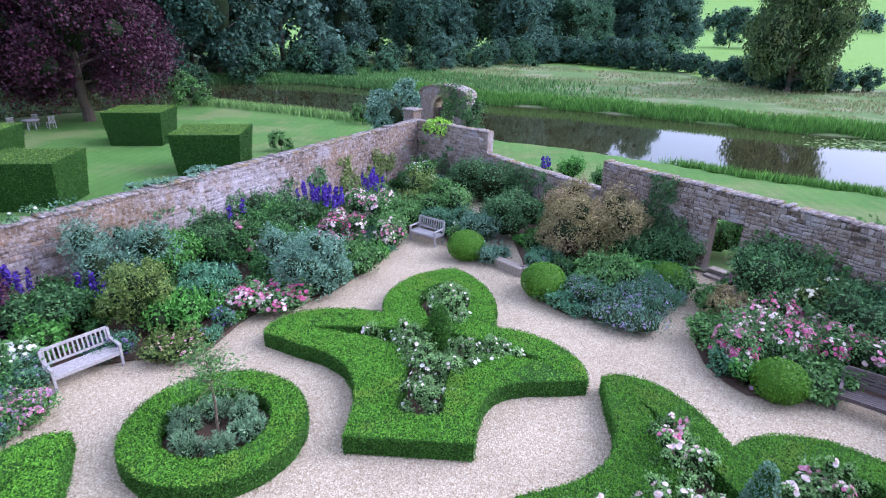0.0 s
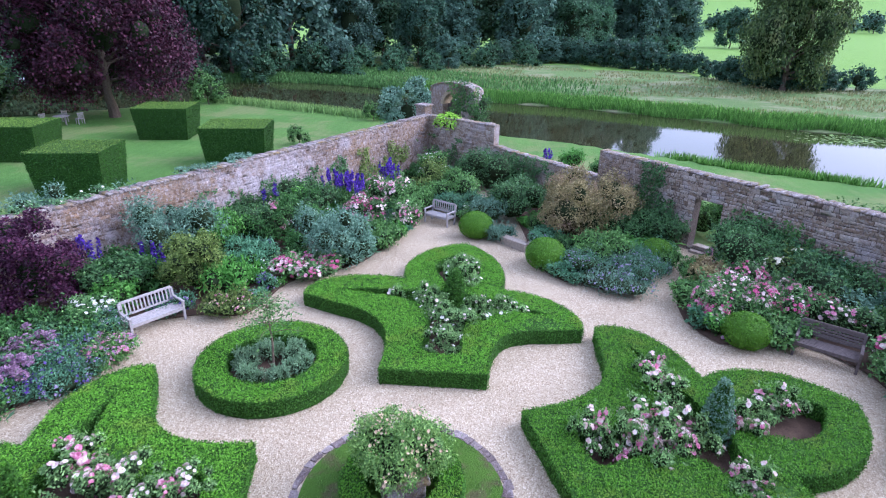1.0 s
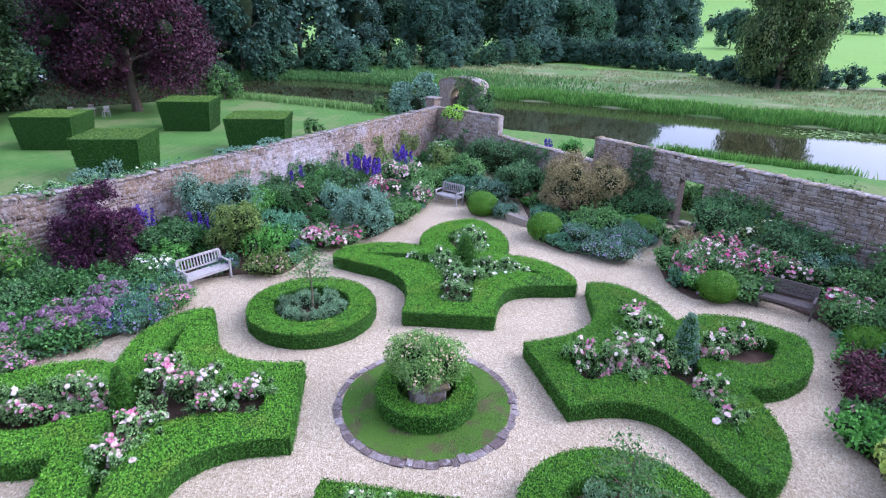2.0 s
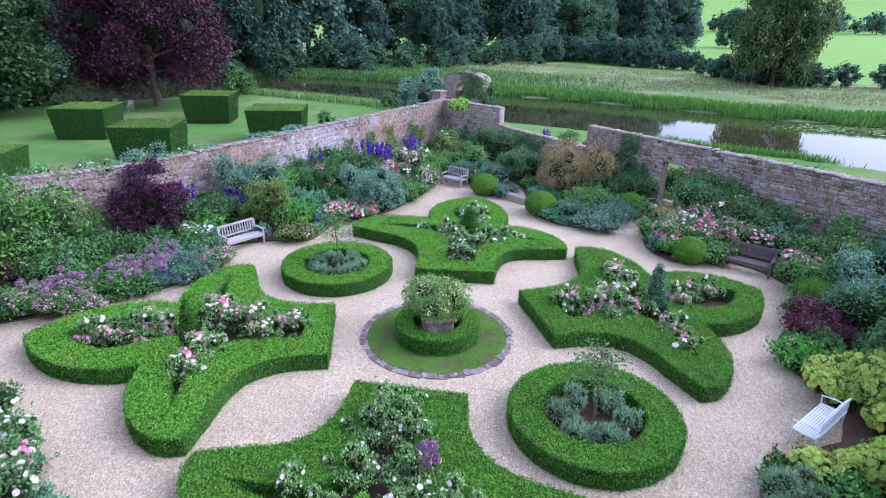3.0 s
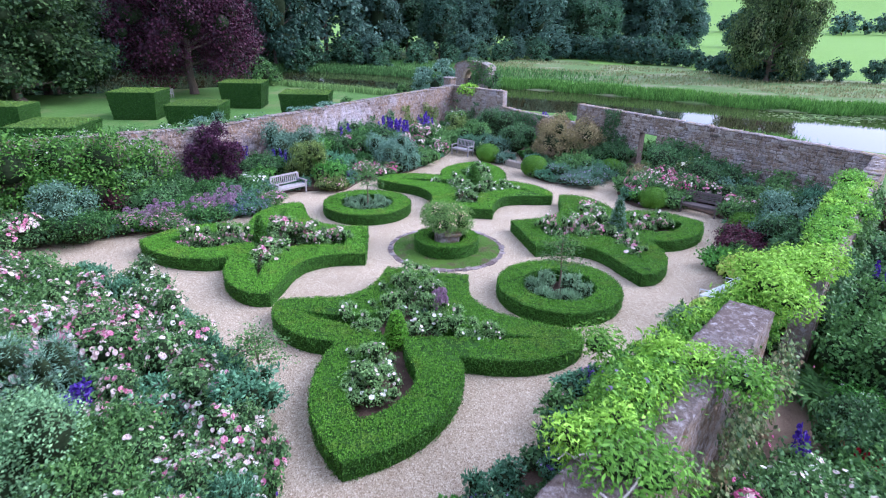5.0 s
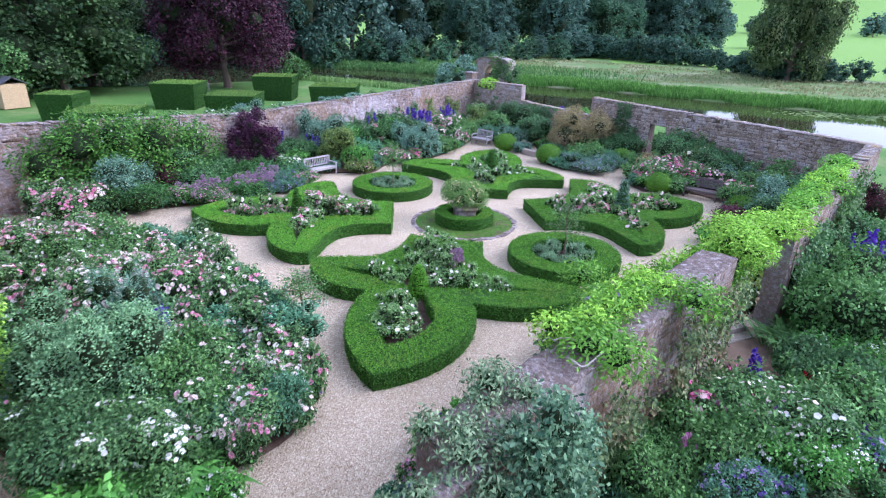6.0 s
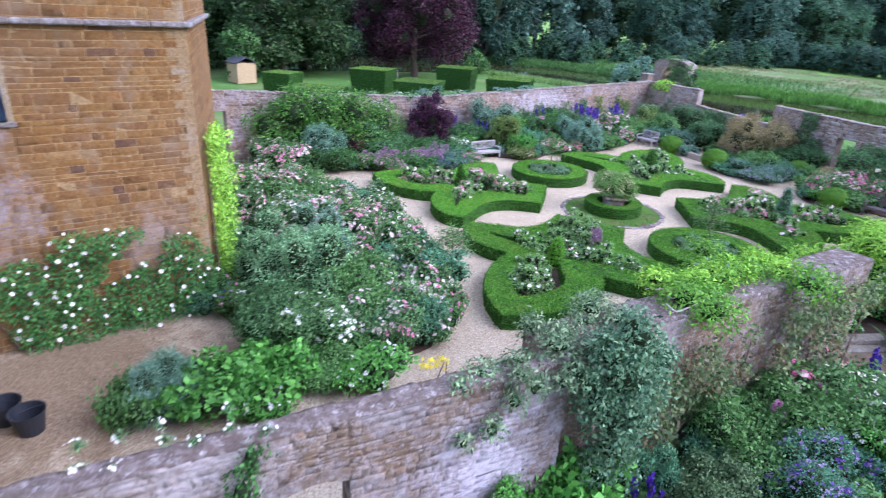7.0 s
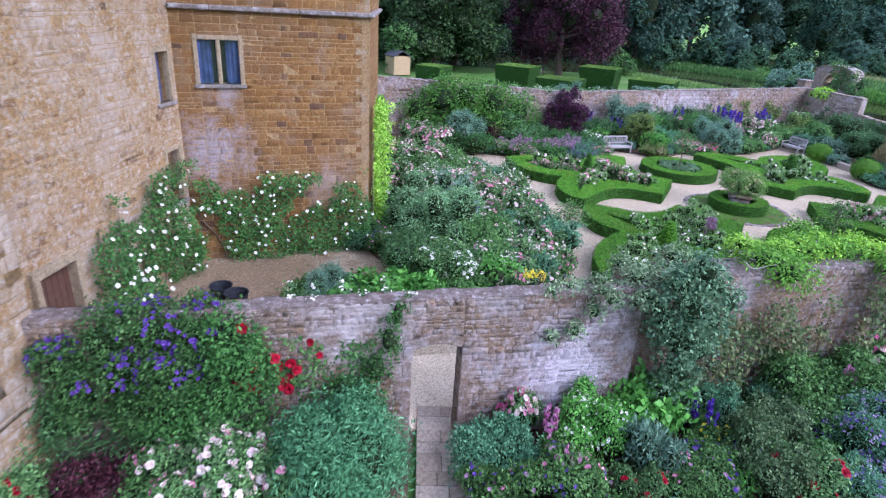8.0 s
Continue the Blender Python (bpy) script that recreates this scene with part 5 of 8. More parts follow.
def spire_proto(key, w, h):
    """Delphiniums: leafy base and tall flower spires."""
    rng = np.random.default_rng(int(w * 10) + int(h * 10))
    name, label, petals = {"foxglove": ("foxglove", "foxglove clump with leaning pink spires", "f_foxglove"), "lupin": ("lupin", "lupin clump with stubby dark red spires", "f_red")}.get(key, ("delphinium", "delphinium clump with tall violet-blue spires", "f_blue"))
    root = empty(name, 0, 0)
    tagged(root, label, "plant")
    lobes = shrub_lobes(w, h * 0.55, "mound", rng)
    stuff(link_mesh("inner_growth", core_mesh("inner_growth", lobes, 0.8), M["green"], root))
    P, N = lobed_points(lobes, int(lobe_area(lobes) * 330), rng)
    link_mesh("foliage", poly_mesh("foliage", leaf_quads(P, N, 0.11, rng, 0.6, 0.5), 4), M["green"], root)
    n = max(4, int(w * 8))
    for k in range(n):
        a, r = k * 2.4, w * 0.42 * math.sqrt((k + 0.5) / n)
        x, y = r * math.cos(a), r * math.sin(a)
        top = h * rng.uniform(0.82, 1.05)
        lo = top - rng.uniform(0.55, 0.8)
        lean = rng.normal(size=2) * 0.08
        stem = bmesh.new()
        add_tube(stem, [(x, y, 0.1), (x + lean[0], y + lean[1], top)], [0.012, 0.006], 4)
        stem = part("stem", stem, M["green"], root)
        m = 70
        t = rng.random(m)
        ang = rng.random(m) * math.tau
        N = unit(np.column_stack([np.cos(ang), np.sin(ang), np.full(m, 0.25)]))
        c = np.column_stack([x + lean[0] * (lo + t * (top - lo)) / top, y + lean[1] * (lo + t * (top - lo)) / top, lo + t * (top - lo)])
        c = c + N * (0.055 * (1.05 - 0.85 * t))[:, None]
        stuff(link_mesh("flower_spire", poly_mesh("flower_spire", leaf_quads(c, N, 0.085, rng, 1.0, 0.25), 4), M[petals], stem))
    return root


def allium_proto(key, w, h):
    """Alliums: strappy base, thin stems and round mauve heads."""
    rng = np.random.default_rng(int(w * 10) + 3)
    root = empty("allium", 0, 0)
    tagged(root, "allium clump with round mauve flower heads", "plant")
    n = max(9, int(w * 12))
    blades = []
    for k in range(n):
        a, r = k * 2.4, w * 0.5 * math.sqrt((k + 0.5) / n)
        x, y, top = r * math.cos(a), r * math.sin(a), h * rng.uniform(0.65, 1.05)
        stem = bmesh.new()
        add_tube(stem, [(x, y, 0), (x, y, top)], [0.008, 0.006], 4)
        stem = part("stem", stem, M["green"], root)
        u = unit(rng.normal(size=(120, 3)))
        R = rng.uniform(0.075, 0.13)
        link_mesh("flower_head", poly_mesh("flower_head", leaf_quads((x, y, top) + u * R * rng.uniform(0.6, 1.0, (120, 1)), u, 0.06, rng, 0.7, 0.5), 4), M["f_mauve"], stem)
        P = np.tile([[x, y, 0.02]], (26, 1)) + 0.16 * rng.normal(size=(26, 3)) * (1, 1, 0)
        blades.append(leaf_quads(P, np.tile([[0, 0, 1.0]], (26, 1)), 0.42, rng, 0.12, 0.9))
    link_mesh("foliage", poly_mesh("foliage", np.concatenate(blades), 4), M["teal"], root)
    return root


def blade_proto(key, w, h):
    """Ferns and strap-leaved clumps: arching blades from one crown."""
    rng = np.random.default_rng(int(w * 10) + 5)
    fern = key == "fern"
    root = empty("fern" if fern else "strap_leaved_plant", 0, 0)
    tagged(root, "clump of arching green fern fronds" if fern else "clump of glossy arching strap leaves", "fern" if fern else "plant")
    quads = []
    for k in range(int(70 * w)):
        c = rng.normal(size=2) * w * 0.16
        a = rng.random() * math.tau
        L = w * rng.uniform(0.4, 0.62)
        d = np.array([math.cos(a), math.sin(a)])
        s = np.array([-d[1], d[0], 0])
        t = np.linspace(0, 1, 6)
        mid = np.column_stack([c + np.outer(t, d) * L, h * (0.05 + 1.5 * t - 1.05 * t * t) * rng.uniform(0.8, 1.1)])
        wd = (0.10 if fern else 0.035) * np.sin(math.pi * np.clip(t + 0.12, 0, 1)) + 0.004
        for i in range(5):
            quads.append([mid[i] - s * wd[i], mid[i] + s * wd[i], mid[i + 1] + s * wd[i + 1], mid[i + 1] - s * wd[i + 1]])
    link_mesh("frond" if fern else "strap_leaf", poly_mesh("frond", np.array(quads), 4), M["bright" if fern else "green"], root)
    return root


SETTLED = set()


def settle(ob, m):
    """Stands a built thing at m the first time, and copies of it after that."""
    if ob.name not in SETTLED:
        SETTLED.add(ob.name)
        ob.matrix_basis = m
        return ob
    q = ob.scale
    return copy_thing(ob, m @ Matrix.Diagonal((1 / q[0], 1 / q[1], 1 / q[2], 1)))


STANDING = []


def fill_bed(outline, keys, spacing, seed, size=(0.7, 1.2), height=(0.35, 0.75), room=0.3):
    """Low plants in what the larger ones leave open of a bed."""
    r = random.Random(seed)
    poly = np.array(outline)
    lo, hi = poly.min(0), poly.max(0)
    taken = list(STANDING)
    for k in range(int((hi - lo).prod() / spacing ** 2 * 5.0)):
        x, y = r.uniform(lo[0], hi[0]), r.uniform(lo[1], hi[1])
        if not inside(np.array([[x, y]]), poly)[0]:
            continue
        if any((x - a) ** 2 + (y - b) ** 2 < (room * w + spacing * 0.45) ** 2 for a, b, w in taken):
            continue
        w = r.uniform(*size)
        taken.append((x, y, w))
        plant(r.choice(keys), x, y, w, r.uniform(*height))


def edge_planting(line, keys, step, seed, inset=0.16, size=(0.5, 0.95), height=(0.25, 0.55)):
    """Low plants spilling over a bed's edge on to the gravel; the bed lies left of the line."""
    r = random.Random(seed)
    d = 0.0
    for a, b in zip(line[:-1], line[1:]):
        l = float(np.linalg.norm(b - a))
        e = (b - a) / max(l, 1e-6)
        while d < l:
            x, y = a + e * d + np.array((-e[1], e[0])) * inset * r.uniform(0.4, 1.3)
            if not any((x - p) ** 2 + (y - q) ** 2 < (0.36 * w) ** 2 for p, q, w in STANDING):
                plant(r.choice(keys), float(x), float(y), r.uniform(*size), r.uniform(*height))
            d += step * r.uniform(0.7, 1.3)
        d -= l


# no plants here: keeps the camera's view to the benches free, and paths open
CLEAR = [(6.6, 3.3, 0.9), (6.2, 2.5, 0.7), (8.2, 12.2, 0.8), (7.6, 11.2, 0.8), (-14.5, 2.2, 1.7), (-12.2, 1.9, 1.5), (-2.2, -14.4, 0.35), (-1.6, -15.1, 0.35), (-0.9, -15.9, 0.4), (-0.2, -16.7, 0.4), (6.5, -1.6, 0.55), (6.7, -2.7, 0.5), (6.3, -3.8, 0.45), (5.9, -2.6, 0.4)]


def plant(key, x, y, w, h, z=0.02):
    """A plant of a kind at (x, y), w wide and h high; alike sizes share their meshes."""
    if any((x - a) ** 2 + (y - b) ** 2 < (r + 0.25 * w) ** 2 for a, b, r in CLEAR):
        return None
    bw, bh = max(0.6, round(w / 0.6) * 0.6), max(0.4, round(h / 0.4) * 0.4)
    fine = y < -7 and key in KIND
    ck = (key, bw, bh, fine)
    STANDING.append((x, y, w))
    m = pose(x, y, z, 0, 0, float(prng.uniform(0, 360))) @ Matrix.Diagonal((w / bw, w / bw, h / bh, 1))
    if ck in PROTO:
        return settle(PROTO[ck], m)
    make = {"delphinium": spire_proto, "foxglove": spire_proto, "lupin": spire_proto, "allium": allium_proto, "fern": blade_proto, "strap": blade_proto}.get(key, bush_proto)
    root = make(key, bw, bh, True) if fine else make(key, bw, bh)
    PROTO[ck] = root
    return settle(root, m)


def box_ball(x, y, d, h, seed):
    """A clipped box ball: dense body, close small leaves."""
    rng = np.random.default_rng(seed)
    root = empty("box_ball", x, y)
    tagged(root, "clipped round box ball beside the gravel", "topiary", "clipped box balls")
    lobes = [(0, 0, h * 0.48, d / 2, d / 2, h * 0.52)]
    link_mesh("inner_growth", core_mesh("inner_growth", lobes, 0.95), M["box_ball"], root)
    P, N = lobed_points(lobes, int(d * d * 3300), rng, low=-0.8, shell=0.04, ragged=0.015)
    P[:, 2] = np.maximum(P[:, 2], 0.02)
    link_mesh("clipped_leaves", poly_mesh("clipped_leaves", leaf_quads(P, N, 0.05, rng, 0.6, 0.4), 4), M["box_ball"], root)
    return root


def climber(name, label, p0, p1, side, z0, z1, leaf, size, seed, flowers=None, per_m2=5, bloom=0.08, depth=0.18, off=0.3, gap=0.0, cover=1.4, category="climber", scale=0.9):
    """A climber spread in ragged sheets over a wall's face from p0 to p1."""
    rng = np.random.default_rng(seed)
    p0, p1 = np.array(p0, dtype=float), np.array(p1, dtype=float)
    L = np.linalg.norm(p1 - p0)
    e = (p1 - p0) / L
    nrm = np.array([-e[1], e[0]]) * side
    root = empty(name, *(p0 + nrm * off))
    tagged(root, label, category)
    n = int(L * (z1 - z0) * cover / (0.28 * size * size))
    s, z = rng.random(n) * L, z0 + rng.random(n) * (z1 - z0)
    f = np.array([noise.noise(Vector((a * scale, b * scale, seed))) + 0.5 * noise.noise(Vector((a * 3, b * 3, seed + 5))) for a, b in zip(s, z)])
    edge = np.minimum(np.minimum(s, L - s) / (0.3 * L), 1) * np.minimum((z1 - z) / (0.35 * (z1 - z0)), 1)
    ok = 1.35 * f + 0.62 * edge > 0.25 + gap
    s, z, f = s[ok], z[ok], f[ok]
    dep = depth * (0.25 + np.clip(f + 0.4, 0, 1.2)) * rng.random(len(s))
    P = np.column_stack([e[0] * s + nrm[0] * dep, e[1] * s + nrm[1] * dep, z])
    N = unit(np.column_stack([np.tile(nrm, (len(s), 1)), np.full(len(s), 0.35)]) + 0.35 * rng.normal(size=(len(s), 3)))
    link_mesh("foliage", poly_mesh("foliage", leaf_quads(P, N, size, rng, 0.6, 0.35, 0.25), 4), M[leaf], root)
    for k in range(max(2, int(L * 1.2))):
        bm = bmesh.new()
        a = L * (k + 0.5 + 0.5 * rng.normal()) / max(2, int(L * 1.2))
        a = min(max(a, 0.1), L - 0.1)
        pts = []
        for t in np.linspace(0, 1, 6):
            a = min(max(a + 0.14 * rng.normal(), 0.05), L - 0.05)
            pts.append((e[0] * a + nrm[0] * 0.02, e[1] * a + nrm[1] * 0.02, t * (z0 + (z1 - z0) * 0.8)))
        add_tube(bm, pts, [0.03, 0.026, 0.022, 0.018, 0.014, 0.008], 5)
        part("stem", bm, M["twig"], root)
    if flowers and len(P) > 10:
        m = int(L * (z1 - z0) * per_m2)
        i = rng.integers(0, len(P), m)
        Nf = unit(N[i] + (0, 0, 0.3))
        link_mesh("blossom", poly_mesh("blossom", rosettes(P[i] + Nf * (depth * 0.5 + 0.02), Nf, bloom, rng), 4), M[flowers], root)
    return root


def wall_top_vine(name, label, p0, p1, z, width, drop, leaf, size, seed, flowers=None, lobes_per_m=2.6, bulge=1.0, side=1, blooms=5, bloom=0.09):
    """A vine heaped along a wall's top and hanging down one face."""
    rng = np.random.default_rng(seed)
    p0, p1 = np.array(p0, dtype=float), np.array(p1, dtype=float)
    L = np.linalg.norm(p1 - p0)
    e = (p1 - p0) / L
    nrm = np.array([-e[1], e[0]]) * side
    root = empty(name, *p0, z)
    tagged(root, label, "climber")
    lobes = []
    for k in range(int(L * lobes_per_m)):
        s = L * (k + rng.random()) / (L * lobes_per_m)
        o = rng.normal() * width * 0.28 + 0.12 * width
        r = width * rng.uniform(0.28, 0.45) * bulge
        lobes.append((e[0] * s + nrm[0] * o, e[1] * s + nrm[1] * o, r * 0.12 + rng.uniform(-0.12, 0.08), r, r, r * 0.6))
        if rng.random() < 0.75 and drop > 0:
            dz = rng.random() * drop
            lobes.append((e[0] * s + nrm[0] * (0.38 + 0.15 * rng.random()), e[1] * s + nrm[1] * (0.38 + 0.15 * rng.random()), -dz, r * 0.7, r * 0.7, r * 0.8))
    area = lobe_area(lobes)
    P, N = lobed_points(lobes, min(26000, int(area * 1.7 / (0.2 * size * size) * 0.55)), rng, low=-0.6, shell=0.6, ragged=0.2)
    link_mesh("foliage", poly_mesh("foliage", leaf_quads(P, N, size, rng, 0.34, 0.6, 0.3), 4), M[leaf], root)
    V = core_mesh("inner_growth", [(l[0], l[1], l[2] + 5, l[3], l[4], l[5]) for l in lobes], 0.45)
    co = np.empty(len(V.vertices) * 3, dtype=np.float32)
    V.vertices.foreach_get("co", co)
    co[2::3] -= 5
    V.vertices.foreach_set("co", co)
    stuff(link_mesh("inner_growth", V, M["inner_shade"], root))
    if flowers:
        i = np.nonzero(N[:, 2] > -0.1)[0]
        i = i[rng.integers(0, len(i), int(L * blooms))]
        stuff(link_mesh("blossom", poly_mesh("blossom", rosettes(P[i] + N[i] * 0.06, N[i], bloom, rng), 4), M[flowers], root))
    return root


def leafy_mass(name, label, at, lobes, leaf, size, count, seed, aspect=0.5, flowers=None, blooms=0, bloom=0.09, category="climber", band=(0.0, 9.0)):
    """A heap of foliage of its own shape; flowers keep to a band of heights."""
    rng = np.random.default_rng(seed)
    root = empty(name, at[0], at[1])
    tagged(root, label, category)
    more = list(lobes)
    for l in lobes:
        for q in range(6):
            d = unit(rng.normal(size=3))
            r = l[3] * rng.uniform(0.2, 0.5)
            more.append((l[0] + d[0] * l[3] * 0.9, l[1] + d[1] * l[4] * 0.9, max(0.2, l[2] + d[2] * l[5] * 0.9), r, r, r))
    stuff(link_mesh("inner_growth", core_mesh("inner_growth", lobes, 0.6), M["inner_shade"], root))
    P, N = sprays(more, count, rng, 14, size * 1.25, -0.7, 0.6, 0.16)
    ok = P[:, 2] > 0.05
    stuff(link_mesh("foliage", poly_mesh("foliage", leaf_quads(P[ok], N[ok], size, rng, aspect, 0.4, 0.2), 4), M[leaf], root))
    if flowers:
        A, B = lobed_points(more, blooms * 4, rng, 0.0, 0.0, 0.05)
        ok = (A[:, 2] > band[0]) & (A[:, 2] < band[1])
        A, B = A[ok], B[ok]
        seeds = A[rng.integers(0, len(A), max(3, blooms // 6))]
        order = np.argsort(np.min(np.linalg.norm(A[:, None] - seeds[None], axis=2), axis=1) + 0.3 * rng.random(len(A)))[:blooms]
        Nf = unit(B[order] + 0.4 * rng.normal(size=(len(order), 3)) + (0, 0, 0.3))
        link_mesh("blossom", poly_mesh("blossom", rosettes(A[order] + Nf * 0.06, Nf, bloom, rng), 4), M[flowers], root)
    return root


def fine_shrub(key, x, y, w, h, count, size, seed, leaf=None):
    """A large shrub of a kind in full leaf, heaped in loose sprays."""
    k = KIND[key]
    STANDING.append((x, y, w))
    r = np.random.default_rng(seed)
    lobes = [(l[0], l[1], l[2], l[3] * 0.85, l[4] * 0.85, l[5] * 0.85) for l in shrub_lobes(w, h, k["form"], r)]
    return leafy_mass(k["name"], k["label"], (x, y), lobes, leaf or k["leaf"], size, count, seed, k["aspect"], category=k["category"])


# ---------------------------------------------------------------- trees
def tree_proto(name, label, height, radius, trunk_h, leaf, size, count, seed, kind_of="round", trunk_r=0.35, category="tree", n=26, core=0.66, boughs=2, limbs=False, order=0.75):
    """A tree: tapered trunk, limbs, and a crown of many leaf clumps with gaps."""
    rng = np.random.default_rng(seed)
    root = empty(name, 0, 0)
    tagged(root, label, category)
    ch = height - trunk_h
    lobes, arms, bm = [], [], bmesh.new()
    add_tube(bm, [(0, 0, -0.3), (0.05 * radius * 0.3, 0, trunk_h * 0.5), (0, 0.04 * radius, trunk_h * 1.1), (0, 0, trunk_h + ch * 0.7)], [trunk_r * 1.25, trunk_r, trunk_r * 0.85, trunk_r * 0.2], 9)
    for k in range(n):
        t = (k + 0.5) / n
        a = k * 2.4 + 0.9 * rng.random()
        z = trunk_h + ch * (0.06 + 0.86 * t)
        rr = radius * 0.72 * math.sqrt(max(0.0, 1 - ((t - 0.33) / 0.70) ** 2)) * (0.6 + 0.5 * rng.random())
        s = radius * rng.uniform(0.16, 0.36)
        sz = s * rng.uniform(0.55, 0.9)
        x, y = rr * math.cos(a), rr * math.sin(a)
        lobes.append((x, y, z, s, s * rng.uniform(0.75, 1.2), sz))
        # smaller boughs break the outline of the large one
        for q in range(boughs):
            d = unit(rng.normal(size=3) + np.array([math.cos(a), math.sin(a), 0.25]))
            r2 = s * rng.uniform(0.28, 0.55)
            lobes.append((x + d[0] * s * 0.95, y + d[1] * s * 0.95, z + d[2] * sz * 0.95, r2, r2, r2 * rng.uniform(0.5, 0.85)))
        if k % 2 == 0:
            arm = ([(0, 0, trunk_h + 0.55 * (z - trunk_h)), (x * 0.5, y * 0.5, trunk_h + 0.75 * (z - trunk_h)), (x * 0.95, y * 0.95, z)], [trunk_r * 0.3, trunk_r * 0.2, trunk_r * 0.06])
            if limbs:
                arms.append(arm)
            else:
                add_tube(bm, *arm, 5)
    trunk = part("trunk", bm, M["bark"], root)
    for q in arms:
        bm = bmesh.new()
        add_tube(bm, *q, 5)
        part("limb", bm, M["bark"], trunk)
    heart = [l for l in lobes if l[3] > radius * 0.15] + [(0, 0, trunk_h + ch * 0.42, radius * 0.5, radius * 0.5, ch * 0.38)]
    stuff(link_mesh("inner_growth", core_mesh("inner_growth", heart, core * 0.9, 7, 4), M["inner_shade"], root))
    P, N = sprays(lobes, count, rng, 11, 0.055 * radius + size * 0.35, -0.8, 0.45, 0.16, order)
    ok = P[:, 2] > trunk_h * 0.5
    stuff(link_mesh("crown", poly_mesh("crown", leaf_quads(P[ok], N[ok], size, rng, 0.75, 0.35, 0.25), 4), M[leaf], root))
    return root


def put(proto, x, y, s=1.0, sz=None, z=None, rot=None):
    z = float(ground_height(np.array(x), np.array(y))) if z is None else z
    return settle(proto, pose(x, y, z, 0, 0, float(prng.uniform(0, 360)) if rot is None else rot) @ Matrix.Diagonal((s, s, sz or s, 1)))


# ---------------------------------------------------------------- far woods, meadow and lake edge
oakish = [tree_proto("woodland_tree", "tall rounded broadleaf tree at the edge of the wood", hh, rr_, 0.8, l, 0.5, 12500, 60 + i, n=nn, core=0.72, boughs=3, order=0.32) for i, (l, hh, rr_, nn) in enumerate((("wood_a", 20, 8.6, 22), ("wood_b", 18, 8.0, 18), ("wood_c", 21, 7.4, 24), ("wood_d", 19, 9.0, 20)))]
wrng = np.random.default_rng(9)
for row, (dy, hs) in enumerate(((0, 0.85), (14, 1.3), (34, 1.8))):
    for i, x in enumerate(np.arange(-135, 46 - row * 2, (10.5, 13.5, 20.0)[row])):
        y = np.interp(x, (-150, -60, -41, -37, -31, -20, -4, 7, 28, 48), (76, 84, 84, 90, 103, 113, 126, 138, 160, 166)) + dy + wrng.uniform(-3, 3)
        s = hs * wrng.uniform(0.72, 1.2)
        put(oakish[int(wrng.integers(0, 4))], x + wrng.uniform(-3, 3), y, s, s * wrng.uniform(0.9, 1.2))
for x, y, s in ((-46, 92, .5), (-40, 93, .36), (-27, 90, .34), (-12, 108, .36), (-2, 121, .3), (8, 127, .34)):
    put(oakish[2], x, y, s, s * 0.8)
bank_bush = tree_proto("bank_shrub", "rounded green shrub on the lake bank", 4.2, 3.0, 0.1, "wood_b", 0.32, 1900, 71, n=12, core=0.72, trunk_r=0.12, category="shrub")
for x, y, s in ((-37, 88, 1.0), (-30, 89, 1.1), (-25, 88, 0.8), (-20, 96, 0.8), (-34, 95, 1.1), (-44, 90, 1.0), (-14, 100, 0.8), (-5, 112, 0.9), (3, 118, 0.9)):
    put(bank_bush, x, y, s)
for i, x in enumerate(np.arange(-120, 44, 5.5)):
    y = np.interp(x, (-150, -60, -41, -37, -31, -20, -4, 7, 28, 48), (76, 84, 84, 90, 103, 113, 126, 138, 160, 166)) - 7 + wrng.uniform(-1.5, 1.5)
    put(bank_bush, x, y, wrng.uniform(0.8, 1.3))
hedge_bush = tree_proto("hedgerow_shrub", "dark overgrown hedgerow shrub across the meadow", 4.6, 3.4, 0.1, "wood_a", 0.34, 2000, 72, n=12, core=0.72, trunk_r=0.12, category="shrub")
for i, t in enumerate(np.linspace(0, 1, 30)):
    x = np.interp(t, (0, .3, .5, .6, .75, .9, 1), (10, 23, 32.5, 33.5, 36.5, 42.5, 48))
    y = np.interp(t, (0, .3, .5, .6, .75, .9, 1), (131, 119, 112, 97, 89, 85.5, 86.5))
    s = wrng.uniform(0.75, 1.1) * (1.15 if t < .4 else 0.85)
    put(hedge_bush, x + wrng.uniform(-1, 1), y + wrng.uniform(0, 2.5), s)
field_tree = tree_proto("field_tree", "large spreading green tree in the meadow hedge", 21, 9.4, 0.4, "oak", 0.34, 42000, 73, trunk_r=0.6, n=40, core=0.66, boughs=3, limbs=True, order=0.4)
put(field_tree, 37.6, 86.0, 0.74, 1.28)
put(hedge_bush, 55, 88, 0.8)
far_tree = tree_proto("far_tree", "distant field tree, haze mixed into its leaf colour", 14, 6.5, 0.6, "wood_c", 1.3, 500, 74, trunk_r=0.4, n=9, core=0.85, boughs=1)
for i in range(34):
    x = wrng.uniform(60, 420)
    put(far_tree, x, 430 + 0.05 * x + wrng.uniform(-12, 30), wrng.uniform(0.7, 1.2))
for i in range(36):
    x = wrng.uniform(40, 900)
    put(far_tree, x, wrng.uniform(560, 1500), wrng.uniform(0.8, 1.4))
for x, y in ((66, 178), (74, 196), (58, 188)):
    put(oakish[0], x + 20, y + 40, 0.7)


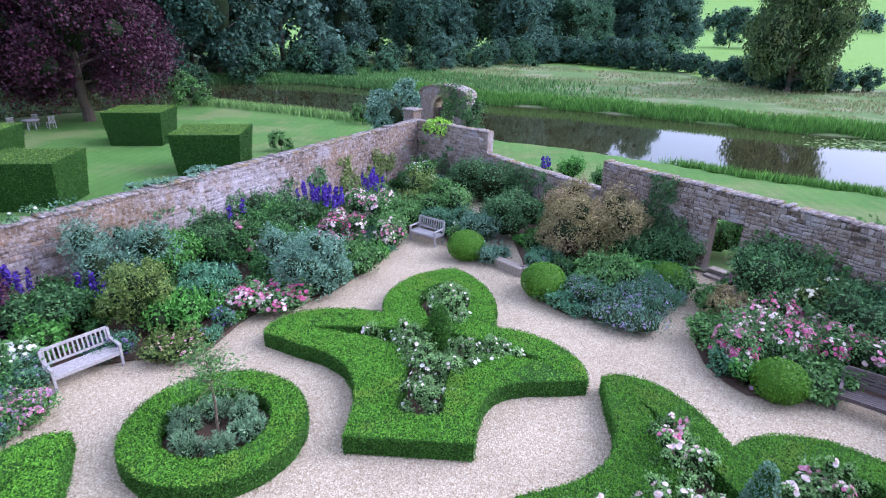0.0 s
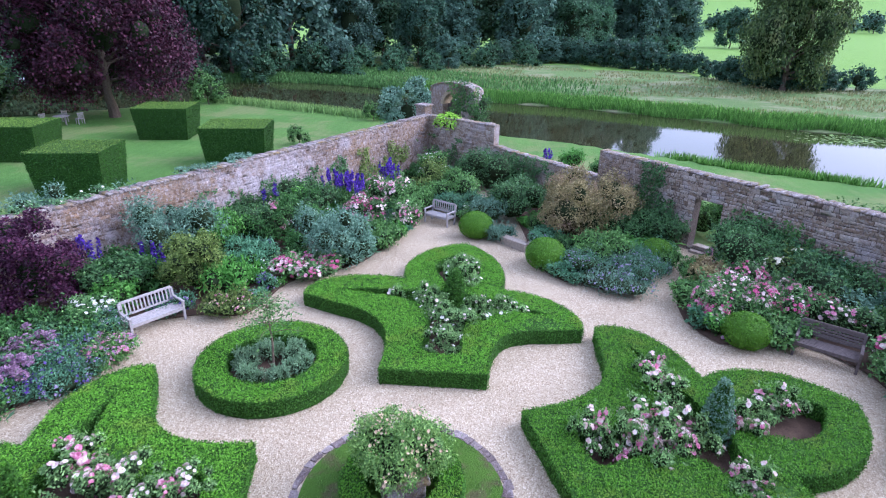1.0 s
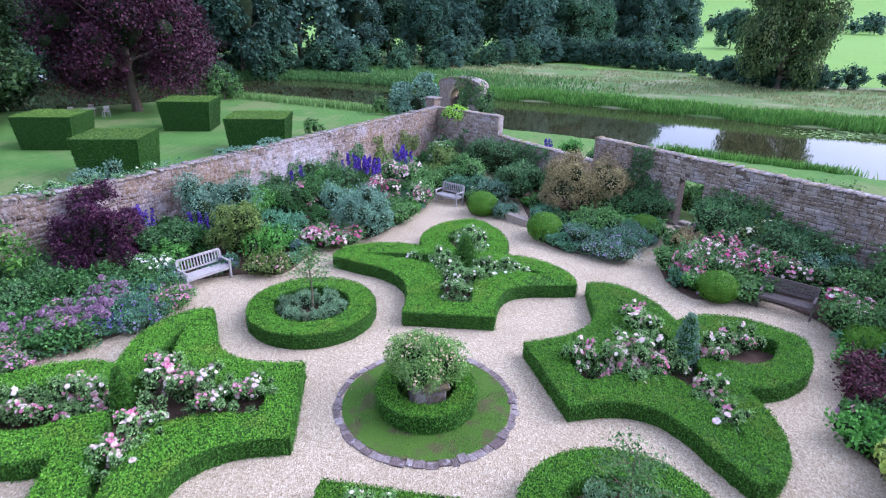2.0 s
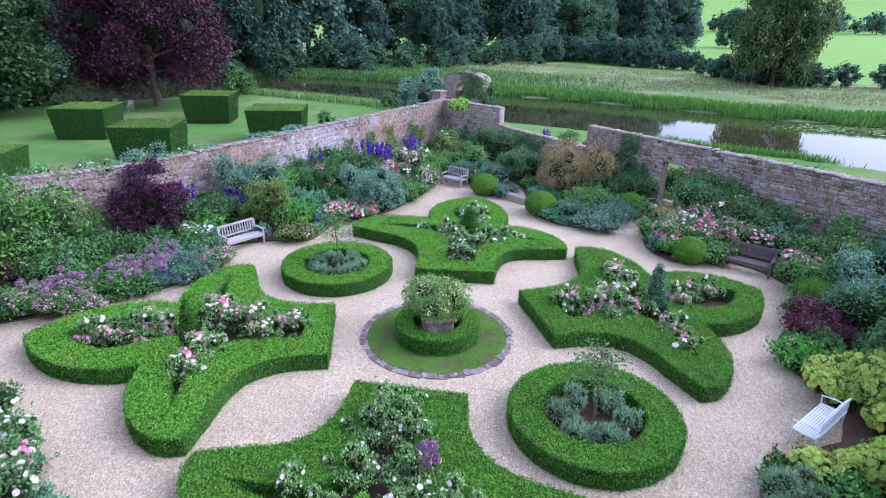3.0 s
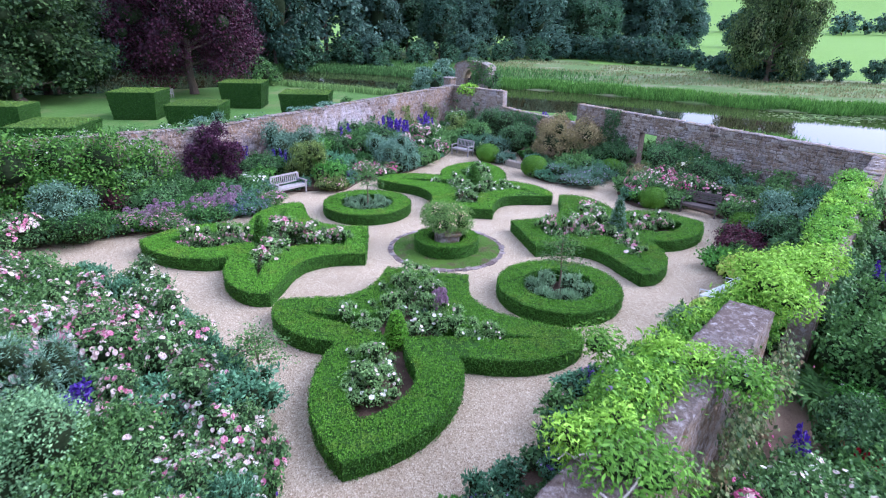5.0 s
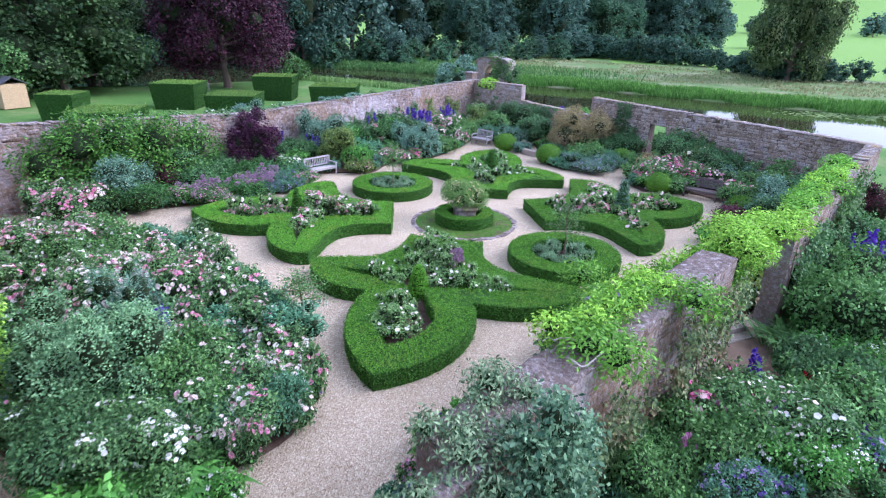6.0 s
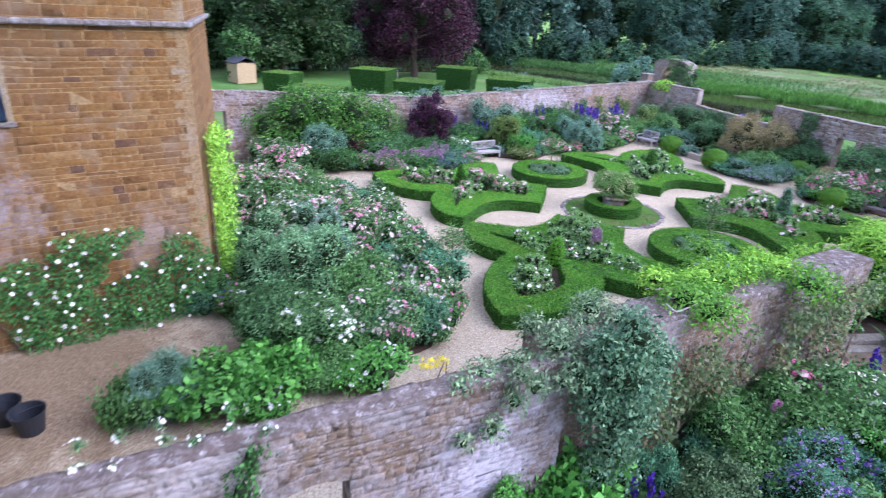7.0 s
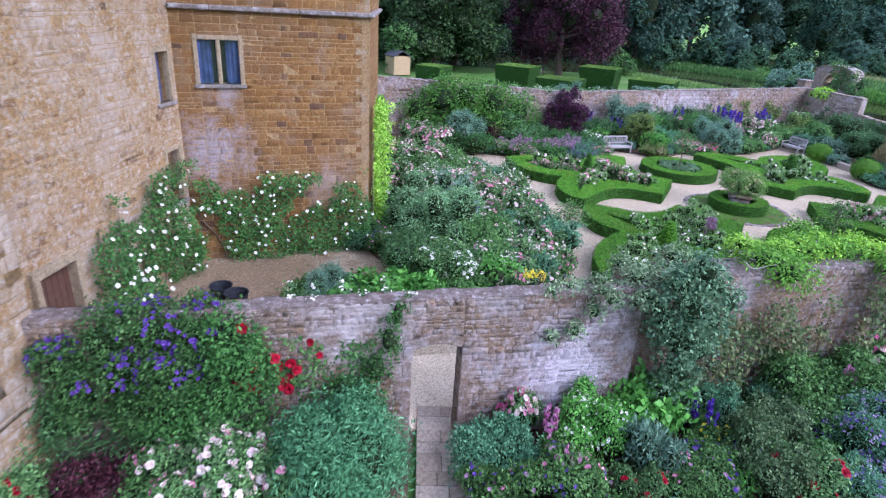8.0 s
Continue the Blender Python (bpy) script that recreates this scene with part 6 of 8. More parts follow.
def blades(name, label, xs, ys, h, leaf, seed, mat, width=0.05):
    """A stand of upright blades."""
    rng = np.random.default_rng(seed)
    n = len(xs)
    z = ground_height(xs, ys)
    P = np.column_stack([xs, ys, np.maximum(z, WATER - 0.1)])
    a = rng.random(n) * math.tau
    d = unit(np.column_stack([0.28 * rng.normal(size=n), 0.28 * rng.normal(size=n), np.ones(n)]))
    s = np.column_stack([np.cos(a), np.sin(a), 0 * a])
    L = (h * (0.6 + 0.7 * rng.random(n)))[:, None]
    W = width * (0.7 + 0.6 * rng.random((n, 1)))
    Q = np.stack([P - s * W, P + s * W, P + d * L * 0.65 + s * W * 0.7, P + d * L], axis=1)
    ob = link_mesh(name, poly_mesh(name, Q, 4), M[mat])
    return tagged(ob, label, "reeds", kind="stuff")


rr = np.random.default_rng(12)
n = 26000
x = rr.uniform(-14, 75, n)
y = np.interp(x, FAR_X, FAR_Y) + rr.random(n) * 2.6 + 0.3 + 0.45 * np.sin(x * 0.7)
blades("far_bank_reeds", "bright green reeds along the far bank", x, y, 0.75, 0, 1, "reed", 0.06)
x = rr.uniform(-60, -8, 12000)
y = np.interp(x, FAR_X, FAR_Y) + np.abs(rr.normal(size=12000)) * 1.6
blades("west_bank_reeds", "green reeds along the wooded bank", x, y, 0.6, 0, 2, "green", 0.08)
x = np.concatenate([rr.normal(12.5, .9, 1200), rr.normal(16.5, 1.0, 1200), rr.normal(19.5, 1.2, 1500), rr.normal(14.5, .8, 700), np.repeat(rr.uniform(-34, -6, 90), 70) + 0.35 * rr.normal(size=6300)])
y = np.interp(x, NEAR_X, NEAR_Y) - 0.9 + 0.55 * rr.normal(size=len(x))
blades("near_bank_reeds", "tufts of green reeds on the near bank", x, y, 0.6, 0, 3, "reed", 0.035)
x = rr.uniform(-32, -13.5, 9000)
y = np.interp(x, NEAR_X, NEAR_Y) - 1.3 + 0.8 * rr.normal(size=9000)
blades("bank_grass", "pale feathery grass along the near bank", x, y, 0.75, 0, 7, "grass_tuft", 0.04)
n = 26000
x = rr.uniform(-40, 75, n)
lo, hi = np.interp(x, FAR_X, FAR_Y) + 2, np.interp(x, (-200, -34, -1, 28, 52, 120), (116, 116, 122, 106, 88, 50))
y = lo + (hi - lo) * rr.random(n) ** 1.3
keep = np.array([noise.noise(Vector((a * 0.06, b * 0.16, 2.0))) for a, b in zip(x, y)]) > -0.15
blades("meadow_grass", "tall seeding meadow grass", x[keep], y[keep], 0.32, 0, 4, "hay", 0.07)
n = 13000
x = rr.uniform(-40, 16, n)
x = x[rr.random(n) < np.clip((16 - x) / 26, 0, 1)]
n = len(x)
y = np.interp(x, FAR_X, FAR_Y) + 3 + rr.random(n) * 22
blades("rough_grass", "rough green bank grass", x, y, 0.6, 0, 5, "green", 0.08)

pads = bmesh.new()
for k in range(420):
    px, py = rr.normal(33.0, 3.2), rr.normal(53.0, 1.6)
    if np.interp(px, NEAR_X, NEAR_Y) + 2 < py < np.interp(px, FAR_X, FAR_Y) - 0.3:
        bmesh.ops.create_circle(pads, cap_ends=True, radius=rr.uniform(0.12, 0.24), segments=7, matrix=pose(px, py, WATER + 0.012))
tagged(part("water_lilies", pads, M["grass_tuft"]), "patch of floating lily pads", "water lilies", kind="stuff")

# ---------------------------------------------------------------- lawn with topiary
beech = tree_proto("copper_beech", "large spreading copper beech on the lawn", 17.5, 8.2, 1.7, "beech", 0.23, 62000, 81, trunk_r=0.45, n=44, core=0.56, limbs=True, order=0.45)
put(beech, -35.6, 46.3, 0.95, 1.04)
yew_tree = tree_proto("yew_tree", "big dark green yew with drooping boughs", 15, 7.2, 0.6, "conifer", 0.34, 24000, 82, trunk_r=0.5, n=34, core=0.7, order=0.4)
put(yew_tree, -46, 34.5, 1.0)
put(yew_tree, -52, 45, 1.1)
put(yew_tree, -60, 32, 1.05)
for x, y, s in ((-62, 58, .8), (-72, 46, .85), (-58, 20, .6), (-76, 26, .8), (-66, 10, .6), (-50, 12, .42)):
    put(oakish[1], x, y, s)
dog = tree_proto("dogwood", "tall shrub with creamy white flowers", 5.5, 2.0, 0.4, "green", 0.25, 2600, 83, trunk_r=0.12, category="shrub")
put(dog, -45.5, 27.4, 1.0)
willow = tree_proto("grey_willow", "soft grey-green willow bush beside the gateway", 4.6, 2.1, 0.2, "silver", 0.16, 8000, 86, n=16, core=0.6, trunk_r=0.1, category="shrub", order=0.4)
put(willow, -8.1, 40.0)
lawn_shrub = tree_proto("lawn_shrub", "light green loose shrub at the lawn edge", 3.4, 2.0, 0.1, "green", 0.2, 2200, 84, n=10, core=0.6, trunk_r=0.08, category="shrub")
for x, y, s in ((-31.5, 55.5, 1.0), (-12.8, 49.5, .5), (-15.7, 38.0, .42)):
    put(lawn_shrub, x, y, s)


def topiary_block(x, y, sx, sy, h, rz, seed):
    """A yew block, wider at its clipped top than at its foot."""
    rng = np.random.default_rng(seed)
    root = empty("topiary_block", x, y, -0.05, rz)
    tagged(root, "clipped yew block on the lawn, flat top coloured as lit", "topiary", "clipped yew blocks")
    bm = bmesh.new()
    add_box(bm, 0, 0, h / 2, sx, sy, h, 0, 0.0)
    for v in bm.verts:
        if v.co.z < 0.1:
            v.co.x *= 0.88
            v.co.y *= 0.88
    part("clipped_body", bm, M["box_shade"], root)
    n = int(sx * sy * 420)
    P = np.column_stack([(rng.random((n, 2)) - 0.5) * (sx, sy), h + 0.03 * rng.normal(size=n)])
    link_mesh("clipped_top", poly_mesh("clipped_top", leaf_quads(P, np.tile([[0, 0, 1.0]], (n, 1)), 0.07, rng, 0.5, 0.5), 4), M["yew_lit_top"], root, "clipped top, coloured paler as if lit from above")
    Q = []
    for ax, sg in ((0, 1), (0, -1), (1, 1), (1, -1)):
        L = (sy, sx)[ax]
        n = int(L * h * 420)
        z = rng.random(n) * h
        k = 0.88 + 0.12 * z / h
        u, v = (rng.random(n) - 0.5) * L * k, sg * (sx, sy)[ax] / 2 * k
        P = np.column_stack([v, u, z] if ax == 0 else [u, v, z])
        N = np.zeros((n, 3))
        N[:, ax] = sg
        Q.append(leaf_quads(P, N, 0.075, rng, 0.5, 0.45))
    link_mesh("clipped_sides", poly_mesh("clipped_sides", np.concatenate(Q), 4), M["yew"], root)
    return root


topiary_block(-31.6, 31.0, 3.8, 3.4, 2.2, 12, 1)
topiary_block(-22.9, 24.9, 3.6, 3.3, 2.3, 12, 2)
topiary_block(-26.3, 39.2, 3.9, 3.5, 2.3, 12, 3)
topiary_block(-17.6, 32.4, 3.9, 3.5, 2.4, 12, 4)
topiary_block(-35.4, 22.1, 2.7, 2.6, 2.1, 12, 5)
topiary_block(-27.6, 16.9, 3.9, 3.6, 2.0, 12, 6)

shed = empty("shed", -44.5, 26.2, 0, -20)
tagged(shed, "small ochre garden shed with a dark pitched roof", "shed")
bm = bmesh.new()
add_box(bm, 0, 0, 1.0, 2.4, 2.0, 2.0, 0, 0.03)
part("wall", bm, M["shed_wall"], shed)
bm = bmesh.new()
for sgn in (1, -1):
    add_box(bm, 0, 0, 0, 2.7, 1.3, 0.07, m=pose(0, -sgn * 0.55, 2.25, sgn * 28, 0, 0))
part("roof", bm, M["roof_dark"], shed)


# ---------------------------------------------------------------- benches and small furniture
def garden_bench(x, y, rz, length, mat, label, name="garden_bench", z=0.0, level=False):
    """A slatted wooden bench, front towards its own -y."""
    root = empty(name, x, y, z, rz)
    tagged(root, label, "bench", "garden benches")
    STANDING.append((x, y, 4.6))
    h = length / 2

    def piece(nm, boxes, lab=""):
        bm = bmesh.new()
        for b in boxes:
            add_box(bm, *b[:6], 0, 0.006)
        return part(nm, bm, M[mat], root, lab)
    for sx in (-1, 1):
        piece("leg", [(sx * (h - 0.035), -0.27, 0.31, 0.07, 0.07, 0.62)])
        bm = bmesh.new()
        add_box(bm, 0, 0, 0.45, 0.07, 0.06, 0.95, 0, 0.006, m=pose(sx * (h - 0.035), 0.25, 0, -7, 0, 0))
        part("leg", bm, M[mat], root)
        piece("armrest", [(sx * (h - 0.035), -0.02, 0.64, 0.08, 0.62, 0.045)])
        piece("side_rail", [(sx * (h - 0.035), -0.02, 0.39, 0.04, 0.52, 0.07)])
    for k in range(6):
        piece("seat_slat", [(0, -0.26 + 0.088 * k, 0.44, length - 0.02, 0.07, 0.024)])
    piece("front_rail", [(0, -0.27, 0.38, length - 0.1, 0.03, 0.08)])
    bm = bmesh.new()
    add_box(bm, 0, 0, 0.93, length - 0.1, 0.04, 0.08, 0, 0.006, m=pose(0, 0.25, 0, -7, 0, 0))
    part("top_rail", bm, M[mat], root)
    bm = bmesh.new()
    add_box(bm, 0, 0, 0.53, length - 0.1, 0.04, 0.06, 0, 0.006, m=pose(0, 0.25, 0, -7, 0, 0))
    part("lower_rail", bm, M[mat], root)
    n = 4 if level else int(length / 0.115)
    for k in range(n):
        bm = bmesh.new()
        if level:
            add_box(bm, 0, 0, 0.6 + 0.085 * k, length - 0.1, 0.02, 0.06, 0, 0.004, m=pose(0, 0.25, 0, -7, 0, 0))
            part("back_slat", bm, M[mat], root)
            continue
        add_box(bm, -h + 0.1 + (length - 0.2) * k / (n - 1), 0, 0.73, 0.045, 0.018, 0.34, 0, 0.003, m=pose(0, 0.25, 0, -7, 0, 0))
        part("back_slat", bm, M[mat], root)
    return root


garden_bench(-11.0, 11.75, 57, 1.65, "teak", "silvery weathered teak bench with a slatted back")
garden_bench(-3.6, 22.4, -31, 1.35, "teak", "silvery weathered teak bench at the head of the path")
garden_bench(8.5, 12.55, -32, 1.6, "dark_teak", "dark weathered wooden bench among roses", level=True)


def iron_bench(x, y, rz, length):
    root = empty("iron_bench", x, y, 0, rz)
    tagged(root, "white painted openwork iron bench by the border", "bench", "garden benches")
    STANDING.append((x, y, 4.0))
    h = length / 2
    bm = bmesh.new()
    for k in range(4):
        add_box(bm, -h + length * k / 3, -0.02, 0.43, 0.03, 0.46, 0.02)
    seat = part("seat", bm, M["white_iron"], root)
    for k in range(9):
        bm = bmesh.new()
        add_box(bm, 0, -0.24 + 0.055 * k, 0.448, length, 0.036, 0.016, 0, 0.004)
        part("slat", bm, M["white_iron"], seat)
    bm = bmesh.new()
    # openwork back: rails, uprights and scrolls
    for z in (0.5, 0.86):
        add_box(bm, 0, 0.26, z, length, 0.026, 0.03, 0, 0.006)
    for k in range(8):
        cx = -h + length * (k + 0.5) / 8
        add_tube(bm, [(cx + 0.085 * math.cos(a), 0.26, 0.68 + 0.16 * math.sin(a)) for a in np.linspace(0, math.tau, 13)], [0.011] * 13, 5)
        add_tube(bm, [(cx + 0.04 * math.cos(a), 0.26, 0.68 + 0.08 * math.sin(a)) for a in np.linspace(0, math.tau, 9)], [0.009] * 9, 5)
    add_tube(bm, [(-h + length * t, 0.26, 0.88 + 0.08 * math.sin(math.pi * t)) for t in np.linspace(0, 1, 11)], [0.016] * 11, 6)
    part("backrest", bm, M["white_iron"], root)
    for sx in (-1, 1):
        for sy in (-0.25, 0.24):
            bm = bmesh.new()
            add_tube(bm, [(sx * h, sy * 1.1, 0), (sx * h, sy, 0.25), (sx * h, sy, 0.44)], [0.02, 0.016, 0.018], 6)
            part("leg", bm, M["white_iron"], root)
        bm = bmesh.new()
        add_tube(bm, [(sx * h, -0.26, 0.44), (sx * h, -0.28, 0.64), (sx * h, 0, 0.68), (sx * h, 0.26, 0.66)], [0.016] * 4, 6)
        part("armrest", bm, M["white_iron"], root)
    return root


iron_bench(6.6, 2.95, 224, 1.5)


def bucket(x, y, r, h, seed):
    root = empty("bucket", x, y, 0, seed * 40)
    tagged(root, "black plastic bucket standing on gravel", "bucket", "black buckets")
    bm = bmesh.new()
    n = 20
    prof = [(0.72 * r, 0), (r, h), (r * 1.06, h), (r * 1.06, h - 0.03), (r * 0.95, h - 0.01), (0.68 * r, 0.02)]
    rings = [[bm.verts.new((p * math.cos(math.tau * k / n), p * math.sin(math.tau * k / n), z)) for k in range(n)] for p, z in prof[:3] + prof[4:]]
    for q, s in zip(rings, rings[1:]):
        for k in range(n):
            bm.faces.new((q[k], q[(k + 1) % n], s[(k + 1) % n], s[k]))
    bm.faces.new(rings[-1])
    bm.faces.new(rings[0][::-1])
    part("tub", bm, M["bucket"], root)
    bm = bmesh.new()
    add_tube(bm, [(r * math.cos(a), 0.3 * r * math.sin(a) - 0.02, h - 0.03 + 0.0 * a) for a in np.linspace(0, math.pi, 8)], [0.008] * 8, 5)
    part("handle", bm, M["bucket"], root)
    return root


bucket(-9.85, -14.66, 0.30, 0.46, 1)
bucket(-9.19, -14.59, 0.31, 0.48, 2)

# garden table and chairs under the beech
tbl = empty("garden_table", -37.2, 41.8, -0.06)
tagged(tbl, "small round weathered table on the lawn", "table")
bm = bmesh.new()
bmesh.ops.create_cone(bm, cap_ends=True, radius1=0.6, radius2=0.6, depth=0.04, segments=24, matrix=pose(0, 0, 0.74))
part("tabletop", bm, M["teak"], tbl)
for a in range(4):
    bm = bmesh.new()
    add_box(bm, 0.36 * math.cos(a * 1.571), 0.36 * math.sin(a * 1.571), 0.36, 0.06, 0.06, 0.72, 0, 0.005)
    part("leg", bm, M["teak"], tbl)


def chair(x, y, rz):
    root = empty("garden_chair", x, y, -0.06, rz)
    tagged(root, "weathered garden chair by the table", "chair", "chairs round the garden table")
    bm = bmesh.new()
    add_box(bm, 0, 0, 0.44, 0.52, 0.5, 0.03, 0, 0.006)
    part("seat", bm, M["teak"], root)
    for k in range(5):
        bm = bmesh.new()
        add_box(bm, -0.2 + 0.1 * k, 0.24, 0.7, 0.05, 0.02, 0.42)
        part("back_slat", bm, M["teak"], root)
    bm = bmesh.new()
    add_box(bm, 0, 0.24, 0.92, 0.52, 0.03, 0.06)
    part("top_rail", bm, M["teak"], root)
    for sx in (-0.23, 0.23):
        for sy in (-0.22, 0.22):
            bm = bmesh.new()
            add_box(bm, sx, sy, 0.22, 0.05, 0.05, 0.44, 0, 0.005)
            part("leg", bm, M["teak"], root)
    return root


chair(-38.3, 41.2, 60)
chair(-36.2, 42.6, -120)
chair(-37.9, 42.9, 10)

# ---------------------------------------------------------------- corner gateway
gate = empty("corner_gateway", -5.5, 36.0, 0, -30)
tagged(gate, "stone gateway with an arched head, grown with roses", "gateway", kind="structure")
arc = lambda cx, cz, r, rz, a0, a1, n: [(cx + r * math.cos(a), cz + rz * math.sin(a)) for a in np.linspace(a0, a1, n)]
outline = [(0, -0.1), (3.3, -0.1)] + arc(1.65, 4.45, 1.65, 0.5, 0.0, math.pi, 13)
hole = [(0.95, 0.0), (2.35, 0.0)] + arc(1.65, 3.6, 0.7, 0.75, 0.0, math.pi, 9)
bm = bmesh.new()
prism(bm, [np.array(outline), np.array(hole)], -0.45, 0.45)
bmesh.ops.triangle_fill(bm, edges=[e for e in bm.edges if e.is_boundary], use_beauty=True)
for v in bm.verts:
    v.co = Vector((v.co.x, -v.co.z, v.co.y))
part("gateway_body", bm, M["wall_stone"], gate)
for k in range(16):
    a = math.pi * (k + 0.5) / 16
    bm = bmesh.new()
    add_box(bm, 0, 0, 0, 0.09, 1.04, 0.36, 0, 0.015, m=pose(1.65 + 1.69 * math.cos(a), 0, 4.45 + 0.54 * math.sin(a), 0, -math.degrees(math.atan2(0.54 * math.sin(a) / 0.29, 1.69 * math.cos(a) / 2.86 + 1e-6)), 0))
    part("coping_stone", bm, M["coping"], gate)
for k in range(9):
    a = math.pi * (k + 0.5) / 9
    bm = bmesh.new()
    add_box(bm, 0, 0, 0, 0.22, 0.94, 0.26, 0, 0.012, m=pose(1.65 + 0.79 * math.cos(a), 0, 3.6 + 0.84 * math.sin(a), 0, -math.degrees(a), 0))
    part("arch_stone", bm, M["dressing"], gate)
bm = bmesh.new()
for k in range(7):
    add_box(bm, 1.05 + 0.2 * k, 0.1, 2.0 - 0.04 * abs(k - 3) ** 1.5, 0.19, 0.05, 4.05 - 0.08 * abs(k - 3) ** 1.5, 0, 0.005)
part("plank_door", bm, M["dark_teak"], gate)
pillar = empty("wall_pillar", -5.9, 33.4, 0, -30)
tagged(pillar, "short stone pillar on the wall's corner", "pillar", kind="structure")
bm = bmesh.new()
add_box(bm, 0, 0, 1.85, 0.72, 0.72, 3.7, 0, 0.03)
part("shaft", bm, M["wall_stone"], pillar)
bm = bmesh.new()
add_box(bm, 0, 0, 3.76, 0.86, 0.86, 0.12, 0, 0.03)
part("cap", bm, M["coping"], pillar)

# pool of dark water with a stone kerb
pool = empty("stone_basin", -0.25, 20.0, 0, -42)
tagged(pool, "low stone basin edge beside the path", "basin", kind="structure")
for bx, by, sx, sy in ((0, 0, 1.5, 0.35), (0.75, 0.9, 0.35, 1.8)):
    bm = bmesh.new()
    add_box(bm, bx, by, 0.16, sx, sy, 0.36, 0, 0.02)
    part("kerb_stone", bm, M["slab"], pool)

# slab path at the south door, steps
pathway = empty("slab_path", -2.27, -14.28, 0, 43)
tagged(pathway, "worn grey stone slab path to the doorway", "path", kind="structure")
prow = random.Random(4)
yy = 0.62
while yy > -9:
    hgt = prow.uniform(0.28, 0.5)
    cut = prow.choice((0.5, 0.62, 0.4, 1.0))
    xs = [-0.47, -0.47 + 0.94 * cut] + ([0.47] if cut < 1 else [])
    for xa, xb in zip(xs, xs[1:]):
        bm = bmesh.new()
        add_box(bm, (xa + xb) / 2, yy - hgt / 2, 0.03, xb - xa - 0.012, hgt - 0.012, 0.07, 0, 0.006)
        part("slab", bm, M["slab_single"], pathway)
    yy -= hgt


def step_flight(x, y, rz, n, width, label):
    root = empty("steps", x, y, 0, rz)
    tagged(root, label, "steps", kind="structure")
    for k in range(n):
        bm = bmesh.new()
        add_box(bm, 0, 0.16 + 0.32 * k, 0.075 + 0.075 * k - 0.05, width, 0.36, 0.15 + 0.15 * k, 0, 0.012)
        part("step", bm, M["slab"], root)
    return root


step_flight(7.35, 20.1, -46, 2, 1.15, "worn stone steps up to the doorway")
step_flight(6.15, -2.05, 33, 2, 1.5, "worn stone steps in the gap of the wall")
step_flight(-18.9, 3.3, 65, 2, 1.3, "stone steps up to the arched doorway")

n = 9000
a, q = rr.random(n) * math.tau, np.sqrt(rr.uniform(1.15 ** 2, 2.0 ** 2, n))
x, y = CEN[0] + q * np.cos(a), CEN[1] + q * np.sin(a)
keep = np.array([noise.noise(Vector((u * 1.6, v * 1.6, 7.0))) for u, v in zip(x, y)]) > 0.0
blades("mown_grass", "short worn grass round the hedge ring", x[keep], y[keep], 0.125, 0, 6, "grass_tuft", 0.012)

# central plinth and bare stems
plinth = empty("stone_plinth", *CEN)
tagged(plinth, "dark weathered stone plinth under the honeysuckle", "plinth")
bm = bmesh.new()
add_box(bm, 0, 0, 0.3, 0.8, 0.8, 0.6, 20, 0.03)
add_box(bm, 0, 0, 0.66, 0.95, 0.95, 0.12, 20, 0.03)
part("block", bm, M["coping"], plinth)
hose = empty("bare_stem_loop", 1.35, -8.85, 3.22)
tagged(hose, "pale bare looping stem on the wall's top", "vine")
bm = bmesh.new()
add_tube(bm, [(0.36 * math.cos(a) + 0.10 * math.sin(2 * a), 0.36 * math.sin(a), 0.05 + 0.04 * math.cos(3 * a)) for a in np.linspace(-2.2, 2.4, 22)], [0.013] * 22, 6)
part("stem", bm, M["pale_stem"], hose)
bm = bmesh.new()
add_tube(bm, [(-0.55 + 0.1 * k, 0.25 + 0.12 * math.sin(k * 1.1), 0.03 + 0.03 * math.sin(k * 2.0)) for k in range(8)], [0.011] * 8, 6)
part("stem", bm, M["pale_stem"], hose)

# ---------------------------------------------------------------- parterre planting
def box_cone(x, y, w, h, mat, seed):
    """A clipped cone, a little shaggy."""
    rng = np.random.default_rng(seed)
    root = empty("clipped_cone", x, y, 0.03)
    tagged(root, "clipped evergreen cone at the middle of the hedged bed", "topiary", "clipped cones")
    lobes = [(0, 0, h * t, 0.5 * w * math.sqrt(1.02 - t), 0.5 * w * math.sqrt(1.02 - t), 0.16 * h) for t in (0.12, 0.28, 0.44, 0.6, 0.75, 0.88)]
    stuff(link_mesh("inner_growth", core_mesh("inner_growth", lobes, 0.8), M["box_shade"], root))
    P, N = lobed_points(lobes, 3200, rng, -0.6, 0.15, 0.06)
    stuff(link_mesh("clipped_leaves", poly_mesh("clipped_leaves", leaf_quads(P, N, 0.055, rng, 0.5, 0.7), 4), M[mat], root))
    return root


